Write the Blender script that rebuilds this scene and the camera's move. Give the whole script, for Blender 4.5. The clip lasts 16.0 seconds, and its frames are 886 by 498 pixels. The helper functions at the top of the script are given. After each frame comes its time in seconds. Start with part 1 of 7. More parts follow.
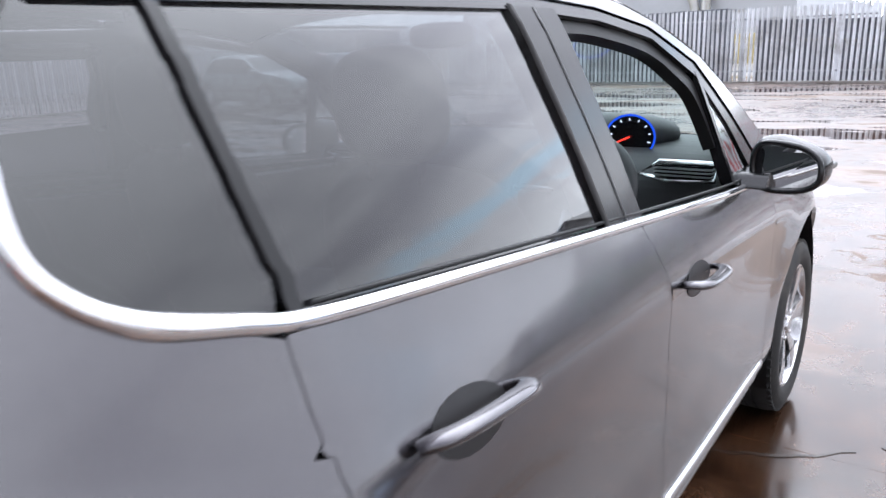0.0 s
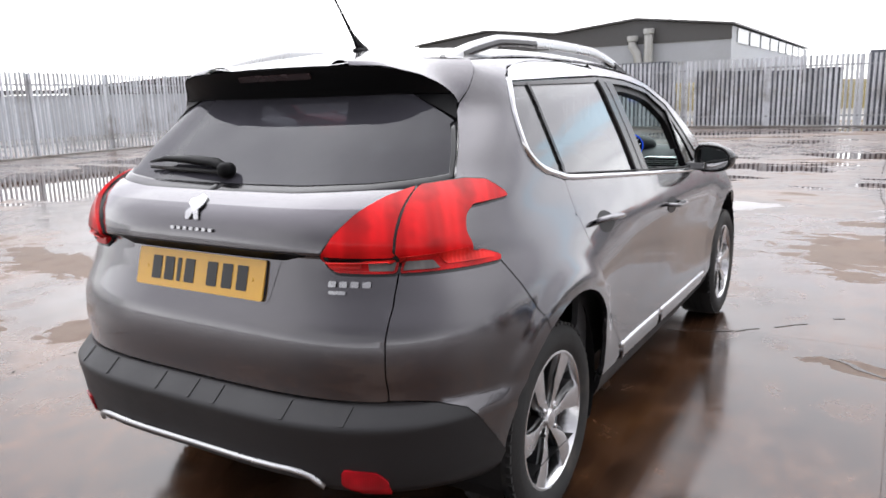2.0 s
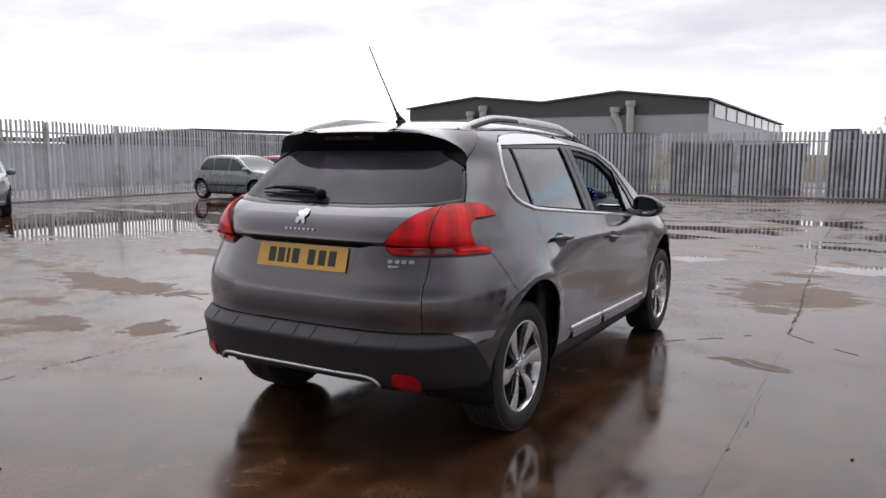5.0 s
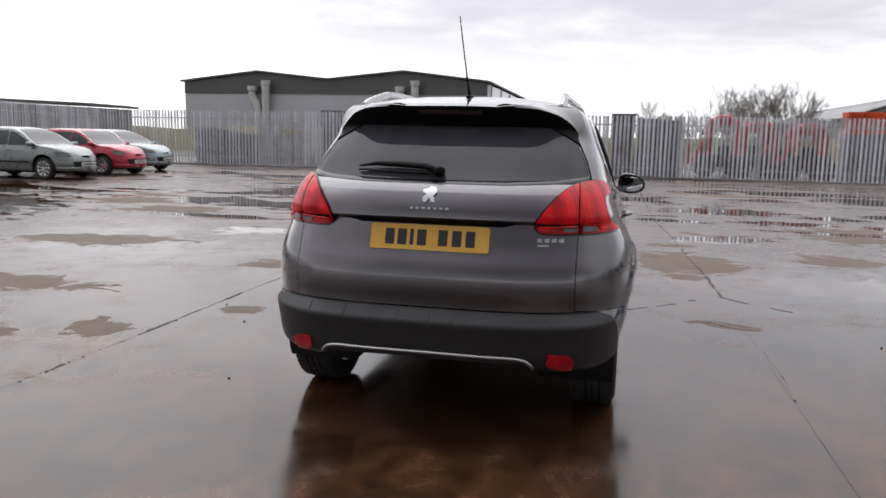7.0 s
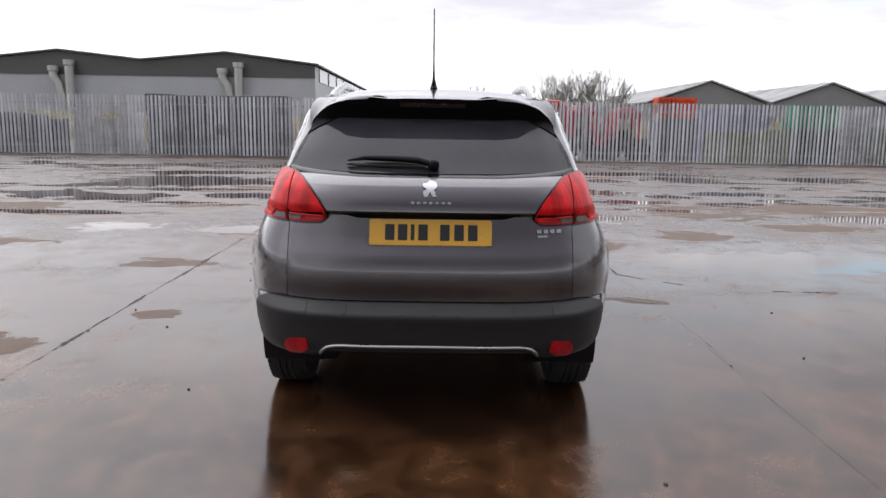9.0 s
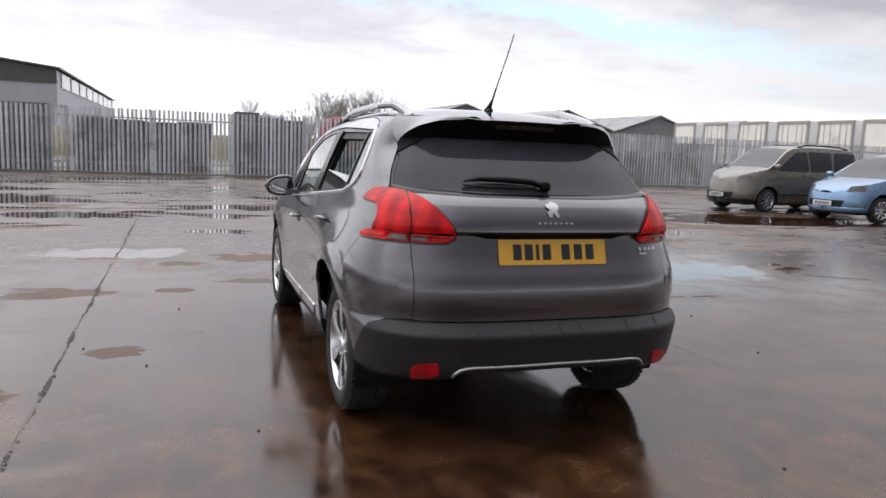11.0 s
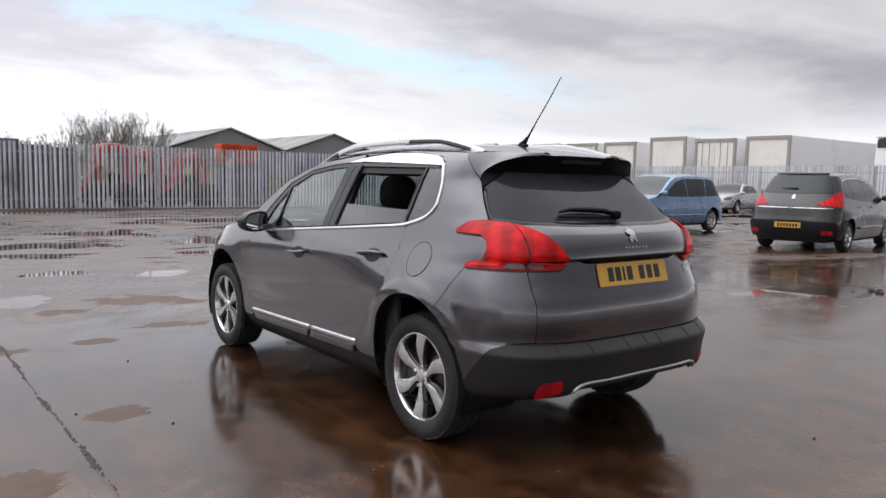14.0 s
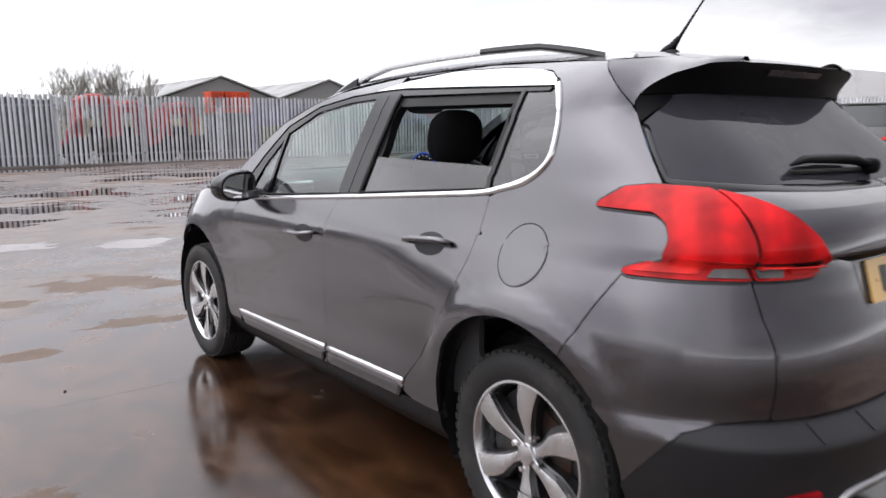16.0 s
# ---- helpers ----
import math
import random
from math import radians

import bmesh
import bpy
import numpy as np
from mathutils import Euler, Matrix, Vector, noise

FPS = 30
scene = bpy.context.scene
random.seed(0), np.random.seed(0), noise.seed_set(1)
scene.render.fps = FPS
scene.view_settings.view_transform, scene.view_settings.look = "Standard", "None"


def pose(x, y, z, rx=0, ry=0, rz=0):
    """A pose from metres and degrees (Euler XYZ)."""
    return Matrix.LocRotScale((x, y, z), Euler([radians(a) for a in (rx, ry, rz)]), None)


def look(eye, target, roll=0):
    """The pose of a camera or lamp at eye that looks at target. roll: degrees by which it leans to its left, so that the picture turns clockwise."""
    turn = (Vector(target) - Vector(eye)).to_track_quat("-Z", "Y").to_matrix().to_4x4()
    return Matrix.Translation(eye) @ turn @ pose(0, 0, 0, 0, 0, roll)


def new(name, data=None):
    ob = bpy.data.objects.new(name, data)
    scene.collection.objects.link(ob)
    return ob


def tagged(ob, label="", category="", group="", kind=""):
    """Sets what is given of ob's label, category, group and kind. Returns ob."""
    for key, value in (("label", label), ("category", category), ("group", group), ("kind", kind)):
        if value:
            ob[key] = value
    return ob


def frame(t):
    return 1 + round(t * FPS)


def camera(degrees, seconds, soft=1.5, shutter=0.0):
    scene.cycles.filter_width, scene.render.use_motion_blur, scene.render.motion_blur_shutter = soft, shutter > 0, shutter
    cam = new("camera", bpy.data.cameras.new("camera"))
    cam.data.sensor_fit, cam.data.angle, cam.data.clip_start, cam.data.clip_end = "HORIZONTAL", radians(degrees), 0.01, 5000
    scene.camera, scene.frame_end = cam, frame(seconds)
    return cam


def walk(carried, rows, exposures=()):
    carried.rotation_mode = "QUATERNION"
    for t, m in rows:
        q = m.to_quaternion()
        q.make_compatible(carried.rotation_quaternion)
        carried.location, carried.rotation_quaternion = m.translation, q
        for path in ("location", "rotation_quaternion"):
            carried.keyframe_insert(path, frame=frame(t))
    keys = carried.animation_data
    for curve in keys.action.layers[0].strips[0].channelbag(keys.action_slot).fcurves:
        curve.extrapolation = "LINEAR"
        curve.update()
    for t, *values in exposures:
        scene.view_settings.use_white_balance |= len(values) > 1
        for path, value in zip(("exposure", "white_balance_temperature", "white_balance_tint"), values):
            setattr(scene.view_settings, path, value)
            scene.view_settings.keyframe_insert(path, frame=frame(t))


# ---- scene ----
cam = camera(61.5, 16.0, shutter=0.35)
PATH = [
    (0, (1.25, 0.538, 1.314), (0.121, 2.108, 0.803), -1.9),
    (0.5, (1.305, 0.113, 1.322), (0.198, 1.708, 0.844), -1.8),
    (1, (1.367, -0.401, 1.321), (0.311, 1.227, 0.834), -2.2),
    (1.5, (1.536, -0.819, 1.334), (0.44, 0.788, 0.867), -0.7),
    (2, (1.675, -1.281, 1.335), (0.641, 0.384, 0.937), -1.7),
    (2.5, (1.884, -1.659, 1.332), (0.866, 0.034, 1.018), -2.4),
    (3, (2.124, -1.977, 1.335), (1.096, -0.283, 1.063), -1.5),
    (3.5, (2.313, -2.263, 1.313), (1.279, -0.568, 1.07), -0.6),
    (4, (2.422, -2.371, 1.332), (1.361, -0.692, 1.1), -0.8),
    (4.2, (2.444, -2.379, 1.327), (1.371, -0.704, 1.113), -1.0),
    (6.3, (1.348, -2.777, 1.303), (0.668, -0.919, 1.01), 1.5),
    (6.5, (1.183, -2.852, 1.3), (0.578, -0.967, 1.017), 0.8),
    (7, (0.758, -2.935, 1.282), (0.315, -1.006, 0.993), 1.2),
    (7.5, (0.429, -2.915, 1.316), (0.151, -0.959, 1.005), 1.5),
    (8, (0.15, -3.023, 1.319), (0.039, -1.049, 1.015), 0.4),
    (8.5, (0.067, -3.028, 1.321), (0.037, -1.053, 1.008), -0.3),
    (9, (0.025, -3.013, 1.314), (0.043, -1.039, 0.99), 0.9),
    (9.2, (-0.039, -3.002, 1.308), (0.023, -1.029, 0.984), 1.3),
    (11.3, (-1.751, -2.634, 1.286), (-1.016, -0.79, 1.039), 2.6),
    (11.5, (-1.88, -2.53, 1.276), (-1.104, -0.702, 1.04), 3.0),
    (12, (-2.219, -2.41, 1.291), (-1.315, -0.641, 1.061), 4.5),
    (12.5, (-2.515, -2.33, 1.3), (-1.497, -0.626, 1.058), 4.1),
    (13, (-2.725, -2.188, 1.305), (-1.598, -0.554, 1.064), 2.1),
    (13.5, (-2.919, -2.198, 1.305), (-1.706, -0.622, 1.093), 1.2),
    (14, (-2.955, -2.185, 1.304), (-1.734, -0.612, 1.12), 1.1),
    (14.5, (-2.83, -1.942, 1.239), (-1.584, -0.386, 1.073), 1.5),
    (15, (-2.646, -1.582, 1.255), (-1.486, 0.027, 0.996), 0.9),
    (15.5, (-2.495, -1.166, 1.269), (-1.295, 0.401, 0.946), 0.4),
    (16, (-2.223, -0.687, 1.271), (-1.011, 0.87, 0.942), -0.5),
]
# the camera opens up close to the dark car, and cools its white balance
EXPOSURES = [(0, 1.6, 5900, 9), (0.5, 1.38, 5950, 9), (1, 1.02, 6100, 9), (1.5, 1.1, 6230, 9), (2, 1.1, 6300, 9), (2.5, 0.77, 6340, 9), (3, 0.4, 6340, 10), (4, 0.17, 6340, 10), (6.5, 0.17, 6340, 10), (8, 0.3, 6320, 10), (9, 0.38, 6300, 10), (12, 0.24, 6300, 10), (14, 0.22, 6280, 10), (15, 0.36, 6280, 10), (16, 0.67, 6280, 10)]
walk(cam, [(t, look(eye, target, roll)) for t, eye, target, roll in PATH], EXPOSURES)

# ---- world and sun ----
SUN_AZ, SUN_EL = -62.0, 13.0
world = bpy.data.worlds.new("sky")
scene.world = world
world.use_nodes = True


class Net:
    """A short way to write node trees."""

    def __init__(self, tree):
        self.t = tree

    def put(self, kind, sets=None, **links):
        n = self.t.nodes.new(kind)
        for k, v in (sets or {}).items():
            setattr(n, k, v)
        for k, v in links.items():
            key = int(k[1:]) if k[0] == "i" and k[1:].isdigit() else k.replace("_", " ")
            s = n.inputs[key]
            if isinstance(v, bpy.types.NodeSocket):
                self.t.links.new(v, s)
            else:
                s.default_value = v
        return n

    def maths(self, op, a, b=0.0, c=0.0, clamp=False):
        return self.put("ShaderNodeMath", {"operation": op, "use_clamp": clamp}, i0=a, i1=b, i2=c).outputs[0]

    def vec(self, op, a, b=(0, 0, 0)):
        return self.put("ShaderNodeVectorMath", {"operation": op}, i0=a, i1=b).outputs[0]

    def noise(self, vector, scale, detail=4.0, rough=0.55, warp=0.0):
        return self.put("ShaderNodeTexNoise", Vector=vector, Scale=scale, Detail=detail, Roughness=rough, Distortion=warp).outputs["Fac"]

    def span(self, x, lo, hi, a=0.0, b=1.0, smooth=True):
        n = self.put("ShaderNodeMapRange", {"interpolation_type": "SMOOTHSTEP" if smooth else "LINEAR"}, i0=x, i1=lo, i2=hi, i3=a, i4=b)
        return n.outputs[0]

    def mix(self, f, a, b):
        n = self.t.nodes.new("ShaderNodeMix")
        n.data_type = "RGBA"
        for i, v in ((0, f), (6, a), (7, b)):
            if isinstance(v, bpy.types.NodeSocket):
                self.t.links.new(v, n.inputs[i])
            else:
                n.inputs[i].default_value = v if i == 0 else (*v[:3], 1)
        return n.outputs[2]


def build_sky():
    net = Net(world.node_tree)
    world.node_tree.nodes.clear()
    way = net.put("ShaderNodeTexCoord").outputs["Generated"]
    sep = net.put("ShaderNodeSeparateXYZ", Vector=way)
    x, y, z = sep.outputs
    up = net.maths("MAXIMUM", z, 0.0)
    deep = net.maths("ADD", up, 0.10)
    flat = net.put("ShaderNodeCombineXYZ", X=net.maths("DIVIDE", x, deep), Y=net.maths("DIVIDE", y, deep), Z=0.0).outputs[0]
    sky = net.put("ShaderNodeTexSky", {"sky_type": "NISHITA", "sun_disc": False, "sun_elevation": radians(SUN_EL), "sun_rotation": radians(SUN_AZ)})
    blue = net.vec("MULTIPLY", sky.outputs[0], (0.115, 0.115, 0.115))
    blue = net.mix(0.85, blue, (0.70, 0.92, 1.08))
    # long cloud banks, darker and violet grey towards their middles
    stretch = net.vec("MULTIPLY", flat, (0.55, 1.0, 1.0))
    big = net.noise(stretch, 0.42, 4.0, 0.45, 0.4)
    fine = net.noise(flat, 2.2, 6.0, 0.6, 0.3)
    body = net.maths("ADD", net.maths("MULTIPLY", big, 0.86), net.maths("MULTIPLY", fine, 0.14))
    grey = net.span(body, 0.40, 0.58)
    cloud = net.mix(grey, (1.04, 1.02, 1.03), (0.60, 0.58, 0.625))
    # the thin blue gap ahead and to the right of the car
    az = net.maths("ARCTAN2", x, y)
    el = net.maths("ARCSINE", up)
    line = net.maths("SUBTRACT", net.maths("ADD", 0.256, net.maths("MULTIPLY", az, -0.17)), el)
    wav = net.maths("MULTIPLY", net.maths("SUBTRACT", fine, 0.5), 0.12)
    off = net.maths("ABSOLUTE", net.maths("ADD", line, wav))
    gap = net.span(off, 0.006, 0.034, 0.76, 0.0)
    gap = net.maths("MULTIPLY", gap, net.span(az, 0.02, 0.28))
    gap = net.maths("MULTIPLY", gap, net.span(az, 0.60, 0.95, 1.0, 0.0))
    rift = net.maths("MULTIPLY", net.span(body, 0.30, 0.36, 1.0, 0.0), 0.6)
    cloud = net.mix(rift, cloud, blue)
    # thick cloud lets more light through overhead than low down
    cloud = net.put("ShaderNodeVectorMath", {"operation": "SCALE"}, i0=cloud, Scale=net.span(z, 0.28, 0.80, 1.0, 1.9)).outputs[0]
    # clouds turned away from the sun show their shaded side
    sun = Vector((math.sin(radians(SUN_AZ)), math.cos(radians(SUN_AZ)), 0.12)).normalized()
    near = net.put("ShaderNodeVectorMath", {"operation": "DOT_PRODUCT"}, i0=way, i1=sun).outputs["Value"]
    cloud = net.put("ShaderNodeVectorMath", {"operation": "SCALE"}, i0=cloud, Scale=net.maths("MULTIPLY", net.span(near, -0.55, 0.65, 0.64, 1.16), net.span(y, -0.9, 0.1, 0.58, 1.0))).outputs[0]
    # bright haze over the horizon, most so towards the low sun
    glow = net.span(near, 0.1, 1.0)
    top = net.maths("ADD", 0.115, net.maths("MULTIPLY", glow, 0.055))
    top = net.maths("ADD", top, net.maths("MULTIPLY", net.maths("SUBTRACT", big, 0.5), 0.22))
    haze = net.maths("SUBTRACT", 1.0, net.put("ShaderNodeMapRange", {"interpolation_type": "SMOOTHSTEP"}, i0=z, i1=0.015, i2=top, i3=0.0, i4=1.0).outputs[0])
    bright = net.mix(glow, (1.06, 1.05, 1.05), (1.35, 1.31, 1.27))
    colour = net.mix(gap, net.mix(haze, cloud, bright), blue)
    back = net.put("ShaderNodeBackground", Color=colour, Strength=1.0)
    out = net.put("ShaderNodeOutputWorld")
    world.node_tree.links.new(back.outputs[0], out.inputs[0])


build_sky()
sun_data = bpy.data.lights.new("sun", "SUN")
sun_data.energy, sun_data.angle, sun_data.color = 0.25, radians(175), (1.0, 0.96, 0.92)
sun_at = Vector((math.sin(radians(SUN_AZ)) * math.cos(radians(SUN_EL)), math.cos(radians(SUN_AZ)) * math.cos(radians(SUN_EL)), math.sin(radians(SUN_EL))))
sun_lamp = new("sun", sun_data)
sun_lamp.matrix_world = look(sun_at * 60, (0, 0, 0))

# ---- materials ----


def shader(name, build):
    m = bpy.data.materials.new(name)
    m.use_nodes = True
    m.node_tree.nodes.clear()
    net = Net(m.node_tree)
    out = net.put("ShaderNodeOutputMaterial")
    m.node_tree.links.new(build(net), out.inputs[0])
    return m


def bump(net, height, strength=0.3, distance=0.01):
    return net.put("ShaderNodeBump", Strength=strength, Distance=distance, Height=height).outputs[0]


def surface(name, colour, rough=0.5, metal=0.0, vary=0.15, scale=6.0, grain=60.0, relief=0.0, coat=0.0, dirt=None, dirt_amount=0.0, spec=0.5, per_object=0.0):
    """A plain real surface with variation at two scales, some dirt and fine relief."""
    def build(net):
        where = net.put("ShaderNodeNewGeometry").outputs["Position"]
        large, small = net.noise(where, scale, 4.0), net.noise(where, grain, 3.0)
        k = net.maths("ADD", net.maths("MULTIPLY", net.maths("SUBTRACT", large, 0.5), vary * 2), net.maths("MULTIPLY", net.maths("SUBTRACT", small, 0.5), vary))
        if per_object:
            rnd = net.put("ShaderNodeObjectInfo").outputs["Random"]
            k = net.maths("ADD", k, net.maths("MULTIPLY", net.maths("SUBTRACT", rnd, 0.5), per_object * 2))
        col = net.put("ShaderNodeVectorMath", {"operation": "SCALE"}, i0=colour, Scale=net.maths("ADD", 1.0, k)).outputs[0]
        if dirt:
            mask = net.span(net.noise(where, scale * 0.6, 6.0, 0.65), 0.62 - dirt_amount * 0.4, 0.78 - dirt_amount * 0.3)
            col = net.mix(net.maths("MULTIPLY", mask, 0.75), col, dirt)
        r = net.maths("ADD", rough, net.maths("MULTIPLY", net.maths("SUBTRACT", large, 0.5), min(rough, 0.3)), clamp=True)
        p = net.put("ShaderNodeBsdfPrincipled", Base_Color=col, Roughness=r, Metallic=metal, Coat_Weight=coat, Coat_Roughness=0.04)
        p.inputs["Specular IOR Level"].default_value = spec
        if relief:
            net.t.links.new(bump(net, small, relief, 0.004), p.inputs["Normal"])
        return p.outputs[0]
    return shader(name, build)


def car_paint(name, colour, metal=0.9, rough=0.30):
    """Metallic paint under clear coat, with a film of road dirt and drops low down on it."""
    def build(net):
        where = net.put("ShaderNodeTexCoord").outputs["Object"]
        flake = net.put("ShaderNodeTexVoronoi", Vector=where, Scale=900.0).outputs["Color"]
        tone = net.put("ShaderNodeSeparateColor", Color=flake).outputs[0]
        col = net.put("ShaderNodeVectorMath", {"operation": "SCALE"}, i0=colour, Scale=net.span(tone, 0, 1, 0.9, 1.1, False)).outputs[0]
        film = net.span(net.noise(where, 3.5, 6.0, 0.65), 0.5, 0.85, 0.0, 0.16)
        col = net.mix(film, col, (0.10, 0.093, 0.092))
        r = net.span(net.noise(where, 5.0, 5.0), 0.3, 0.7, rough - 0.05, rough + 0.07)
        coat = net.span(net.noise(where, 2.5, 6.0, 0.6), 0.35, 0.75, 0.05, 0.13)
        p = net.put("ShaderNodeBsdfPrincipled", Base_Color=col, Roughness=r, Metallic=metal, Coat_Weight=1.0, Coat_Roughness=coat)
        drops = net.put("ShaderNodeTexVoronoi", {"feature": "SMOOTH_F1"}, Vector=where, Scale=170.0).outputs["Distance"]
        wet = net.span(net.noise(where, 9.0, 3.0), 0.5, 0.7, 0.0, 1.0)
        h = net.maths("MULTIPLY", net.span(drops, 0.12, 0.3, 1.0, 0.0), wet)
        net.t.links.new(bump(net, h, 0.12, 0.0015), p.inputs["Coat Normal"])
        return p.outputs[0]
    return shader(name, build)


def glass(name, tint, ior=1.5, dust=0.0, soil_tone=(0.42, 0.40, 0.41, 1), gloss=1.0):
    """A thin pane: tinted straight through, mirror-like on its face."""
    def build(net):
        through_it = net.put("ShaderNodeBsdfTransparent", Color=(*tint, 1))
        face = net.put("ShaderNodeBsdfGlossy", Color=(1, 1, 1, 1), Roughness=0.015)
        slant = net.put("ShaderNodeLayerWeight", Blend=0.5).outputs["Facing"]
        r0 = ((ior - 1) / (ior + 1)) ** 2
        f = net.maths("ADD", r0 * 1.15, net.maths("MULTIPLY", net.maths("POWER", slant, 3.5), 1 - r0 * 1.15))
        f = net.maths("MULTIPLY", f, gloss)
        out = net.put("ShaderNodeMixShader", i0=f, i1=through_it.outputs[0], i2=face.outputs[0]).outputs[0]
        if dust:
            where = net.put("ShaderNodeTexCoord").outputs["Object"]
            soil = net.put("ShaderNodeBsdfDiffuse", Color=soil_tone)
            amount = net.span(net.noise(where, 4.0, 6.0, 0.6), 0.25, 0.85, dust * 0.7, dust)
            out = net.put("ShaderNodeMixShader", i0=amount, i1=out, i2=soil.outputs[0]).outputs[0]
        return out
    return shader(name, build)


def lamp_lens(name, colour, stripe=26.0):
    """A moulded lamp cover: clear coloured plastic over ribs and a bright reflector."""
    def build(net):
        where = net.put("ShaderNodeTexCoord").outputs["Object"]
        sep = net.put("ShaderNodeSeparateXYZ", Vector=where)
        rib = net.maths("SINE", net.maths("MULTIPLY", net.maths("ADD", sep.outputs[0], sep.outputs[1]), stripe * 6.28))
        tone = net.span(rib, -1, 1, 0.96, 1.02)
        wide = net.maths("SINE", net.maths("MULTIPLY", net.maths("ADD", net.maths("ABSOLUTE", sep.outputs[0]), sep.outputs[1]), 44.0))
        tone = net.maths("MULTIPLY", tone, net.span(wide, -0.9, 0.9, 0.74, 1.06))
        big = net.span(net.noise(where, 11.0, 2.0), 0.35, 0.65, 0.72, 1.1)
        col = net.put("ShaderNodeVectorMath", {"operation": "SCALE"}, i0=colour, Scale=net.maths("MULTIPLY", tone, big)).outputs[0]
        p = net.put("ShaderNodeBsdfPrincipled", Base_Color=col, Roughness=0.35, Coat_Weight=0.25, Coat_Roughness=0.02, Specular_IOR_Level=0.15)
        net.t.links.new(bump(net, rib, 0.08, 0.003), p.inputs["Normal"])
        return p.outputs[0]
    return shader(name, build)


def wet_ground(net):
    """Old concrete under a film of rain water: deep brown where it stands, paler where the slab dries."""
    where = net.put("ShaderNodeNewGeometry").outputs["Position"]
    sep = net.put("ShaderNodeSeparateXYZ", Vector=where)
    far = net.span(sep.outputs[1], 2.5, 9.0, -0.03, 0.0)
    wide = net.vec("MULTIPLY", where, (0.62, 1.0, 1.0))
    level = net.maths("ADD", net.noise(wide, 0.33, 5.0, 0.55, 0.5), net.maths("MULTIPLY", net.maths("SUBTRACT", net.noise(wide, 1.5, 5.0, 0.6), 0.5), 0.36))
    level = net.maths("ADD", level, far)
    # places where the slab stands a little proud of the water
    rag = net.maths("MULTIPLY", net.maths("SUBTRACT", net.noise(net.vec("MULTIPLY", where, (0.75, 1.2, 1.0)), 3.0, 8.0, 0.66, 0.6), 0.5), 3.0)

    def blot(x0, y0, rx, ry, turn):
        off = net.vec("SUBTRACT", where, (x0, y0, 0))
        rot = net.put("ShaderNodeVectorRotate", {"rotation_type": "Z_AXIS"}, Vector=off, Angle=radians(turn)).outputs[0]
        return net.maths("ADD", rag, net.put("ShaderNodeVectorMath", {"operation": "LENGTH"}, i0=net.vec("DIVIDE", rot, (rx, ry, 1))).outputs["Value"])
    for island in ISLANDS:
        level = net.maths("MAXIMUM", level, net.span(blot(*island), 0.78, 1.02, 0.66, 0.40))
    still = 0.0
    for puddle in PUDDLES:
        still = net.maths("MAXIMUM", still, net.span(blot(*puddle), 0.80, 0.92, 1.0, 0.0))
    # mirror-flat puddles out in the yard, between rougher wet stretches
    long = net.vec("MULTIPLY", where, (0.42, 1.0, 1.0))
    pool = net.noise(long, 0.30, 5.0, 0.55, 0.6)
    small = net.noise(net.vec("ADD", net.vec("MULTIPLY", where, (0.35, 1.0, 1.0)), (5, 17, 0)), 0.95, 4.0, 0.55, 0.5)
    pool = net.maths("MAXIMUM", net.span(pool, 0.565, 0.585), net.span(small, 0.59, 0.605))
    pool = net.maths("MAXIMUM", net.maths("MULTIPLY", pool, net.span(sep.outputs[1], 7.5, 10.0)), still)
    patch = net.span(net.noise(net.vec("ADD", long, (31, 7, 0)), 0.42, 6.0, 0.6, 0.3), 0.62, 0.66)
    patch = net.maths("MULTIPLY", patch, net.span(sep.outputs[1], 2.5, 5.0))
    level = net.maths("MAXIMUM", level, net.maths("MULTIPLY", patch, 0.64))
    level = net.maths("MULTIPLY", level, net.maths("SUBTRACT", 1.0, net.maths("MULTIPLY", pool, 0.5)))
    dry = net.span(level, 0.575, 0.625)
    damp = net.span(level, 0.53, 0.59)
    grit = net.noise(where, 90.0, 4.0, 0.6)
    blotch = net.noise(where, 2.2, 6.0, 0.65)
    rust = net.noise(where, 0.7, 4.0, 0.6)
    mud = net.mix(net.span(rust, 0.4, 0.65), (0.036, 0.0175, 0.0095), (0.056, 0.0245, 0.0098))
    stone = net.mix(net.span(blotch, 0.3, 0.7), (0.105, 0.070, 0.050), (0.165, 0.122, 0.095))
    silt = net.noise(net.vec("MULTIPLY", where, (1.0, 0.7, 1.0)), 4.5, 9.0, 0.7, 0.5)
    mud = net.put("ShaderNodeVectorMath", {"operation": "SCALE"}, i0=mud, Scale=net.span(silt, 0.36, 0.68, 0.55, 1.9)).outputs[0]
    col = net.mix(damp, mud, net.mix(net.span(rust, 0.35, 0.6), net.vec("MULTIPLY", stone, (0.62, 0.6, 0.6)), (0.115, 0.066, 0.042)))
    col = net.mix(net.maths("MULTIPLY", dry, 0.8), col, stone)
    col = net.put("ShaderNodeVectorMath", {"operation": "SCALE"}, i0=col, Scale=net.span(grit, 0.2, 0.8, 0.72, 1.25)).outputs[0]
    rough = net.maths("ADD", net.span(level, 0.33, 0.44, 0.055, 0.125), net.span(level, 0.44, 0.57, 0.0, 0.11))
    rough = net.maths("ADD", rough, net.maths("MULTIPLY", dry, 0.30))
    rough = net.maths("ADD", rough, net.maths("MULTIPLY", net.span(blotch, 0.42, 0.72), 0.10))
    rough = net.maths("ADD", rough, net.span(sep.outputs[1], 3.0, 9.0, 0.0, 0.14))
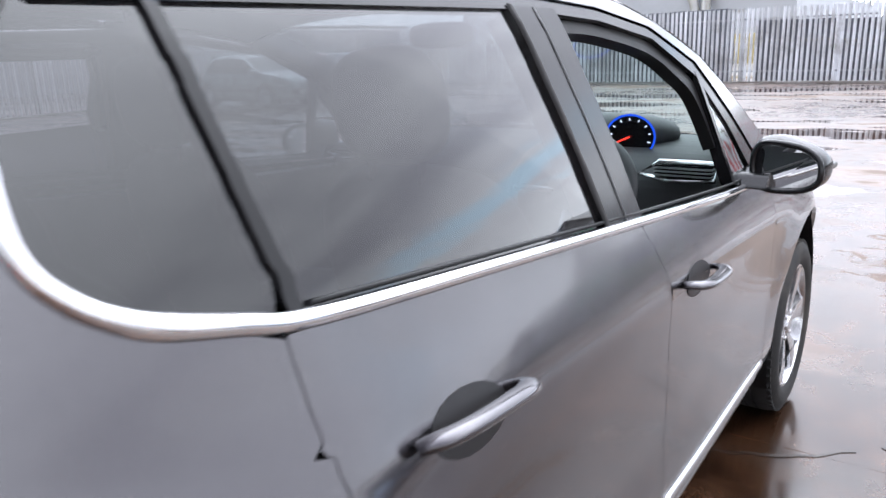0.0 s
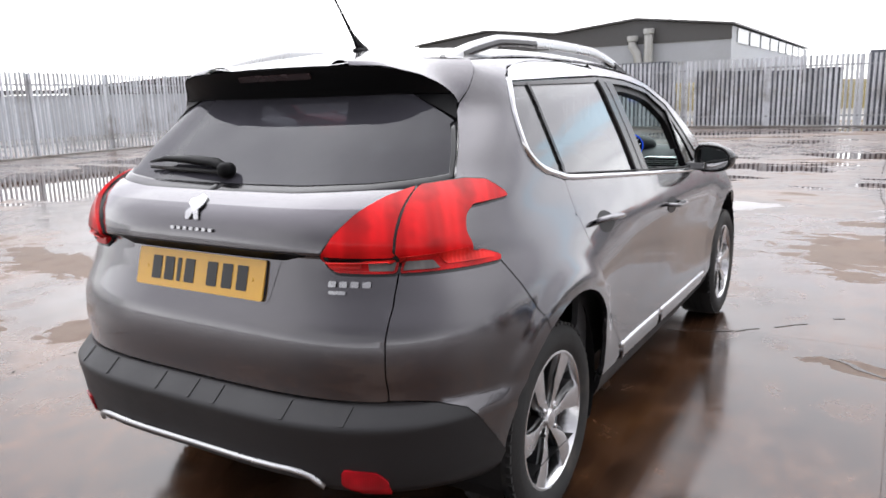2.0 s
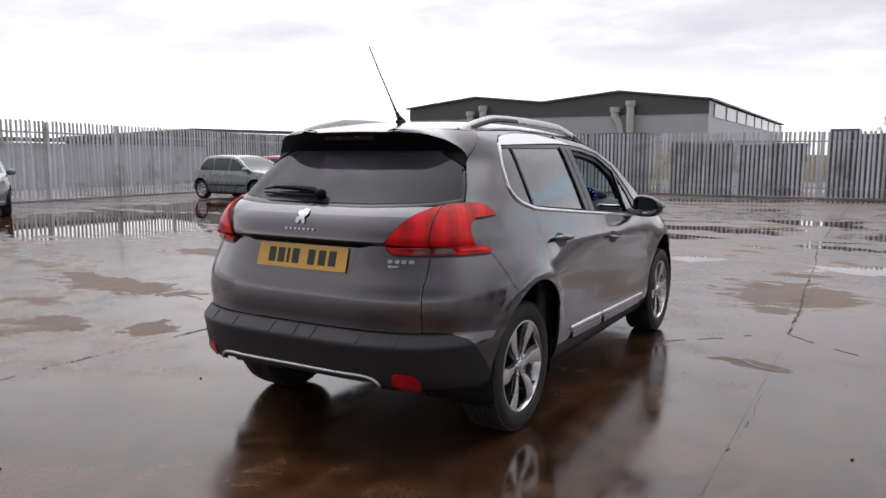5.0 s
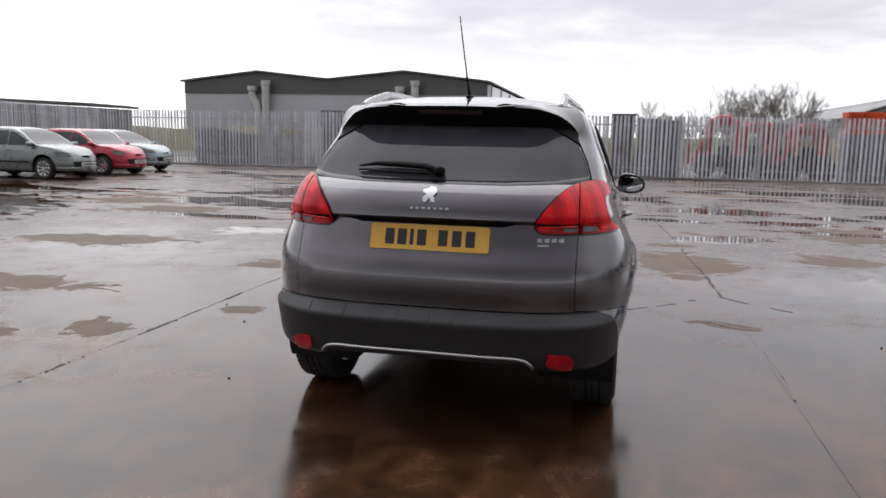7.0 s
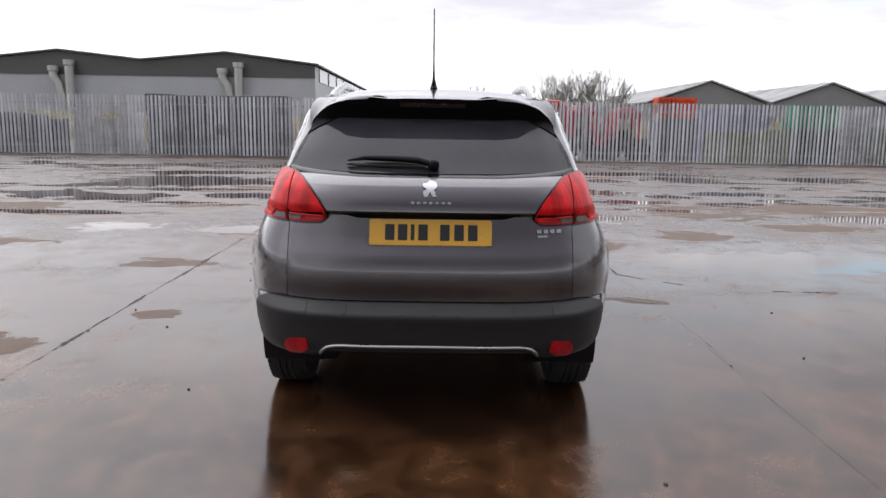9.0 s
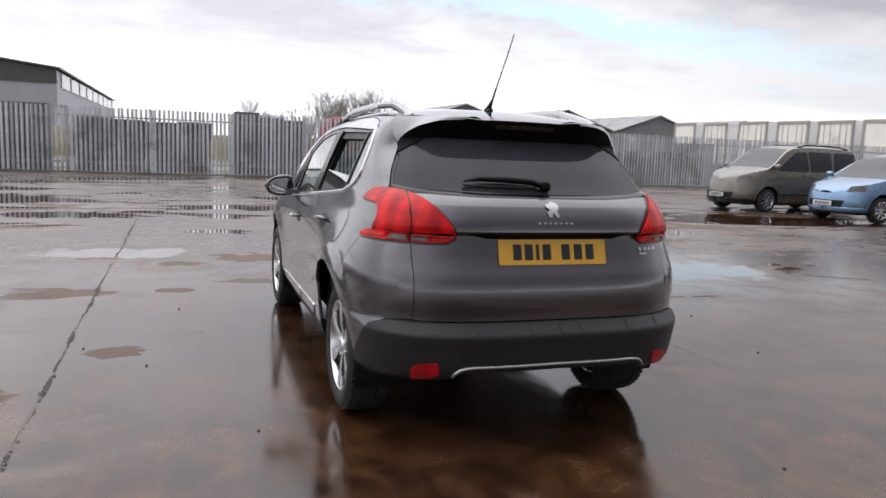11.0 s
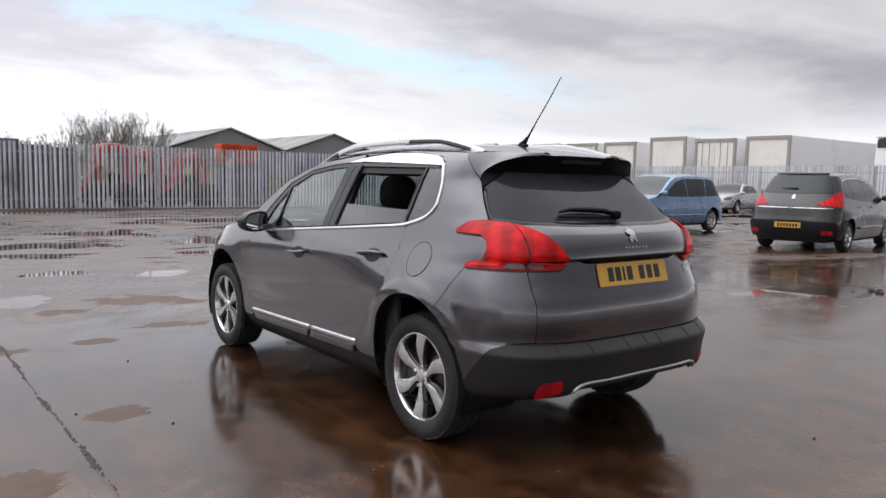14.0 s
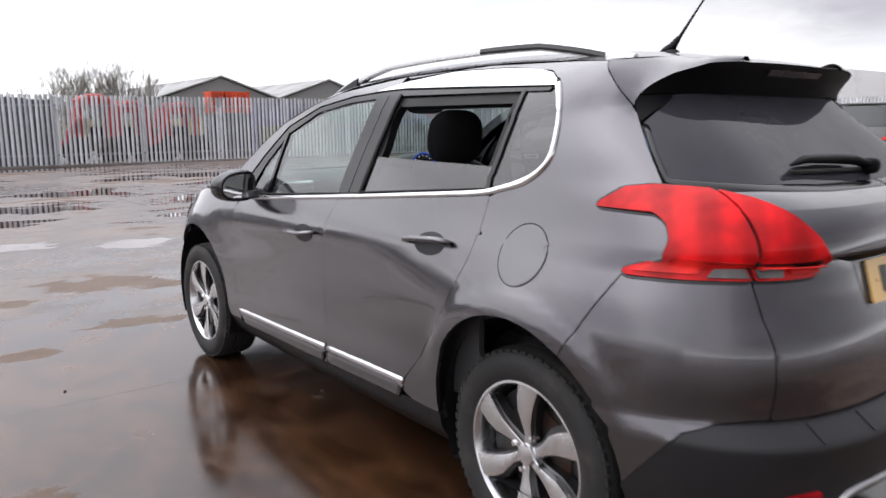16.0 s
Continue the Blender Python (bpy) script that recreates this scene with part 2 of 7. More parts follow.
    rough = net.maths("ADD", rough, net.maths("MULTIPLY", net.span(silt, 0.50, 0.66), 0.09))
    crumbs = net.span(net.put("ShaderNodeTexVoronoi", Vector=where, Scale=26.0).outputs["Distance"], 0.05, 0.13, 1.0, 0.0)
    crumbs = net.maths("MULTIPLY", crumbs, net.span(net.noise(where, 1.7, 5.0, 0.6), 0.56, 0.66))
    rough = net.maths("ADD", net.maths("MULTIPLY", rough, net.span(pool, 0.0, 1.0, 1.0, 0.0)), net.maths("MULTIPLY", pool, 0.018))
    p = net.put("ShaderNodeBsdfPrincipled", Base_Color=col, Roughness=rough, IOR=net.span(sep.outputs[1], 2.5, 8.5, 1.62, 2.08))
    net.t.links.new(net.span(dry, 0.0, 1.0, 0.5, 0.14), p.inputs["Specular IOR Level"])
    h = net.maths("MULTIPLY", net.maths("ADD", grit, net.maths("MULTIPLY", blotch, 1.2)), net.span(level, 0.50, 0.66, 0.01, 1.0))
    h = net.maths("ADD", h, net.maths("MULTIPLY", crumbs, 0.9))
    net.t.links.new(bump(net, h, 0.35, 0.006), p.inputs["Normal"])
    return p.outputs[0]


# x, y, half length, half width, turn
ISLANDS = [(-2.55, 3.95, 0.42, 0.26, 10), (-1.92, 2.02, 0.17, 0.15, -30), (-2.6, 1.25, 0.30, 0.22, 20), (-1.58, 3.98, 0.16, 0.14, 0), (-0.7, 5.8, 0.60, 0.34, 25), (-0.9, 4.34, 0.32, 0.15, 10),
           (-4.6, 2.4, 1.3, 0.35, 5), (-3.3, 1.0, 0.5, 0.18, 15), (1.5, 5.6, 0.7, 0.9, 0), (4.4, 9.1, 1.25, 1.2, -8), (5.25, 7.2, 0.8, 0.5, -6), (-5.4, 4.9, 1.1, 0.5, -10), (3.3, 6.2, 0.6, 0.5, 0), (1.48, 4.64, 0.24, 0.20, 0), (1.63, 2.62, 0.26, 0.10, 8), (1.25, 5.26, 0.28, 0.16, -28), (1.47, 6.97, 0.3, 0.22, 0), (-1.45, 5.45, 0.14, 0.2, 0)]
PUDDLES = [(-11.5, 7.1, 3.4, 3.4, 0), (0.05, 7.92, 0.50, 0.34, 0), (2.2, 7.85, 0.85, 0.45, -20), (2.9, 18.7, 0.75, 0.65, 0), (-5.9, 7.88, 2.0, 0.30, 0), (-4.0, 6.45, 0.62, 0.42, -10), (2.95, 12.5, 1.3, 0.8, -10),
           (3.7, 4.45, 2.1, 0.62, 0), (-5.7, 14.2, 2.1, 1.9, 0), (6.5, 8.3, 0.8, 0.6, 0), (6.6, 17.2, 1.2, 1.1, 0), (10.4, 17.6, 1.3, 1.2, 0), (6.3, 12.6, 1.1, 0.6, 0), (0.06, 12.3, 0.65, 0.55, 0), (6.4, 2.2, 1.5, 0.42, 29), (-1.06, 8.4, 0.45, 0.28, 0), (-2.2, 6.3, 0.9, 0.4, 0), (1.7, 10.3, 0.7, 0.3, 10), (-3.2, 10.8, 1.3, 0.6, 0), (3.6, 10.6, 0.9, 0.35, 0)]
GROUND = shader("wet concrete", wet_ground)
GROUND_FAR = surface("far yard", (0.16, 0.145, 0.13), 0.35, vary=0.3, scale=0.4, grain=8, dirt=(0.08, 0.07, 0.06), dirt_amount=0.5)
JOINT = surface("wet joint dirt", (0.026, 0.021, 0.018), 0.6, vary=0.5, scale=9, grain=90, relief=0.6)
CRACK = surface("wet crack", (0.035, 0.026, 0.02), 0.24, vary=0.5, scale=9, grain=90, relief=0.5)
PAINT = car_paint("dark grey metallic paint", (0.112, 0.107, 0.116), 0.94, 0.20)
BLACK = surface("black trim plastic", (0.0095, 0.0095, 0.010), 0.42, vary=0.2, scale=7, grain=500, relief=0.12, dirt=(0.03, 0.028, 0.026), dirt_amount=0.08, spec=0.25)
GLOSS_BLACK = surface("gloss black plastic", (0.008, 0.008, 0.009), 0.16, vary=0.1, scale=5)
RUBBER = surface("tyre rubber", (0.016, 0.0155, 0.0155), 0.75, vary=0.3, scale=9, grain=120, relief=0.35, dirt=(0.05, 0.043, 0.037), dirt_amount=0.3)
CHROME = surface("chrome", (0.80, 0.80, 0.81), 0.09, 1.0, vary=0.05, scale=8)
SATIN = surface("satin aluminium", (0.74, 0.74, 0.75), 0.24, 1.0, vary=0.07, scale=5, grain=200)
ALLOY = surface("machined alloy", (0.74, 0.74, 0.75), 0.24, 1.0, vary=0.12, scale=9, grain=240, dirt=(0.2, 0.19, 0.18), dirt_amount=0.2)
ALLOY_DARK = surface("dark painted alloy", (0.012, 0.012, 0.013), 0.4, 0.2, vary=0.2, scale=9, coat=0.6)
STEEL_DARK = surface("brake steel", (0.09, 0.08, 0.075), 0.45, 1.0, vary=0.3, scale=14, dirt=(0.1, 0.05, 0.03), dirt_amount=0.4)
GLASS_CLEAR = glass("green tinted glass", (0.74, 0.87, 0.85), 1.5, 0.06)
GLASS_DARK = glass("dark privacy glass", (0.10, 0.10, 0.115), 1.62, 0.03, (0.34, 0.33, 0.36, 1), 1.25)
GLASS_REAR = glass("dark rear glass", (0.06, 0.06, 0.068), 1.62, 0.58, (0.070, 0.068, 0.081, 1), 0.62)
# for the bumper, and for the painted shade behind the door handles
BUMPER_AND_SHADE = surface("grained bumper plastic", (0.015, 0.0147, 0.016), 0.46, vary=0.2, scale=7, grain=500, relief=0.12, dirt=(0.035, 0.032, 0.03), dirt_amount=0.1, spec=0.4)
MIRROR = surface("mirror glass", (0.9, 0.9, 0.9), 0.01, 1.0, vary=0.0)
LENS_RED = lamp_lens("red lamp lens", (0.66, 0.007, 0.010))
SMOKED = surface("smoked lamp cover", (0.035, 0.02, 0.02), 0.25, vary=0.1, scale=20)
RAIL = surface("satin rail", (0.52, 0.52, 0.525), 0.28, 1.0, vary=0.08, scale=6, grain=200)
STRIP = surface("dull bright strip", (0.45, 0.45, 0.455), 0.3, 1.0, vary=0.08, scale=8)
SPOILER_BLACK = surface("matt black spoiler underside", (0.004, 0.004, 0.0045), 0.5, vary=0.1, scale=6, spec=0.10)
BADGE = surface("bright badge metal", (0.50, 0.50, 0.51), 0.28, 1.0, vary=0.08, scale=20)
LENS_BRIGHT = lamp_lens("bright red light guide", (0.80, 0.02, 0.016), 60)
LENS_CLEAR = lamp_lens("clear lamp lens", (0.16, 0.155, 0.15), 40)
RED_PLATE = lamp_lens("red reflector", (0.46, 0.008, 0.016), 120)
FABRIC = surface("dark seat fabric", (0.020, 0.020, 0.022), 0.9, vary=0.3, scale=14, grain=700, relief=0.4, spec=0.2)
TRIM_DARK = surface("dark cabin plastic", (0.03, 0.03, 0.032), 0.6, vary=0.2, scale=10, grain=400, relief=0.2)
LINING = surface("pale roof lining", (0.42, 0.41, 0.40), 0.9, vary=0.1, scale=10, grain=500)
PLATE_YELLOW = surface("yellow plate film", (0.64, 0.35, 0.03), 0.35, vary=0.07, scale=20, coat=0.5)
PLATE_WHITE = surface("white plate film", (0.72, 0.72, 0.70), 0.35, vary=0.07, scale=20)
INK = surface("black ink", (0.012, 0.012, 0.013), 0.4, vary=0.1)
GALV = surface("weathered galvanised steel", (0.60, 0.615, 0.645), 0.5, 0.35, vary=0.22, scale=1.4, grain=40, dirt=(0.29, 0.275, 0.26), dirt_amount=0.3, per_object=0.20)
GALV_RAIL = surface("dull galvanised rail", (0.34, 0.35, 0.37), 0.6, 0.3, vary=0.25, scale=1.4, grain=40)

# ---- ways to make meshes ----


def part(name, bm, material, parent=None, label="", smooth=False):
    """Links a bmesh as one mesh object under a thing or a part."""
    me = bpy.data.meshes.new(name)
    bm.to_mesh(me)
    bm.free()
    for m in material if isinstance(material, (list, tuple)) else [material]:
        me.materials.append(m)
    if smooth:
        me.shade_smooth()
    ob = new(name, me)
    ob.parent = parent
    return tagged(ob, label)


def again(ob, m, parent=None):
    """Another object on the same mesh."""
    twin = new(ob.name.split(".")[0], ob.data)
    twin.parent, twin.matrix_basis = parent, m
    return twin


def empty(name, m=None, label="", category="", group="", kind=""):
    ob = new(name)
    ob.empty_display_size = 0.2
    if m is not None:
        ob.matrix_basis = m
    return tagged(ob, label, category, group, kind)


def add_box(bm, lo, hi, bevel=0.0, m=None, segs=1):
    size = [b - a for a, b in zip(lo, hi)]
    mid = [(a + b) / 2 for a, b in zip(lo, hi)]
    vs = bmesh.ops.create_cube(bm, size=1.0, matrix=Matrix.Translation(mid) @ Matrix.Diagonal((*size, 1)))["verts"]
    if bevel:
        es = list({e for v in vs for e in v.link_edges})
        out = bmesh.ops.bevel(bm, geom=es, offset=bevel, segments=segs, profile=0.6, affect="EDGES")
        vs = list({v for f in out["faces"] for v in f.verts} | {v for v in vs if v.is_valid})
    if m is not None:
        bmesh.ops.transform(bm, matrix=m, verts=vs)
    return vs


def box(lo, hi, bevel=0.0, m=None, segs=1):
    bm = bmesh.new()
    add_box(bm, lo, hi, bevel, m, segs)
    return bm


def add_lathe(bm, profile, segs=32, m=None, arc=1.0):
    """Turns (radius, along) round the x axis; along is x."""
    rings = []
    n = segs if arc >= 1 else segs + 1
    for r, x in profile:
        ring = []
        for k in range(n):
            a = 2 * math.pi * arc * k / segs
            v = Vector((x, r * math.cos(a), r * math.sin(a)))
            ring.append(bm.verts.new(m @ v if m else v))
        rings.append(ring)
    for a, b in zip(rings, rings[1:]):
        for k in range(n if arc >= 1 else n - 1):
            j = (k + 1) % n
            bm.faces.new((a[k], a[j], b[j], b[k]))
    return rings


def add_tube(bm, path, radius, segs=8, closed=False, flat=1.0, caps=True):
    """A round bar along a path; radius is a number or one for each point."""
    pts = [Vector(p) for p in path]
    n = len(pts)
    rings = []
    side = None
    for i, p in enumerate(pts):
        a = pts[i - 1] if (i or closed) else p
        b = pts[(i + 1) % n] if (i < n - 1 or closed) else p
        d = (b - a).normalized()
        ref = side if side is not None else (Vector((0, 0, 1)) if abs(d.z) < 0.9 else Vector((0, 1, 0))).cross(d)
        side = (ref - d * ref.dot(d)).normalized()
        up = d.cross(side)
        r = radius[i] if isinstance(radius, (list, tuple)) else radius
        rings.append([bm.verts.new(p + side * r * math.cos(2 * math.pi * k / segs) + up * r * flat * math.sin(2 * math.pi * k / segs)) for k in range(segs)])
    for i in range(n if closed else n - 1):
        a, b = rings[i], rings[(i + 1) % n]
        for k in range(segs):
            j = (k + 1) % segs
            bm.faces.new((a[k], a[j], b[j], b[k]))
    if caps and not closed:
        bm.faces.new(rings[0][::-1])
        bm.faces.new(rings[-1])


def add_prism(bm, outline, lo, hi, axis="x"):
    """A flat outline (a, b) with thickness along an axis."""
    turn = {"x": lambda a, b, c: (c, a, b), "y": lambda a, b, c: (a, c, b), "z": lambda a, b, c: (a, b, c)}[axis]
    p = [bm.verts.new(turn(a, b, lo)) for a, b in outline]
    q = [bm.verts.new(turn(a, b, hi)) for a, b in outline]
    n = len(p)
    fs = [bm.faces.new(p), bm.faces.new(q[::-1])]
    fs += [bm.faces.new((p[i], q[i], q[(i + 1) % n], p[(i + 1) % n])) for i in range(n)]
    bmesh.ops.recalc_face_normals(bm, faces=fs)
    return p + q


def add_pillow(bm, mid, size, power=4.0, m=None, nu=20, nv=12):
    """A stuffed, rounded block."""
    def g(c, k):
        return math.copysign(abs(c) ** (2 / k), c)
    rows = []
    for j in range(nv + 1):
        b = -math.pi / 2 + math.pi * j / nv
        row = []
        for i in range(nu):
            a = 2 * math.pi * i / nu
            v = Vector((g(math.cos(b), power) * g(math.cos(a), power) * size[0] / 2, g(math.cos(b), power) * g(math.sin(a), power) * size[1] / 2, g(math.sin(b), power) * size[2] / 2))
            v = (m @ v if m else v) + Vector(mid)
            row.append(bm.verts.new(v))
        rows.append(row)
    for a, b in zip(rows, rows[1:]):
        for i in range(nu):
            j = (i + 1) % nu
            bm.faces.new((a[i], a[j], b[j], b[i]))
    bmesh.ops.remove_doubles(bm, verts=rows[0] + rows[-1], dist=1e-5)


def rounded(pts, r=0.02, steps=4):
    """An outline with its corners rounded."""
    out, n = [], len(pts)
    for i in range(n):
        p, a, b = (Vector(q) for q in (pts[i], pts[i - 1], pts[(i + 1) % n]))
        la, lb = (a - p).length, (b - p).length
        da, db = min(r, la * 0.42), min(r, lb * 0.42)
        s, e = p + (a - p) * (da / max(la, 1e-6)), p + (b - p) * (db / max(lb, 1e-6))
        for k in range(steps + 1):
            t = k / steps
            out.append(tuple(s * (1 - t) ** 2 + p * 2 * t * (1 - t) + e * t * t))
    return out


def inset(pts, g):
    """An outline drawn in by g all round."""
    n = len(pts)
    area = sum(pts[i][0] * pts[(i + 1) % n][1] - pts[(i + 1) % n][0] * pts[i][1] for i in range(n))
    s = 1 if area > 0 else -1
    out = []
    for i in range(n):
        (x0, y0), (x1, y1) = pts[i - 1], pts[(i + 1) % n]
        dx, dy = x1 - x0, y1 - y0
        k = math.hypot(dx, dy) or 1
        out.append((pts[i][0] - s * dy / k * g, pts[i][1] + s * dx / k * g))
    return out


def car_panel(b, outline, off=0.0, thick=0.014, r=0.012, gap=0.0011, step=0.045, flip=False, place=None, extra=(), bulge=0.0):
    """A pressed panel cut out of the skin b: outline in (U, z), or (f, y) where place is given. flip: the other side of the car."""
    pts = rounded(outline, r) if r else list(outline)
    if gap:
        pts = inset(pts, gap)
    bm = bmesh.new()
    clean = []
    for p in pts:
        if not clean or math.hypot(p[0] - clean[-1][0], p[1] - clean[-1][1]) > 5e-4:
            clean.append(p)
    if math.hypot(clean[0][0] - clean[-1][0], clean[0][1] - clean[-1][1]) < 5e-4:
        clean.pop()
    bm.faces.new([bm.verts.new((p[0], p[1], 0)) for p in clean])
    us, zs = [p[0] for p in clean], [p[1] for p in clean]
    lo_u, hi_u, lo_z, hi_z = min(us), max(us), min(zs), max(zs)
    for lo, hi, axis, more in ((lo_u, hi_u, 0, ()), (lo_z, hi_z, 1, extra)):
        n = max(1, math.ceil((hi - lo) / step))
        cuts = sorted([lo + (hi - lo) * k / n for k in range(1, n)] + [c for c in more if lo + 0.002 < c < hi - 0.002])
        no = (1, 0, 0) if axis == 0 else (0, 1, 0)
        for c in cuts:
            co = (c, 0, 0) if axis == 0 else (0, c, 0)
            bmesh.ops.bisect_plane(bm, geom=bm.verts[:] + bm.edges[:] + bm.faces[:], plane_co=co, plane_no=no, dist=1e-5)
    s = -1 if flip else 1
    mid = ((lo_u + hi_u) / 2, (lo_z + hi_z) / 2)
    where, norm = place or b.at, {}
    for v in bm.verts:
        u, z = v.co.x, v.co.y
        if place:
            e = 0.004
            a0, a1, c0, c1 = (Vector(place(*q)) for q in ((u - e, z), (u + e, z), (u, z - e), (u, z + e)))
            n = (a1 - a0).cross(c1 - c0).normalized()
        else:
            n = Vector(b.normal(u, z))
        more = off
        if bulge:
            more += bulge * max(0.0, 1 - ((u - mid[0]) / (hi_u - lo_u) * 2) ** 2) * max(0.0, 1 - ((z - mid[1]) / (hi_z - lo_z) * 2) ** 2)
        p = Vector(where(u, z)) + n * more
        norm[v] = (Vector((s * n.x, n.y, n.z)))
        v.co = (s * p.x, p.y, p.z)
    bm.normal_update()
    f0 = bm.faces[:][0]
    if f0.normal.dot(norm[f0.verts[0]]) < 0:
        bmesh.ops.reverse_faces(bm, faces=bm.faces[:])
    if thick:
        rim = [e for e in bm.edges if len(e.link_faces) == 1]
        inner = {}
        for e in rim:
            for v in e.verts:
                if v not in inner:
                    inner[v] = bm.verts.new(v.co - norm[v] * thick)
        made = []
        for e in rim:
            f = e.link_faces[0]
            loop = next(l for l in f.loops if l.edge == e)
            a, c = loop.vert, loop.link_loop_next.vert
            made.append(bm.faces.new((c, a, inner[a], inner[c])))
        for f in bm.faces:
            f.smooth = True
        for e in rim:
            e.smooth = False
    else:
        for f in bm.faces:
            f.smooth = True
    return bm


def on_skin(b, pts, off=0.0, flip=False):
    """Points (U, z) laid on the skin."""
    s = -1 if flip else 1
    out = []
    for u, z in pts:
        p, n = Vector(b.at(u, z)), Vector(b.normal(u, z))
        p = p + n * off
        out.append((s * p.x, p.y, p.z))
    return out


def dense(pts, step=0.03):
    """A polyline with more points, rounded a little by a spline."""
    out = []
    n = len(pts)
    for i in range(n - 1):
        p0, p1, p2, p3 = (Vector(pts[max(0, min(n - 1, k))]) for k in (i - 1, i, i + 1, i + 2))
        k = max(1, math.ceil((p2 - p1).length / step))
        for j in range(k):
            t = j / k
            out.append(tuple(0.5 * (2 * p1 + (p2 - p0) * t + (2 * p0 - 5 * p1 + 4 * p2 - p3) * t * t + (3 * p1 - p0 - 3 * p2 + p3) * t ** 3)))
    return out + [tuple(pts[-1])]


def skin_strip(b, pts, wide, off, high, flip=False):
    """A narrow moulding along a line of the skin."""
    bm = bmesh.new()
    s = -1 if flip else 1
    rows = []
    for i, (u, z) in enumerate(pts):
        (u0, z0), (u1, z1) = pts[max(0, i - 1)], pts[min(len(pts) - 1, i + 1)]
        k = math.hypot(u1 - u0, z1 - z0) or 1
        a, c = -(z1 - z0) / k * wide / 2, (u1 - u0) / k * wide / 2
        row = []
        for t, h in ((-1, off), (-0.75, off + high * 0.8), (-0.3, off + high), (0.3, off + high), (0.75, off + high * 0.8), (1, off)):
            p, n = Vector(b.at(u + a * t, z + c * t)), Vector(b.normal(u + a * t, z + c * t))
            p = p + n * h
            row.append(bm.verts.new((s * p.x, p.y, p.z)))
        rows.append(row)
    for a, c in zip(rows, rows[1:]):
        for k in range(5):
            bm.faces.new((a[k], a[k + 1], c[k + 1], c[k]))
    bm.faces.new(rows[0])
    bm.faces.new(rows[-1][::-1])
    bmesh.ops.recalc_face_normals(bm, faces=bm.faces[:])
    for f in bm.faces:
        f.smooth = True
    return bm


def circle_part(y0, z0, r, a0, a1, n=18):
    return [(y0 + r * math.cos(radians(a0 + (a1 - a0) * k / n)), z0 + r * math.sin(radians(a0 + (a1 - a0) * k / n))) for k in range(n + 1)]

# ---- the yard ----
GROUND_Z = -0.035
bm = bmesh.new()
bmesh.ops.create_grid(bm, x_segments=24, y_segments=24, size=700)
ground = tagged(part("ground", bm, GROUND_FAR), "wet concrete yard with standing rain water", "ground", kind="structure")
ground.location.z = GROUND_Z

CLAD_DARK = surface("dark grey cladding", (0.10, 0.098, 0.10), 0.5, vary=0.12, scale=0.3, grain=3)
CLAD_PALE = surface("pale blue grey cladding", (0.45, 0.47, 0.515), 0.5, vary=0.12, scale=0.3, grain=3)
CLAD_GABLE = surface("grey plaster", (0.25, 0.25, 0.255), 0.8, vary=0.15, scale=0.4, grain=3)
ROOF_SHEET = surface("weathered roof sheets", (0.36, 0.36, 0.36), 0.7, vary=0.2, scale=0.5, grain=2, dirt=(0.2, 0.2, 0.18), dirt_amount=0.4)
DUCT = surface("galvanised duct", (0.48, 0.48, 0.47), 0.45, 0.5, vary=0.2, scale=1)
PANE_FAR = surface("far window glass", (0.30, 0.32, 0.34), 0.1, vary=0.3, scale=0.5)
BANK = surface("rough grass", (0.17, 0.14, 0.055), 0.95, vary=0.5, scale=0.5, grain=6)


def hall(name, x0, x1, y0, y1, peaks, eave, wall, roof_mat, label, band=None):
    """A shed of one or more pitched bays; peaks: (x, z) of ridges and valleys from one eave to the other."""
    thing = empty(name, None, label, "building")
    line = [(x0, eave)] + list(peaks) + [(x1, eave)]
    for y, d in ((y0, 0.25), (y1 - 0.25, 0.25)):
        bm = bmesh.new()
        add_prism(bm, [(x0, GROUND_Z)] + [(x, z - 0.1) for x, z in line] + [(x1, GROUND_Z)], y, y + d, "y")
        part("wall", bm, wall, thing)
    for x in (x0, x1 - 0.25):
        part("wall", box((x, y0 + 0.25, GROUND_Z), (x + 0.25, y1 - 0.25, eave - 0.1)), wall, thing)
    for (xa, za), (xb, zb) in zip(line, line[1:]):
        bm = bmesh.new()
        add_prism(bm, [(xa - (0.3 if xa == x0 else 0), za - 0.02), (xb + (0.3 if xb == x1 else 0), zb - 0.02), (xb + (0.3 if xb == x1 else 0), zb + 0.12), (xa - (0.3 if xa == x0 else 0), za + 0.12)], y0 - 0.35, y1 + 0.35, "y")
        slope = part("roof", bm, roof_mat, thing)
        n = 14
        for k in range(n):
            yr = y0 + (y1 - y0) * (k + 0.5) / n
            bm = bmesh.new()
            add_prism(bm, [(xa, za + 0.115), (xb, zb + 0.115), (xb, zb + 0.16), (xa, za + 0.16)], yr - 0.05, yr + 0.05, "y")
            part("roof_rib", bm, roof_mat, slope)
    if band:
        z0, mat = band
        bm = bmesh.new()
        add_prism(bm, [(x0 - 0.02, z0)] + [(x, z - 0.05) for x, z in line] + [(x1 + 0.02, z0)], y0 - 0.06, y0 - 0.003, "y")
        part("wall_band", bm, mat, thing)
    return thing


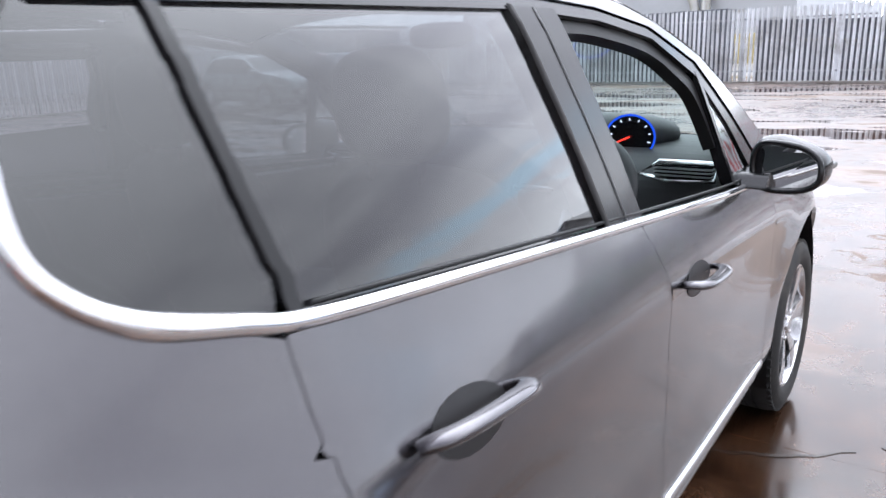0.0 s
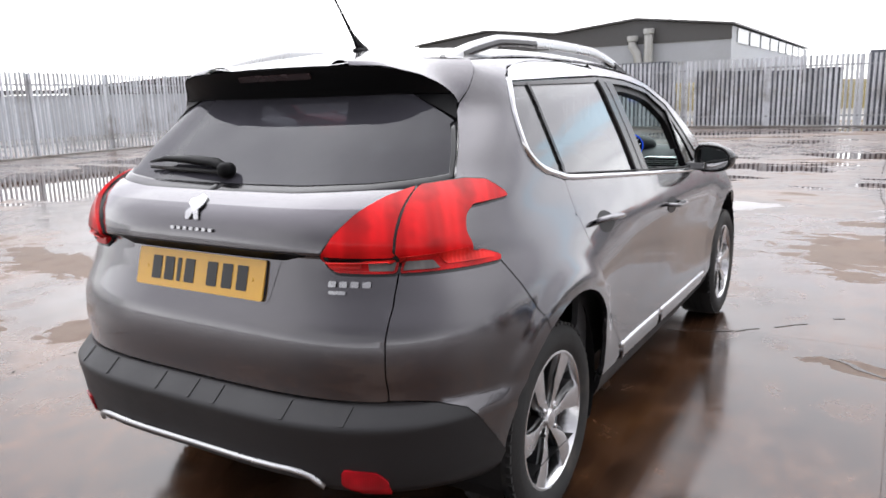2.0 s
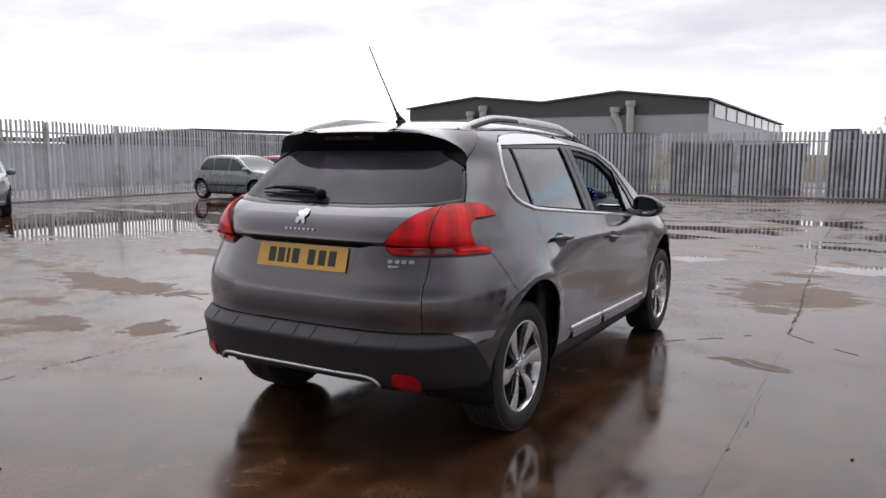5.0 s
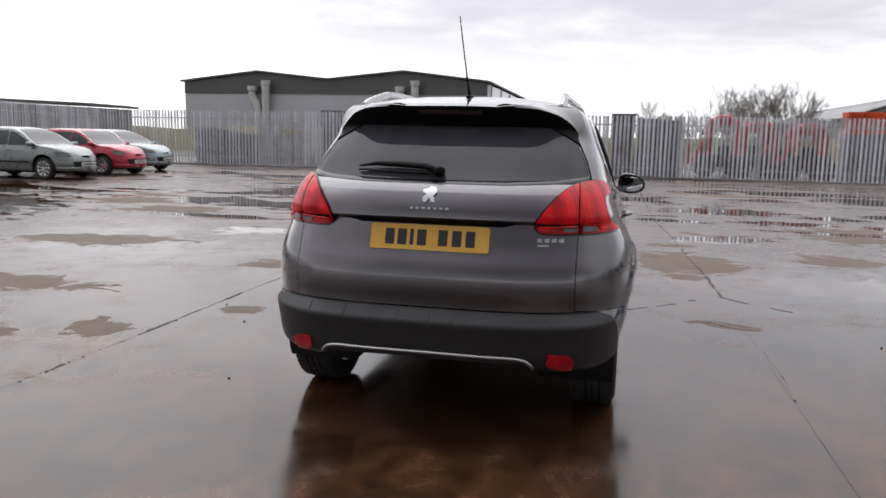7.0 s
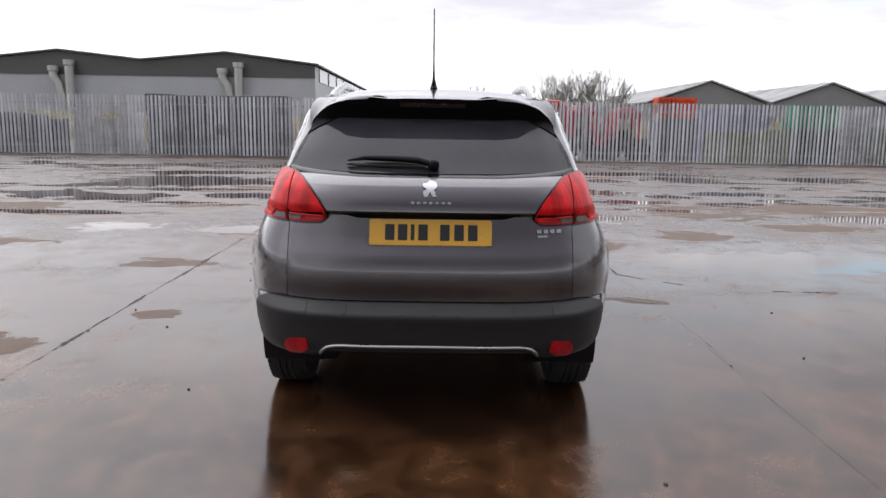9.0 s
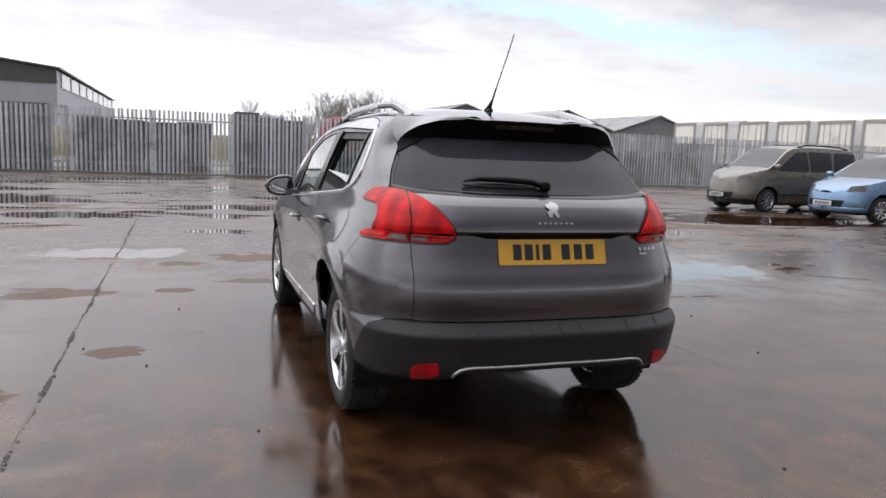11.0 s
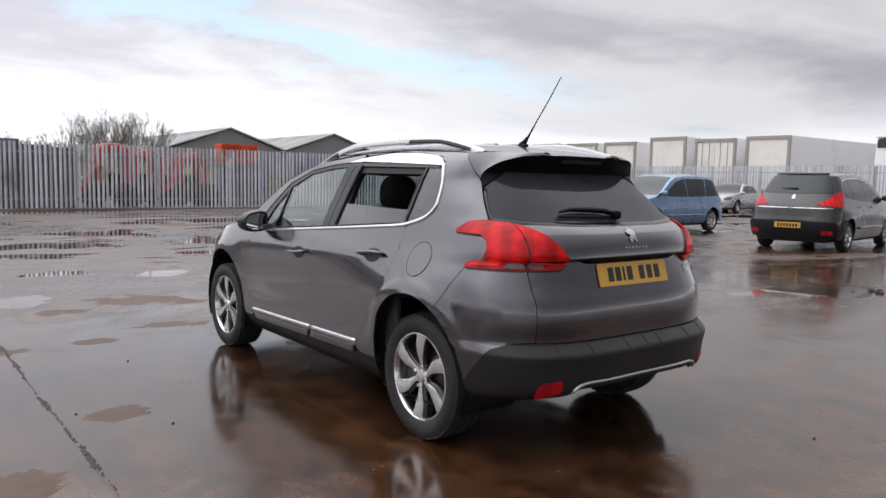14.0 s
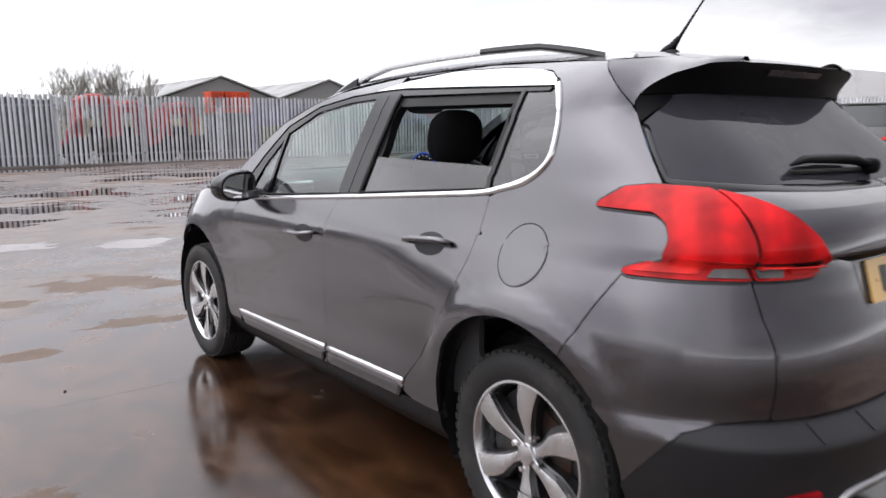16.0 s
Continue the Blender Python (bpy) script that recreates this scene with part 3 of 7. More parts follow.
ware = hall("warehouse", -39.7, -10.5, 62.0, 112.0, [(-32.1, 7.2), (-25.2, 6.5), (-18.0, 7.2)], 6.3, CLAD_PALE, CLAD_DARK, "long grey metal-clad warehouse with a dark upper band", (5.2, CLAD_DARK))
for x in (-32.4, -18.2):
    for dx, top, lean in ((0.0, 5.75, 0.9), (1.35, 6.25, 0.0)):
        bm = bmesh.new()
        add_tube(bm, [(x + dx, 61.4, top), (x + dx, 61.4, top - 0.75), (x + dx + lean * 0.45, 61.4, top - 1.3), (x + dx + lean, 61.4, 2.0), (x + dx + lean, 61.4, 0.3)], 0.36, 12)
        duct = part("duct", bm, DUCT, ware, smooth=True)
        bm = bmesh.new()
        add_lathe(bm, [(0.0, 0.12), (0.45, 0.12), (0.45, -0.3), (0.36, -0.3)], 14, Matrix.Translation((x + dx, 61.4, top)) @ pose(0, 0, 0, 0, -90, 0))
        part("cowl", bm, DUCT, duct)
for k in range(8):
    bm = box((-10.52, 64 + k * 5.6, 5.0), (-10.40, 68.6 + k * 5.6, 6.1), 0.0)
    part("window", bm, PANE_FAR, ware, "pale strip window")
for x0, n in ((21.7, "shed"), (34.2, "shed"), (46.8, "shed"), (59.4, "shed")):
    hall(n, x0, x0 + 12.5, 75.0, 118.0, [(x0 + 6.25, 6.35)], 4.1, CLAD_GABLE, ROOF_SHEET, "grey gabled shed with a pale sheet roof")
hall("depot", -57.5, -29.9, 36.0, 40.0, [(-42.0, 3.32)], 2.88, CLAD_DARK, CLAD_DARK, "low dark depot building behind the fence")
hall("store_building", -75.0, -34.0, 14.0, 30.0, [(-55.0, 2.5)], 2.1, CLAD_PALE, CLAD_DARK, "low grey store behind the fence")
bm = bmesh.new()
nx = 40
rows = []
for j in range(9):
    rows.append([bm.verts.new((-70 + i * 3.0, 52 + j * 1.1 if j < 8 else 64, GROUND_Z + (0 if j in (0, 8) else (1.9 + 0.5 * noise.noise((i * 0.35, j * 0.6, 0))) * math.sin(math.pi * j / 8)))) for i in range(nx)])
for a, b in zip(rows, rows[1:]):
    for i in range(nx - 1):
        bm.faces.new((a[i], a[i + 1], b[i + 1], b[i]))
tagged(part("grass_bank", bm, BANK, smooth=True), "low bank of rough yellow-green grass", "bank", kind="stuff")

# ---- palisade fence ----


def pale_mesh(high=2.4):
    bm = bmesh.new()
    cols = [(-0.046, 0.0), (-0.033, 0.004), (-0.014, 0.024), (0.014, 0.024), (0.033, 0.004), (0.046, 0.0)]
    tops = [high - 0.07, high - 0.01, high - 0.055, high - 0.055, high - 0.01, high - 0.07]
    f, b = [], []
    for (x, y), t in zip(cols, tops):
        f.append((bm.verts.new((x, -y, 0.06)), bm.verts.new((x, -y, high - 0.12)), bm.verts.new((x * (1.25 if t > high - 0.03 else 1), -y, t))))
        b.append((bm.verts.new((x, -y + 0.004, 0.06)), bm.verts.new((x, -y + 0.004, high - 0.12)), bm.verts.new((x * (1.25 if t > high - 0.03 else 1), -y + 0.004, t))))
    for i in range(5):
        for k in range(2):
            bm.faces.new((f[i][k], f[i + 1][k], f[i + 1][k + 1], f[i][k + 1]))
            bm.faces.new((b[i][k], b[i][k + 1], b[i + 1][k + 1], b[i + 1][k]))
        bm.faces.new((f[i][2], f[i + 1][2], b[i + 1][2], b[i][2]))
    for i in (0, 5):
        for k in range(2):
            bm.faces.new((f[i][k], f[i][k + 1], b[i][k + 1], b[i][k]))
    bmesh.ops.recalc_face_normals(bm, faces=bm.faces[:])
    me = bpy.data.meshes.new("pale")
    bm.to_mesh(me)
    bm.free()
    me.materials.append(GALV)
    return me


PALE = pale_mesh()
FENCES = []


def fence(a, c, label, out=1):
    """A run of steel palisade from a to c; the pales are added at the end of the script."""
    a, c = Vector((*a, 0)), Vector((*c, 0))
    d = (c - a)
    length = d.length
    turn = math.degrees(math.atan2(d.y, d.x))
    thing = empty("palisade_fence", pose(a.x, a.y, 0, 0, 0, turn), label, "fence")
    post_mesh = None
    n = round(length / 2.75)
    for k in range(n + 1):
        if post_mesh is None:
            bm = bmesh.new()
            for lo, hi in (((-0.035, 0.030, GROUND_Z), (0.035, 0.037, 2.33)), ((-0.004, 0.037, GROUND_Z), (0.004, 0.125, 2.33)), ((-0.035, 0.125, GROUND_Z), (0.035, 0.132, 2.33))):
                add_box(bm, lo, hi)
            first = part("post", bm, GALV, thing)
            post_mesh = first.data
            first.location.x = 0
        else:
            again(first, Matrix.Translation((length * k / n, 0, 0)), thing)
    for z in (0.38, 2.02):
        bm = bmesh.new()
        add_box(bm, (0, 0.006, z - 0.025), (length, 0.012, z + 0.025))
        add_box(bm, (0, 0.006, z + 0.019), (length, 0.030, z + 0.025))
        part("rail", bm, GALV_RAIL, thing)
    part("kerb", box((0, -0.10, GROUND_Z), (length, 0.16, 0.055), 0.015), CONCRETE, thing, "low concrete kerb")
    FENCES.append((thing, length))
    return thing


CONCRETE = surface("kerb concrete", (0.22, 0.21, 0.20), 0.7, vary=0.3, scale=1.2, grain=30, relief=0.3, dirt=(0.12, 0.1, 0.085), dirt_amount=0.5)
fence((-22.2, 26.94), (34.0, 26.94), "tall grey galvanised palisade fence across the yard")
fence((-15.6, -8.0), (-22.2, 26.94), "tall grey galvanised palisade fence beside parked cars")
fence((34.0, 26.94), (34.0, -12.0), "tall grey galvanised palisade fence in front of lorry trailers")

# ---- car skins ----
def pchip(pts):
    """A smooth monotone curve through a few points."""
    xs, ys = [p[0] for p in pts], [p[1] for p in pts]
    n = len(xs)
    h = [xs[i + 1] - xs[i] for i in range(n - 1)]
    d = [(ys[i + 1] - ys[i]) / h[i] for i in range(n - 1)]
    m = [d[0]] + [0.0 if d[i - 1] * d[i] <= 0 else 3 * (h[i - 1] + h[i]) / ((2 * h[i] + h[i - 1]) / d[i - 1] + (h[i] + 2 * h[i - 1]) / d[i]) for i in range(1, n - 1)] + [d[-1]]

    def f(x):
        if x <= xs[0]:
            return ys[0]
        if x >= xs[-1]:
            return ys[-1]
        i = bisect_right(xs, x) - 1
        t = (x - xs[i]) / h[i]
        return (ys[i] * (1 + 2 * t) * (1 - t) ** 2 + h[i] * m[i] * t * (1 - t) ** 2
                + ys[i + 1] * t * t * (3 - 2 * t) + h[i] * m[i + 1] * t * t * (t - 1))
    f.knots = xs
    return f


def bisect_right(a, x):
    lo, hi = 0, len(a)
    while lo < hi:
        mid = (lo + hi) // 2
        if x < a[mid]:
            hi = mid
        else:
            lo = mid + 1
    return lo


def quarter(n, wide, deep, steps=160):
    """A rounded corner in plan by its length: (0, 0) in the middle of the end, (1, 1) where the side begins."""
    us, cx, cy = [0.0], [0.0], [0.0]
    for k in range(1, steps + 1):
        a = math.pi / 2 * k / steps
        x, y = math.sin(a) ** (2 / n), 1 - max(math.cos(a), 0.0) ** (2 / n)
        us.append(us[-1] + math.hypot((x - cx[-1]) * wide, (y - cy[-1]) * deep))
        cx.append(x)
        cy.append(y)

    def f(u):
        u = min(max(u, 0.0), us[-1])
        i = min(bisect_right(us, u), steps) - 1
        t = (u - us[i]) / (us[i + 1] - us[i])
        return cx[i] + t * (cx[i + 1] - cx[i]), cy[i] + t * (cy[i + 1] - cy[i])
    return f, us[-1]


def ease(t):
    t = min(max(t, 0.0), 1.0)
    return t * t * (3 - 2 * t)


class Body:
    """A car body as one smooth skin: plan outlines stacked in height. U runs in metres from the middle of the tail round a side to the nose."""

    def __init__(self, half, tail, nose, taper, edge, crown, flares=(), ledges=(), crease=None, cap=9.0, deep=((0.2, 0.8), (1.05, 0.78), (1.2, 0.62), (1.46, 0.4)), n=3.0, deep_f=0.9, n_f=2.5):
        self.half, self.tail, self.nose, self.taper, self.edge, self.crown = (pchip(p) for p in (half, tail, nose, taper, edge, crown))
        self.cap = cap
        self.crease = pchip(crease) if crease else None
        self.flares, self.ledges, self.deep, self.deep_f = flares, ledges, pchip(deep), deep_f
        wide = self.half(0.7)
        self.rear, self.lr = quarter(n, wide, 0.8)
        self.front, self.lf = quarter(n_f, wide, deep_f)
        self.ls = (self.nose(0.6) - deep_f) - (self.tail(0.6) + 0.8)

    def at(self, u, z):
        s, u = (-1 if u < 0 else 1), abs(u)
        w, a, b, d = self.half(z), self.tail(z), self.nose(z), self.deep(z)
        if u <= self.lr:
            cx, cy = self.rear(u)
            t = min(max((cy - 0.04) / 0.30, 0.0), 1.0)
            y = a + (min(a, self.cap) - a) * t * t * (3 - 2 * t) + d * cy
        elif u <= self.lr + self.ls:
            a = min(a, self.cap)
            cx, y = 1.0, (a + d) + (u - self.lr) / self.ls * ((b - self.deep_f) - (a + d))
        else:
            cx, cy = self.front(self.lr + self.ls + self.lf - u)
            y = b - self.deep_f * cy
        x = w * cx * self.taper(y)
        for y0, z0, ry, rz, more in self.flares:
            x += more * cx * cx * math.exp(-((y - y0) / ry) ** 2 - ((z - z0) / (rz if z > z0 else 2.2 * rz)) ** 2)
        for y0, z0, r, more in self.ledges:
            t = min(max((r + 0.03 - math.hypot(y - y0, z - z0)) / 0.045, 0.0), 1.0)
            x += more * cx * cx * t * t * (3 - 2 * t) * min(max((z - 0.42) / 0.2, 0.0), 1.0)
        if self.crease:
            # the pressed line through the door handles, with the metal tucked in below it
            under = max(self.crease(y) - z, 0.0)
            fade = ease((y - 0.75) / 0.5) * ease((3.5 - y) / 0.5)
            x -= 0.014 * cx * cx * fade * (1 - math.exp(-under / 0.04)) * ease((z - 0.36) / 0.2)
        return s * x, y, z

    def normal(self, u, z):
        e = 0.004
        (x0, y0, z0), (x1, y1, z1) = self.at(u - e, z), self.at(u + e, z)
        (x2, y2, z2), (x3, y3, z3) = self.at(u, z - e), self.at(u, z + e)
        a, b = (x1 - x0, y1 - y0, z1 - z0), (x3 - x2, y3 - y2, z3 - z2)
        v = (a[1] * b[2] - a[2] * b[1], a[2] * b[0] - a[0] * b[2], a[0] * b[1] - a[1] * b[0])
        k = math.sqrt(sum(c * c for c in v)) or 1.0
        return tuple(c / k for c in v)

    def side(self, y, z):
        """U of the side (or the flank of an end) at y."""
        lo, hi = 0.0, self.lr + self.ls + self.lf
        for _ in range(34):
            mid = (lo + hi) / 2
            if self.at(mid, z)[1] < y:
                lo = mid
            else:
                hi = mid
        return lo

    def back(self, x, z):
        """U of the tail at x."""
        lo, hi = 0.0, self.lr
        for _ in range(34):
            mid = (lo + hi) / 2
            if self.at(mid, z)[0] < abs(x):
                lo = mid
            else:
                hi = mid
        return math.copysign(lo, x)

    def fore(self, x, z):
        """U of the nose at x."""
        lo, hi = self.lr + self.ls, self.lr + self.ls + self.lf
        for _ in range(34):
            mid = (lo + hi) / 2
            if self.at(mid, z)[0] > abs(x):
                lo = mid
            else:
                hi = mid
        return math.copysign(lo, x)

    def top(self, f, y):
        """The roof, the screens' slope and the bonnet: f from -1 to 1 across."""
        ze, zc = self.edge(y), self.crown(y)
        xe = self.at(self.side(y, ze), ze)[0]
        return f * xe, y, ze + (zc - ze) * max(1 - abs(f) ** 2.6, 0.0) ** 0.75


MAIN = dict(
    half=[(.16,.66),(.20,.72),(.25,.772),(.30,.797),(.38,.812),(.5,.819),(.65,.822),(.78,.822),(.82,.821),(.86,.813),(.90,.801),(.95,.783),(1.0,.764),(1.1,.732),(1.25,.678),(1.40,.612),(1.43,.585),(1.46,.54)],
    tail=[(.20,.24),(.28,.18),(.315,.11),(.34,.052),(.365,.028),(.395,.019),(.47,.009),(.524,.0),(.531,.002),(.538,.010),(.568,.048),(.575,.057),(.60,.057),(.66,.05),(.74,.056),(.78,.070),(.82,.090),(.90,.112),(.942,.122),(.952,.088),(.98,.09),(1.05,.115),(1.085,.155),(1.115,.215),(1.2,.323),(1.30,.4543),(1.335,.5002),(1.346,.5147),(1.356,.516),(1.395,.475),(1.425,.452),(1.46,.46)],
    nose=[(.16,3.98),(.4,4.14),(.6,4.155),(.75,4.1),(.9,3.98),(1.0,3.9),(1.46,3.9)],
    taper=[(0,.985),(.5,.99),(1.2,1.0),(2.0,.998),(2.6,.985),(3.2,.965),(4.1,.95)],
    edge=[(.45,1.42),(.6,1.435),(.8,1.45),(1.2,1.464),(1.7,1.45),(2.08,1.405),(2.25,1.365),(2.5,1.285),(2.63,1.215),(2.87,1.07),(3.0,1.0),(3.3,.945),(3.6,.885),(3.9,.79),(4.08,.68)],
    crown=[(.45,1.432),(.52,1.452),(.65,1.475),(.9,1.505),(1.5,1.525),(1.95,1.505),(2.15,1.46),(2.5,1.30),(2.9,1.09),(3.02,1.035),(3.3,1.0),(3.6,.95),(3.9,.85),(4.1,.70)],
    flares=[(.78,.70,.58,.16,.052),(3.32,.66,.44,.17,.034)],
    crease=[(.4,.906),(.8,.902),(1.21,.888),(2.07,.845),(2.8,.80),(3.5,.76)],
    cap=.465, n=3.7,
    ledges=[(.783,.385,.418,.014),(3.318,.385,.43,.012)])

# ---- the grey car in the middle of the yard ----


def build_wheel(radius=0.318, rim=0.220, blades=6, face=ALLOY, width=0.205):
    """Meshes of one wheel about the x axis, its face towards +x: name, mesh, material."""
    out = []
    h, k = width / 2, radius
    bm = bmesh.new()
    prof = [(rim - 0.004, -h * 0.86), (rim + 0.012, -h * 0.97), (rim + 0.05, -h * 1.02), (k - 0.02, -h * 0.94), (k - 0.006, -h * 0.8), (k, -h * 0.6)]
    for g in (-0.03, 0.0, 0.03):
        prof += [(k + 0.001, g - 0.006), (k - 0.006, g - 0.004), (k - 0.006, g + 0.004), (k + 0.001, g + 0.006)]
    prof += [(k, h * 0.6), (k - 0.006, h * 0.8), (k - 0.02, h * 0.94), (rim + 0.062, h * 1.015), (rim + 0.055, h * 1.035), (rim + 0.03, h * 1.03), (rim + 0.012, h * 0.97), (rim - 0.002, h * 0.88)]
    add_lathe(bm, prof, 64)
    n = 60
    for i in range(n):
        a = 2 * math.pi * i / n
        for s in (-1, 1):
            add_box(bm, (s * h * 0.80 - 0.010, -0.011, k - 0.014), (s * h * 0.80 + 0.010, 0.011, k - 0.0045), 0, pose(0, 0, 0, math.degrees(a), 0, 0))
    bmesh.ops.recalc_face_normals(bm, faces=bm.faces[:])
    out.append(("tyre", bm, RUBBER))
    bm = bmesh.new()
    add_lathe(bm, [(rim + 0.002, h * 0.86), (rim + 0.003, h * 0.92), (rim - 0.004, h * 0.93), (rim - 0.010, h * 0.86), (rim - 0.016, h * 0.6), (rim - 0.03, 0.0), (rim - 0.028, -h * 0.8), (rim, -h * 0.9)], 56)
    bmesh.ops.recalc_face_normals(bm, faces=bm.faces[:])
    out.append(("rim", bm, face))
    bm = bmesh.new()
    add_lathe(bm, [(0.0, h * 0.30), (rim - 0.032, h * 0.30), (rim - 0.032, h * 0.22), (0.0, h * 0.22)], 40)
    out.append(("wheel_back", bm, ALLOY_DARK))
    bm = bmesh.new()
    add_lathe(bm, [(0.03, h * 0.36), (0.135, h * 0.36), (0.137, h * 0.33), (0.137, h * 0.30)], 40)
    out.append(("brake_disc", bm, STEEL_DARK))
    for i in range(blades):
        for dark in (True, False):
            bm = bmesh.new()
            a0 = 2 * math.pi * i / blades
            rows = []
            for r, mid, half, x in ((0.030, 0.0, 0.014, h * 0.74), (0.065, 0.04, 0.0135, h * 0.76), (0.098, 0.10, 0.0195, h * 0.80), (0.128, 0.115, 0.028, h * 0.83), (0.165, 0.08, 0.034, h * 0.86), (rim - 0.008, 0.02, 0.039, h * 0.88)):
                row = []
                half *= min(1.0, 6.0 / blades)
                lift, wide = (-0.016, half + 0.010) if dark else (0.0, half)
                for t, dx in ((-1, -0.034), (-1, 0.0), (-0.86, 0.004), (0.86, 0.004), (1, 0.0), (1, -0.034)):
                    turn = a0 + mid + (0.05 if dark else 0.0)
                    row.append(bm.verts.new((x + dx * (1 if dark else 0.35) + lift, r * math.cos(turn) - t * wide * math.sin(turn), r * math.sin(turn) + t * wide * math.cos(turn))))
                rows.append(row)
            for p, q in zip(rows, rows[1:]):
                for j in range(5):
                    bm.faces.new((p[j], p[j + 1], q[j + 1], q[j]))
            bm.faces.new(rows[0])
            bm.faces.new(rows[-1][::-1])
            bmesh.ops.recalc_face_normals(bm, faces=bm.faces[:])
            out.append(("spoke_back", bm, ALLOY_DARK) if dark else ("spoke", bm, face))
    bm = bmesh.new()
    add_lathe(bm, [(0.0, h * 0.86), (0.02, h * 0.855), (0.030, h * 0.83), (0.034, h * 0.76), (0.036, h * 0.6)], 24)
    bmesh.ops.recalc_face_normals(bm, faces=bm.faces[:])
    out.append(("hub_cap", bm, face))
    for i in range(4):
        bm = bmesh.new()
        a = 2 * math.pi * (i + 0.5) / 4
        add_lathe(bm, [(0.0, 0.012), (0.008, 0.011), (0.010, 0.0), (0.010, -0.02)], 10, Matrix.Translation((h * 0.72, 0.054 * math.cos(a), 0.054 * math.sin(a))))
        out.append(("wheel_bolt", bm, CHROME))
    made = []
    for name, bm, mat in out:
        me = bpy.data.meshes.new(name)
        bm.to_mesh(me)
        bm.free()
        me.materials.append(mat)
        me.shade_smooth()
        me.set_sharp_from_angle(angle=radians(35))
        made.append((name, me))
    return made


def fit_wheel(meshes, parent, m):
    """One wheel under a car: the back carries the other pieces."""
    core = None
    for name, me in sorted(meshes, key=lambda q: q[0] != "wheel_back"):
        ob = new("wheel" if name == "wheel_back" else name, me)
        if core is None:
            core, ob.parent, ob.matrix_basis = ob, parent, m
        else:
            ob.parent = core
    return core


B = Body(**MAIN)


def finer(pts, step=0.025):
    """The same line with more points on its long pieces."""
    out = []
    for (a, b), (c, d) in zip(pts, pts[1:]):
        n = max(1, int(math.hypot(c - a, d - b) / step))
        out += [(a + (c - a) * k / n, b + (d - b) * k / n) for k in range(n)]
    return out + [tuple(pts[-1])]


def SV(*pts):
    return [(B.side(y, z), z) for y, z in finer(pts)]


def BK(*pts):
    return [(B.back(x, z), z) for x, z in finer(pts, 0.05)]


def flowing(pts, n=6):
    """A smooth curve through the points."""
    out = []
    for i in range(len(pts) - 1):
        p0, p1, p2, p3 = pts[max(i - 1, 0)], pts[i], pts[i + 1], pts[min(i + 2, len(pts) - 1)]
        for k in range(n):
            t = k / n
            out.append(tuple(0.5 * (2 * b + (c - a) * t + (2 * a - 5 * b + 4 * c - d) * t * t + (3 * b - a - 3 * c + d) * t ** 3) for a, b, c, d in zip(p0, p1, p2, p3)))
    return out + [tuple(pts[-1])]


def other(pts):
    return [(-u, z) for u, z in reversed(pts)]


car = empty("car", None, "dark grey metallic compact SUV with wet paint and dark rear glass", "car")
TAIL_Z = (0.531, 0.545, 0.56, 0.568, 0.575, 0.59, 0.61, 0.935, 0.941, 0.947, 0.953, 0.96, 1.065, 1.085, 1.10)
ARCH_R = (0.783, 0.385, 0.362)
ARCH_F = (3.318, 0.385, 0.368)
DOOR_EDGE = flowing([(1.266, 0.481), (1.123, 0.649), (1.045, 0.771), (1.000, 0.87), (0.986, 0.96), (0.985, 1.02)], 5)


def G(z, d=0.0):
    """The gap between the tailgate and the flank, at a height."""
    return (0.43 + 0.82 * (z - 1.115) + d, z)


# tail
gate_side = BK((0.616, 0.584), (0.614, 0.75), (0.614, 0.90), (0.622, 1.02)) + SV((0.424, 1.106))
gate_top = BK((0.51, 1.106), (0.30, 1.098), (0.0, 1.097), (-0.30, 1.098), (-0.51, 1.106))
tailgate = part("tailgate", car_panel(B, gate_side + gate_top + other(gate_side), extra=TAIL_Z, step=0.04), PAINT, car)
glass_side = SV(G(1.13, -0.004), G(1.20, -0.004), G(1.272, -0.004)) + BK((0.472, 1.340), (0.44, 1.354))
rear_window = part("rear_window", car_panel(B, BK((-0.51, 1.114), (-0.30, 1.106), (0.0, 1.105), (0.30, 1.106), (0.51, 1.114)) + glass_side + other(glass_side), off=-0.003, thick=0.0, r=0.025), GLASS_REAR, tailgate, "dark tinted rear window")
frame_line = [(u, z) for u, z in dense(BK((0.0, 1.106), (0.30, 1.107), (0.51, 1.115)) + SV(G(1.131, -0.012), G(1.20, -0.012), G(1.268, -0.012)), 0.03)]
for flip in (False, True):
    part("window_seal", skin_strip(B, frame_line, 0.022, -0.006, 0.006, flip), GLOSS_BLACK, tailgate)


def spoiler_edge(*zs, x0=0.470):
    """Where the black underside of the spoiler ends: sweeping in from the gap at its foot to its tip at the top."""
    share = pchip([(1.336, 0.86), (1.345, 0.78), (1.36, 0.60), (1.38, 0.38), (1.40, 0.17), (1.416, 0.02)])
    return [(B.back(x0 - 0.10 * (z - 1.34), z) * (1 - share(z)) + B.side(*G(z)) * share(z), z) for z in zs]


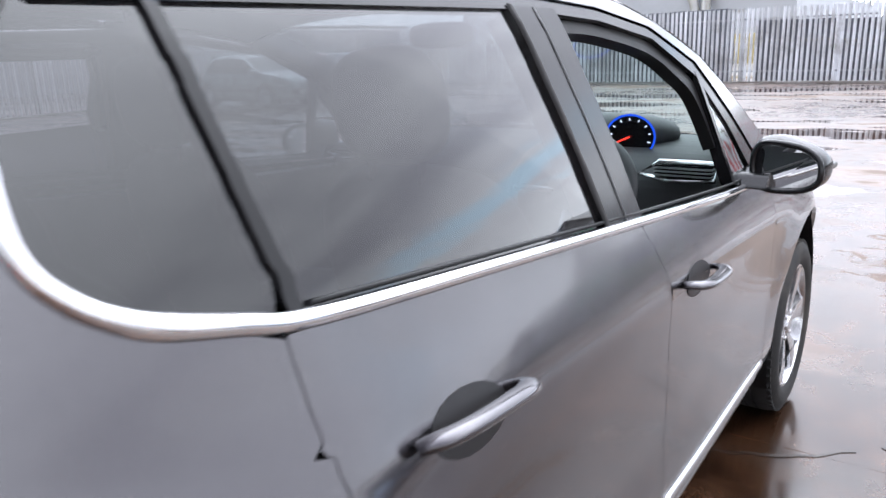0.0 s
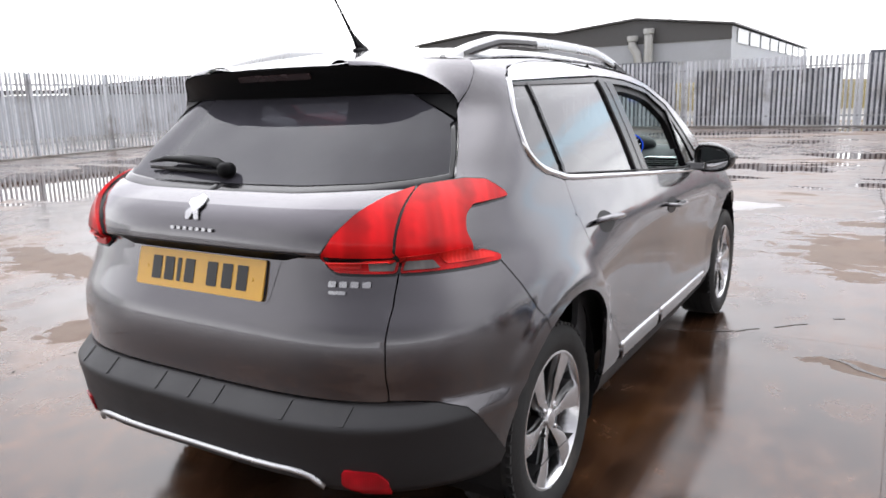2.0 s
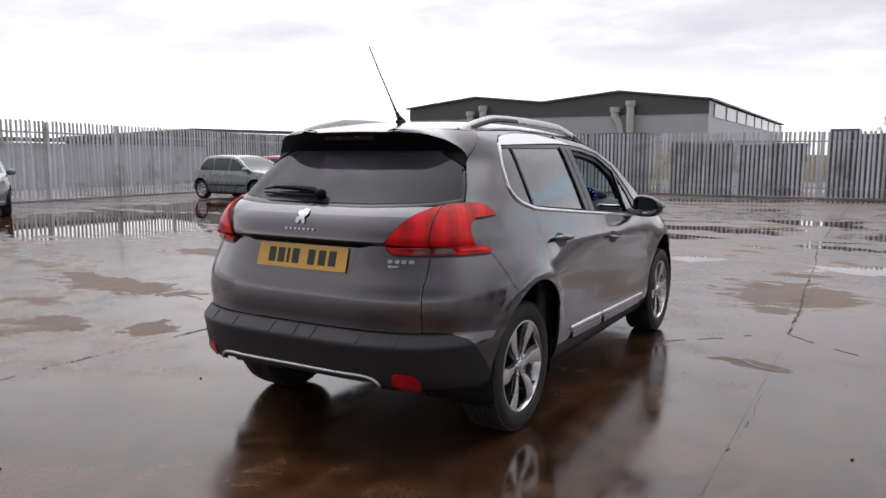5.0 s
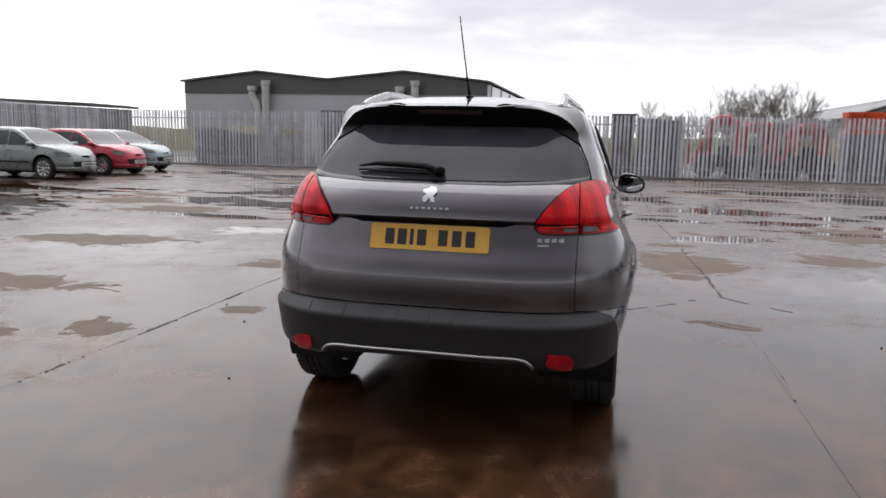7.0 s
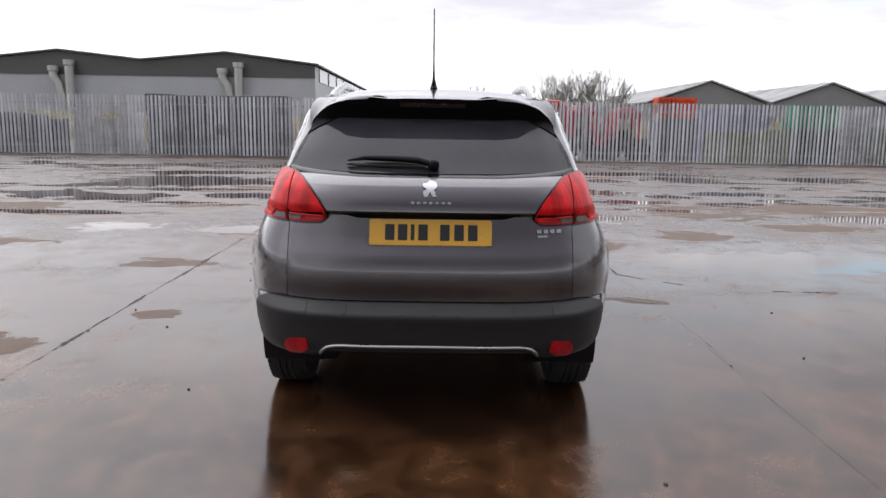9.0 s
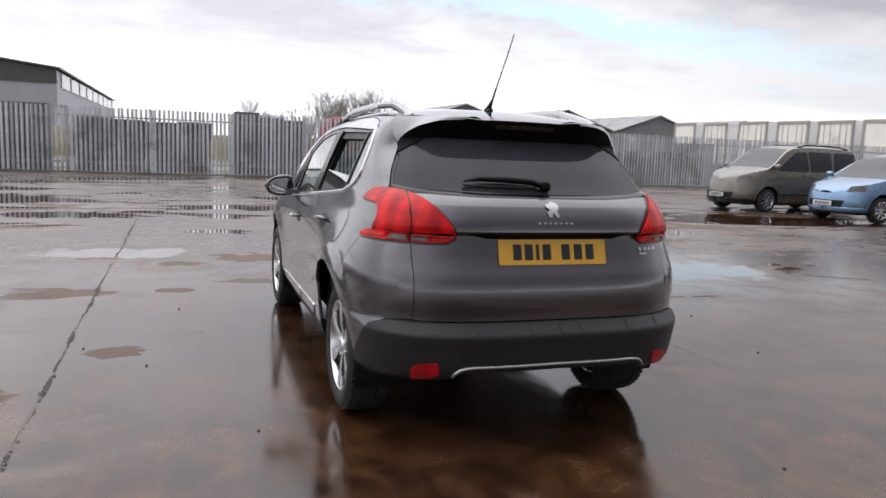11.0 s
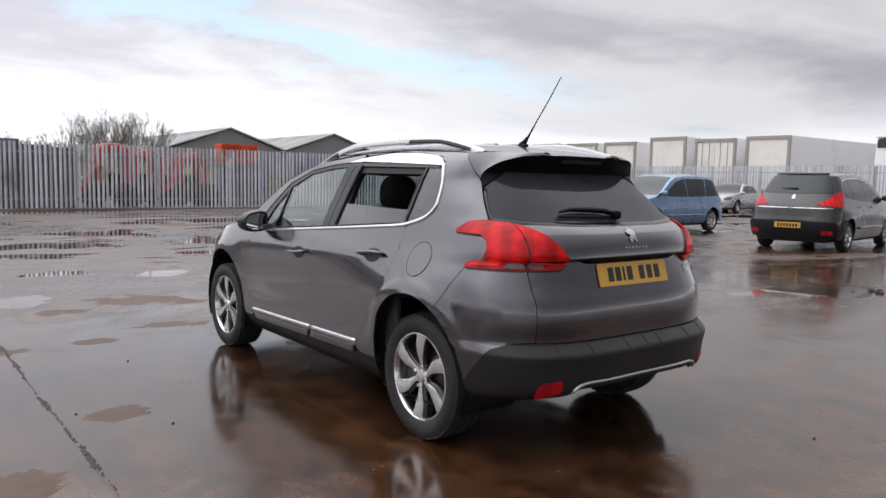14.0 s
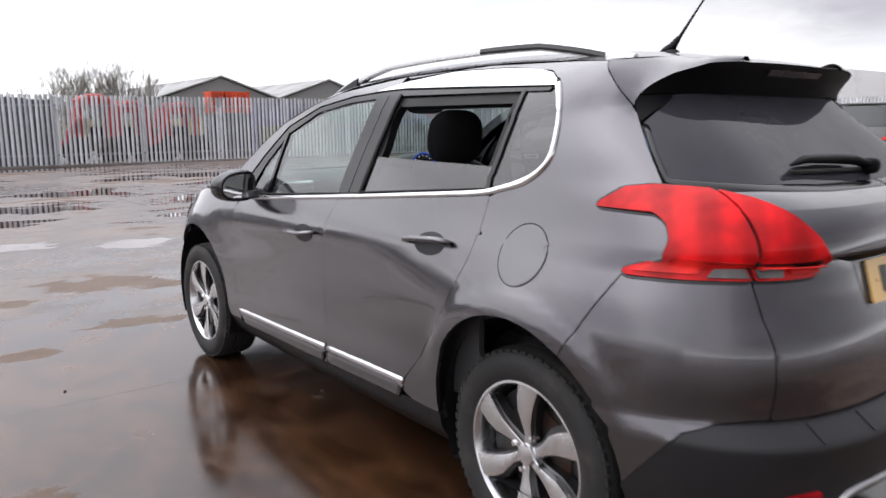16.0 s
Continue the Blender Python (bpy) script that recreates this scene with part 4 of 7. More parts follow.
spoil = spoiler_edge(1.346, 1.355, 1.365, 1.38, 1.395, 1.408) + BK((0.435, 1.420), (0.39, 1.427))
spoiler = part("spoiler", car_panel(B, BK((-0.40, 1.350), (-0.3, 1.347), (0.0, 1.346), (0.3, 1.347), (0.40, 1.350)) + spoil + BK((0.3, 1.432), (0.0, 1.435), (-0.3, 1.432)) + other(spoil), off=0.004, thick=0.03, step=0.03, r=0.008), SPOILER_BLACK, car, "black underside of the roof spoiler")
part("brake_light", car_panel(B, BK((-0.15, 1.404), (0.15, 1.404), (0.15, 1.420), (-0.15, 1.420)), off=0.007, thick=0.006, r=0.006, step=0.03), SMOKED, spoiler, "smoked high brake light, not lit")
for flip in (False, True):
    fin = BK((0.455, 1.349), (0.474, 1.336)) + SV(G(1.274, -0.002), G(1.312, -0.002)) + spoiler_edge(1.345)
    part("spoiler_fin", car_panel(B, fin, off=0.002, flip=flip, r=0.002, step=0.025), SPOILER_BLACK, spoiler)
    # the roof runs out over the corner of the spoiler and slopes down to its black edge
    sgn = -1 if flip else 1
    low = on_skin(B, flowing(BK((0.30, 1.432), (0.39, 1.4275), (0.435, 1.4205)) + spoiler_edge(1.408, 1.395, 1.38, 1.365, 1.355, 1.345) + SV(G(1.318, -0.003))), 0.007)
    n = len(low) - 1
    bm = bmesh.new()
    rows = []
    for k, p in enumerate(low):
        f = k / n
        q = Vector(B.top(0.52 + 0.475 * f, 0.482 + 0.215 * f))
        p = Vector(p)
        lift = Vector((0.25, -0.25, 0.94))
        row = []
        for t in (0, 0.15, 0.3, 0.45, 0.6, 0.75, 0.9, 1.0):
            v = p.lerp(q, t) + lift * (0.016 * 4 * t * (1 - t) * (1 - 0.6 * f) + 0.001)
            v = v.lerp(Vector(on_skin(B, SV(G(1.318 + 0.127 * t, -0.002)), 0.003)[0]), ease((f - 0.5) / 0.5))
            row.append(bm.verts.new((sgn * v.x, v.y, v.z)))
        rows.append(row)
    for a, c in zip(rows, rows[1:]):
        for k in range(7):
            bm.faces.new((a[k], a[k + 1], c[k + 1], c[k]))
    bmesh.ops.recalc_face_normals(bm, faces=bm.faces[:])
    if sum(f.normal.z for f in bm.faces) < 0:
        bmesh.ops.reverse_faces(bm, faces=bm.faces[:])
    part("spoiler_corner", bm, PAINT, spoiler, "painted sloping corner of the spoiler", smooth=True)
    lamp = BK((0.606, 1.108)) + SV((0.45, 1.117), (0.515, 1.109), (0.572, 1.072), (0.578, 1.058), (0.50, 1.055), (0.42, 1.052), (0.385, 1.03), (0.366, 0.99), (0.372, 0.958), (0.40, 0.941), (0.462, 0.917), (0.455, 0.903), (0.36, 0.902)) + BK((0.6165, 0.902))
    light = part("tail_light", car_panel(B, lamp, off=0.012, thick=0.022, flip=flip, r=0.010, step=0.03, bulge=0.006, gap=0.0012), LENS_RED, car, "red ribbed tail light lens")
    part("lamp_seal", car_panel(B, lamp, off=0.005, thick=0.008, flip=flip, r=0.012, step=0.03, gap=-0.005), GLOSS_BLACK, light)
    part("reverse_light", car_panel(B, BK((0.6215, 0.907)) + SV((0.285, 0.907), (0.278, 0.930)) + BK((0.6215, 0.931)), off=0.0187, thick=0.006, flip=flip, r=0.005, step=0.03), LENS_CLEAR, light, "clear reversing light")
    part("light_guide", car_panel(B, BK((0.6215, 0.936)) + SV((0.29, 0.936), (0.30, 0.914), (0.435, 0.912), (0.425, 0.924), (0.375, 0.941), (0.355, 0.955)) + BK((0.6215, 0.955)), off=0.0187, thick=0.003, flip=flip, r=0.004, step=0.03), LENS_BRIGHT, light)
    lamp = BK((0.6125, 0.902), (0.53, 0.902), (0.47, 0.904), (0.438, 0.925), (0.446, 0.955), (0.475, 1.0), (0.515, 1.048), (0.56, 1.086), (0.602, 1.107))
    light = part("tail_light", car_panel(B, lamp, off=0.012, thick=0.022, flip=flip, r=0.012, step=0.03, bulge=0.006, gap=0.0012), LENS_RED, tailgate, "red ribbed tail light lens")
    part("lamp_seal", car_panel(B, lamp, off=0.005, thick=0.008, flip=flip, r=0.012, step=0.03, gap=-0.005), GLOSS_BLACK, light)
    part("light_guide", car_panel(B, BK((0.455, 0.913), (0.535, 0.913), (0.527, 0.936), (0.604, 0.936), (0.604, 0.953), (0.456, 0.953), (0.447, 0.930)), off=0.0187, thick=0.003, flip=flip, r=0.004, step=0.03), LENS_BRIGHT, light)
    part("reverse_light", car_panel(B, BK((0.606, 0.907), (0.552, 0.907), (0.545, 0.930), (0.606, 0.930)), off=0.0187, thick=0.006, flip=flip, r=0.005, step=0.03), LENS_CLEAR, light, "clear reversing light")

# black lower bumper with its shelf, strip and reflectors
bump_side = SV((0.415, 0.305), (0.424, 0.377), (0.350, 0.462), (0.275, 0.552)) + BK((0.70, 0.578), (0.66, 0.585), (0.63, 0.585))
bottom = BK((-0.47, 0.338), (-0.43, 0.368), (0.0, 0.374), (0.43, 0.368), (0.47, 0.338))
bumper = part("rear_bumper", car_panel(B, bottom + BK((0.62, 0.312)) + bump_side + BK((0.50, 0.581), (0.0, 0.581), (-0.50, 0.581)) + other(bump_side) + BK((-0.62, 0.312)), off=0.004, thick=0.03, extra=(0.31, 0.32, 0.335, 0.35, 0.365, 0.38, 0.395, 0.43, 0.47, 0.51, 0.520, 0.526, 0.531, 0.536, 0.545, 0.556, 0.566, 0.572, 0.577), step=0.04, r=0.006), BUMPER_AND_SHADE, car, "matt black lower rear bumper")
line = dense(BK((-0.462, 0.360), (-0.432, 0.388), (-0.38, 0.398), (0.0, 0.400), (0.38, 0.398), (0.432, 0.388), (0.462, 0.360)), 0.03)
part("bumper_strip", skin_strip(B, line, 0.013, 0.006, 0.010), STRIP, bumper, "thin bright metal strip")
for k in (-0.53, -0.36, -0.12, 0.02, 0.12, 0.36, 0.53):
    part("shelf_rib", car_panel(B, BK((k - 0.007, 0.534), (k + 0.007, 0.534), (k + 0.007, 0.570), (k - 0.007, 0.570)), off=0.0065, thick=0.004, r=0.003, gap=0.0), BUMPER_AND_SHADE, bumper)
for flip in (False, True):
    refl = BK((0.512, 0.370), (0.555, 0.343), (0.615, 0.338), (0.624, 0.382), (0.602, 0.411), (0.52, 0.418))
    part("reflector", car_panel(B, refl, off=0.010, thick=0.012, flip=flip, r=0.012, step=0.03), RED_PLATE, bumper, "red bumper reflector", )
    rear_low = SV((0.462, 0.904), (0.576, 0.692), *circle_part(*ARCH_R, 124, 182, 8), (0.424, 0.377), (0.350, 0.462), (0.275, 0.552)) + BK((0.70, 0.579), (0.66, 0.586), (0.617, 0.587), (0.6155, 0.75), (0.6155, 0.905))
    part("bumper_corner", car_panel(B, rear_low, flip=flip, extra=TAIL_Z, r=0.004, step=0.025), PAINT, car)

    # flank
    quarter_panel = BK((0.617, 0.906)) + SV((0.463, 0.906), (0.578, 0.691), *circle_part(*ARCH_R, 124, 0, 16), (1.148, 0.345), (1.30, 0.345), (1.372, 0.372), *DOOR_EDGE, (0.985, 1.058),
                       (0.940, 1.077), (0.860, 1.099), (0.800, 1.132), (0.768, 1.185), (0.776, 1.26), (0.798, 1.33), (0.828, 1.398), (0.89, 1.427), (1.09, 1.449), (1.38, 1.456), (1.62, 1.441), (1.66, 1.4495), (1.2, 1.4625), (0.8, 1.449), G(1.443), G(1.36), G(1.24), G(1.115)) + BK((0.626, 1.02))
    part("quarter_panel", car_panel(B, quarter_panel, flip=flip, r=0.006, step=0.0237), PAINT, car)
    rear_door = SV((1.905, 0.318), (1.48, 0.335), (1.386, 0.363), *DOOR_EDGE, (0.985, 1.062), (1.28, 1.036), (1.845, 0.99), (1.893, 0.885), (1.908, 0.66), (1.902, 0.42))
    door_r = part("rear_door", car_panel(B, rear_door, flip=flip, r=0.006, step=0.0243), PAINT, car)
    front_door = SV((2.80, 0.312), (1.905, 0.318), (1.902, 0.42), (1.908, 0.66), (1.893, 0.885), (1.845, 0.99), (2.45, 0.945), (2.74, 0.928), (2.80, 0.90), (2.84, 0.78), (2.845, 0.55))
    door_f = part("front_door", car_panel(B, front_door, flip=flip, r=0.010, step=0.03), PAINT, car)
    fender = SV((2.74, 0.932), (2.80, 0.905), (2.84, 0.78), (2.845, 0.55), (2.81, 0.315), (2.95, 0.315), *circle_part(*ARCH_F, 180, 30, 16), (3.72, 0.62), (3.78, 0.80), (3.6, 0.883), (3.3, 0.943), (3.0, 0.998), (2.93, 1.034), (2.80, 0.985))
    part("front_fender", car_panel(B, fender, flip=flip, r=0.006, step=0.05), PAINT, car)
    part("sill", car_panel(B, SV((2.95, 0.20), (2.95, 0.322), (2.80, 0.308), (1.905, 0.313), (1.48, 0.330), (1.37, 0.345), (1.148, 0.345), (1.148, 0.20)), off=-0.002, thick=0.03, flip=flip, step=0.06), BLACK, car, "black plastic sill")
    for door, a, c in ((door_r, 1.345, 1.885), (door_f, 1.915, 2.80)):
        strip = dense(SV(*[(a + (c - a) * k / 8, 0.399 - 0.034 * (a + (c - a) * k / 8 - 1.35) / 1.46) for k in range(9)]), 0.1)
        part("door_strip", skin_strip(B, strip, 0.026, 0.001, 0.008, flip), SATIN, door, "bright metal strip")
        lower = [(u, z - 0.042) for u, z in strip]
        part("door_guard", skin_strip(B, lower, 0.055, 0.001, 0.004, flip), PAINT, door)
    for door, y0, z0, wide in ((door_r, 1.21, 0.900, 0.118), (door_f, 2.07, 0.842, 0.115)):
        # flat dark disc: shade of the body-coloured scoop, put into colour
        shade_disc = [(y0 - 0.01 + wide * 0.66 * math.cos(a), z0 - 0.004 + 0.037 * math.sin(a) - 0.06 * 0.05 * math.cos(a)) for a in (2 * math.pi * k / 20 for k in range(20))]
        part("handle_recess", car_panel(B, SV(*shade_disc), off=0.0015, thick=0.002, flip=flip, r=0, gap=0, step=0.03), BUMPER_AND_SHADE, door)
        bm = bmesh.new()
        s = -1 if flip else 1
        path = []
        for k in range(13):
            t = -1 + k / 6
            u = B.side(y0 + t * wide, z0 - 0.075 * t * wide)
            p, n = Vector(B.at(u, z0)), Vector(B.normal(u, z0))
            q = p + n * (0.036 - 0.034 * abs(t) ** 5)
            path.append((s * q.x, q.y, q.z - 0.08 * t * wide))
        add_tube(bm, path, [0.012] + [0.016] * 11 + [0.012], 10, flat=0.62)
        part("door_handle", bm, PAINT, door, smooth=True)

    # window surround
    part("pillar_trim", car_panel(B, SV((1.66, 1.4495), (2.08, 1.4035), (2.25, 1.3635), (2.5, 1.2835), (2.63, 1.2135), (2.87, 1.0685), (2.93, 1.036), (2.80, 0.987), (2.62, 1.140), (2.45, 1.270), (2.2, 1.353), (1.95, 1.388), (1.66, 1.404)), flip=flip, r=0.004, step=0.05), PAINT, car)
    part("window_arch", car_panel(B, SV((0.834, 1.380), (1.23, 1.393), (1.60, 1.403), (1.80, 1.398), (1.62, 1.428), (1.38, 1.4515), (1.09, 1.4460), (0.93, 1.432), (0.865, 1.417), (0.840, 1.400)), off=0.002, thick=0.01, flip=flip, r=0.012, gap=0.001, step=0.04), SATIN, car, "bright satin metal arch over the side windows")
    part("window_frame", car_panel(B, SV((0.85, 1.380), (1.23, 1.390), (1.66, 1.402), (1.95, 1.386), (2.2, 1.351), (2.45, 1.268), (2.62, 1.138), (2.79, 0.985), (2.74, 0.95), (2.70, 0.975), (2.585, 1.105), (2.43, 1.240), (2.2, 1.329), (1.95, 1.364), (1.66, 1.379), (1.3, 1.374), (0.86, 1.368)), off=-0.004, thick=0.02, flip=flip, r=0.004, step=0.05), GLOSS_BLACK, car)
    part("pillar", car_panel(B, SV((1.870, 0.990), (1.835, 1.13), (1.771, 1.384), (1.613, 1.384), (1.654, 1.22), (1.703, 1.008)), off=-0.002, thick=0.05, flip=flip, r=0.004), GLOSS_BLACK, car, "gloss black door pillar")
    part("pillar_gap", skin_strip(B, SV(*[(1.792 - 0.098 * k / 6, 1.004 + 0.378 * k / 6) for k in range(7)]), 0.007, -0.0015, 0.0012, flip), INK, car)
    part("pillar_seal", skin_strip(B, SV(*[(1.712 - 0.094 * k / 6, 1.012 + 0.372 * k / 6) for k in range(7)]), 0.016, -0.003, 0.004, flip), RUBBER, car)
    if flip:
        part("window_channel", car_panel(B, SV((1.640, 1.376), (0.972, 1.372), (0.976, 1.338), (1.605, 1.342)), off=-0.014, thick=0.03, flip=flip, r=0.01), BLACK, door_r)
        part("window_channel", car_panel(B, SV((1.605, 1.342), (1.640, 1.376), (1.680, 1.15), (1.640, 1.15)), off=-0.014, thick=0.03, flip=flip, r=0.006), BLACK, door_r)
        part("window_channel", car_panel(B, SV((0.974, 1.34), (1.006, 1.34), (1.036, 1.146), (1.004, 1.146)), off=-0.014, thick=0.03, flip=flip, r=0.006), BLACK, door_r)
    else:
        part("window_channel", car_panel(B, SV(*flowing([(1.79, 1.372), (1.95, 1.364), (2.2, 1.329), (2.36, 1.272), (2.445, 1.215), (2.478, 1.09)]), *flowing([(2.460, 1.06), (2.41, 1.190), (2.32, 1.248), (2.18, 1.302), (1.95, 1.338), (1.80, 1.346)])), off=-0.016, thick=0.03, flip=flip, r=0.008), BLACK, door_f)
    part("window_divider", car_panel(B, SV((1.021, 1.070), (0.998, 1.21), (0.972, 1.378), (0.954, 1.378), (0.980, 1.21), (1.001, 1.072)), off=-0.003, thick=0.03, flip=flip, r=0.003), GLOSS_BLACK, car)
    part("window_divider", car_panel(B, SV((2.512, 0.96), (2.482, 1.11), (2.455, 1.245), (2.432, 1.252), (2.459, 1.11), (2.489, 0.965)), off=-0.003, thick=0.03, flip=flip, r=0.003), GLOSS_BLACK, car)
    belt = dense(SV(*flowing([(2.76, 0.940), (2.45, 0.953), (1.85, 0.998), (1.28, 1.044), (1.03, 1.066), (0.945, 1.083), (0.865, 1.106), (0.807, 1.139), (0.777, 1.187), (0.784, 1.27), (0.804, 1.334), (0.822, 1.372), (0.827, 1.382)])), 0.03)
    part("belt_strip", skin_strip(B, belt, 0.018, 0.001, 0.009, flip), CHROME, car, "chrome window line")
    part("window_sill", skin_strip(B, dense(SV((2.74, 0.958), (2.45, 0.971), (1.85, 1.014), (1.28, 1.060), (1.03, 1.080)), 0.06), 0.006, -0.005, 0.004, flip), BLACK, car)
    panes = {
        "quarter_light": (SV((2.70, 0.955), (2.505, 0.965), (2.448, 1.232), (2.585, 1.112)), GLASS_CLEAR, car, ""),
        "rear_quarter_window": (SV((0.985, 1.075), (0.945, 1.088), (0.870, 1.111), (0.814, 1.145), (0.785, 1.19), (0.791, 1.27), (0.815, 1.335), (0.845, 1.376), (0.957, 1.377), (0.982, 1.20)), GLASS_DARK, car, "dark tinted pane"),
        "front_window": (SV((2.485, 0.955), (1.865, 1.0), (1.833, 1.13), (1.774, 1.380), (1.95, 1.369), (2.2, 1.334), (2.432, 1.237), (2.45, 1.11)), GLASS_CLEAR, door_f, "side window"),
        "rear_side_window": (SV((1.70, 1.01), (1.015, 1.062), (0.994, 1.21), (0.968, 1.376), (1.3, 1.380), (1.62, 1.384), (1.656, 1.22)), GLASS_DARK, door_r, "dark tinted side window"),
    }
    if not flip:
        del panes["front_window"]
    else:
        panes["rear_side_window"] = (SV((1.70, 1.01), (1.015, 1.062), (1.004, 1.148), (1.670, 1.160)), GLASS_DARK, door_r, "dark tinted side window, wound half down")
    for name, (outline, mat, under, label) in panes.items():
        part(name, car_panel(B, outline, off=-0.010, thick=0.0, flip=flip, r=0.012, gap=0.0), mat, under, label)

    # inner walls of the cabin and the dark layer behind the panel gaps
    part("door_lining", car_panel(B, SV((0.95, 0.40), (2.85, 0.34), (2.78, 0.945), (1.85, 0.985), (1.0, 1.045)), off=-0.075, thick=0.02, flip=flip, step=0.12), TRIM_DARK, car)
    part("inner_panel", car_panel(B, SV((1.16, 0.30), (2.93, 0.30), (2.93, 0.90), (2.70, 0.93), (1.85, 0.975), (0.99, 1.045), (0.88, 1.08), (0.50, 1.08), (0.46, 0.80), (0.60, 0.79), *circle_part(*ARCH_R, 110, 0, 8)), off=-0.018, thick=0.0, flip=flip, step=0.08, gap=0), BLACK, car)
    part("pillar_lining", car_panel(B, SV((0.95, 1.05), (0.83, 1.10), (0.74, 1.15), (0.73, 1.20), (0.80, 1.40), (0.62, 1.40), (0.50, 1.16), (0.47, 1.09)), off=-0.04, thick=0.02, flip=flip, step=0.1), TRIM_DARK, car)

    # door mirror
    s = -1 if flip else 1
    bm = bmesh.new()
    add_pillow(bm, (s * 0.868, 2.640, 1.005), (0.185, 0.17, 0.145), 2.9, pose(0, 0, 0, 0, s * 6, s * -14), 28, 16)
    for v in bm.verts:
        if v.co.y < 2.585:
            v.co.y = 2.585 + (v.co.y - 2.585) * 0.1
        t = min(max((abs(v.co.x) - 0.78) / 0.18, 0.0), 1.0)
        v.co.z = 1.0 + (v.co.z - 1.0) * (1.06 - 0.36 * t * t) - 0.010 * t
    mirror = part("door_mirror", bm, GLOSS_BLACK, car, "gloss black door mirror", smooth=True)
    bm = bmesh.new()
    ring = [(s * (0.868 + 0.084 * math.copysign(abs(math.cos(a)) ** 0.7, math.cos(a))), 2.574 - 0.012 * math.cos(a), 1.001 + 0.060 * (1 - 0.20 * math.cos(a)) * math.copysign(abs(math.sin(a)) ** 0.75, math.sin(a)) - 0.006 * math.cos(a)) for a in (2 * math.pi * k / 28 for k in range(28))]
    add_tube(bm, ring, 0.008, 8, closed=True)
    part("mirror_frame", bm, GLOSS_BLACK, mirror, smooth=True)
    bm = bmesh.new()
    vs = [bm.verts.new((p[0], p[1] + 0.002, p[2])) for p in ring]
    bm.faces.new(vs if flip else vs[::-1])
    part("mirror_glass", bm, MIRROR, mirror)
    bm = bmesh.new()
    add_prism(bm, rounded([(2.54, 0.945), (2.70, 0.945), (2.68, 0.985), (2.57, 0.985)], 0.012), min(s * 0.735, s * 0.83), max(s * 0.735, s * 0.83))
    part("mirror_foot", bm, GLOSS_BLACK, mirror)
    bm = bmesh.new()
    add_pillow(bm, (s * 0.945, 2.655, 1.0), (0.035, 0.11, 0.022), 3.0, pose(0, 0, 0, 0, 0, s * -14), 14, 8)
    part("side_repeater", bm, LENS_CLEAR, mirror, smooth=True)

    # roof rail
    bm = bmesh.new()
    ends = []

    def rail_row(t, shape):
        y = 0.66 + t * 1.56
        x, _, z = B.top(0.885, y)
        lift = 0.052 * min(1.0, 4.2 * min(t, 1 - t) + 0.02) ** 0.8
        return [(s * (x + d), y, z + max(lift + h, -0.012)) for d, h in shape]
    for k in range(31):
        ends.append([bm.verts.new(p) for p in rail_row(k / 30, ((-0.014, -0.030), (-0.016, -0.008), (-0.010, 0.004), (0.004, 0.005), (0.013, -0.004), (0.018, -0.022), (0.016, -0.034)))])
    for p, q in zip(ends, ends[1:]):
        for a in range(7):
            bm.faces.new((p[a], p[(a + 1) % 7], q[(a + 1) % 7], q[a]))
    bm.faces.new(ends[0])
    bm.faces.new(ends[-1][::-1])
    bmesh.ops.recalc_face_normals(bm, faces=bm.faces[:])
    roof_rail = part("roof_rail", bm, RAIL, car, "satin silver roof rail", smooth=True)
    roof_rail.data.set_sharp_from_angle(angle=radians(40))
    bm = bmesh.new()
    rows = [[bm.verts.new(p) for p in rail_row(0.06 + 0.36 * k / 12, ((0.0155, -0.010), (0.0192, -0.022), (0.0180, -0.030)))] for k in range(13)]
    for p, q in zip(rows, rows[1:]):
        for a in range(2):
            bm.faces.new((p[a], p[a + 1], q[a + 1], q[a]))
    bmesh.ops.recalc_face_normals(bm, faces=bm.faces[:])
    bmesh.ops.solidify(bm, geom=bm.faces[:], thickness=0.001)
    part("rail_inlay", bm, GLOSS_BLACK, roof_rail, "black inlay in the side of the rail")
    for lo, hi in ((2.03, 2.205),):
        bm = bmesh.new()
        rows = []
        for k in range(7):
            y = lo + (hi - lo) * k / 6
            t = (y - 0.66) / 1.56
            x, _, z = B.top(0.885, y)
            lift = 0.052 * min(1.0, 4.2 * min(t, 1 - t) + 0.02) ** 0.8
            rows.append([bm.verts.new((s * (x + d), y, z + h)) for d, h in ((-0.020, -0.012), (-0.019, lift), (0.019, lift - 0.010), (0.026, -0.012))])
        for p, q in zip(rows, rows[1:]):
            for j in range(4):
                bm.faces.new((p[j], p[(j + 1) % 4], q[(j + 1) % 4], q[j]))
        bm.faces.new(rows[0])
        bm.faces.new(rows[-1][::-1])
        bmesh.ops.recalc_face_normals(bm, faces=bm.faces[:])
        part("rail_foot", bm, BLACK, roof_rail)

# fuel flap on one flank only
bm = skin_strip(B, SV(*[(0.783 + 0.088 * math.cos(a), 0.914 + 0.084 * math.sin(a)) for a in (2 * math.pi * k / 40 for k in range(41))]), 0.004, 0.0006, 0.0006, True)
part("fuel_flap_gap", bm, INK, car)
bm = car_panel(B, SV(*[(0.783 + 0.085 * math.cos(a), 0.914 + 0.081 * math.sin(a)) for a in (2 * math.pi * k / 30 for k in range(30))]), off=0.0016, thick=0.003, r=0, gap=0, flip=True, step=0.03)
part("fuel_flap", bm, PAINT, car)

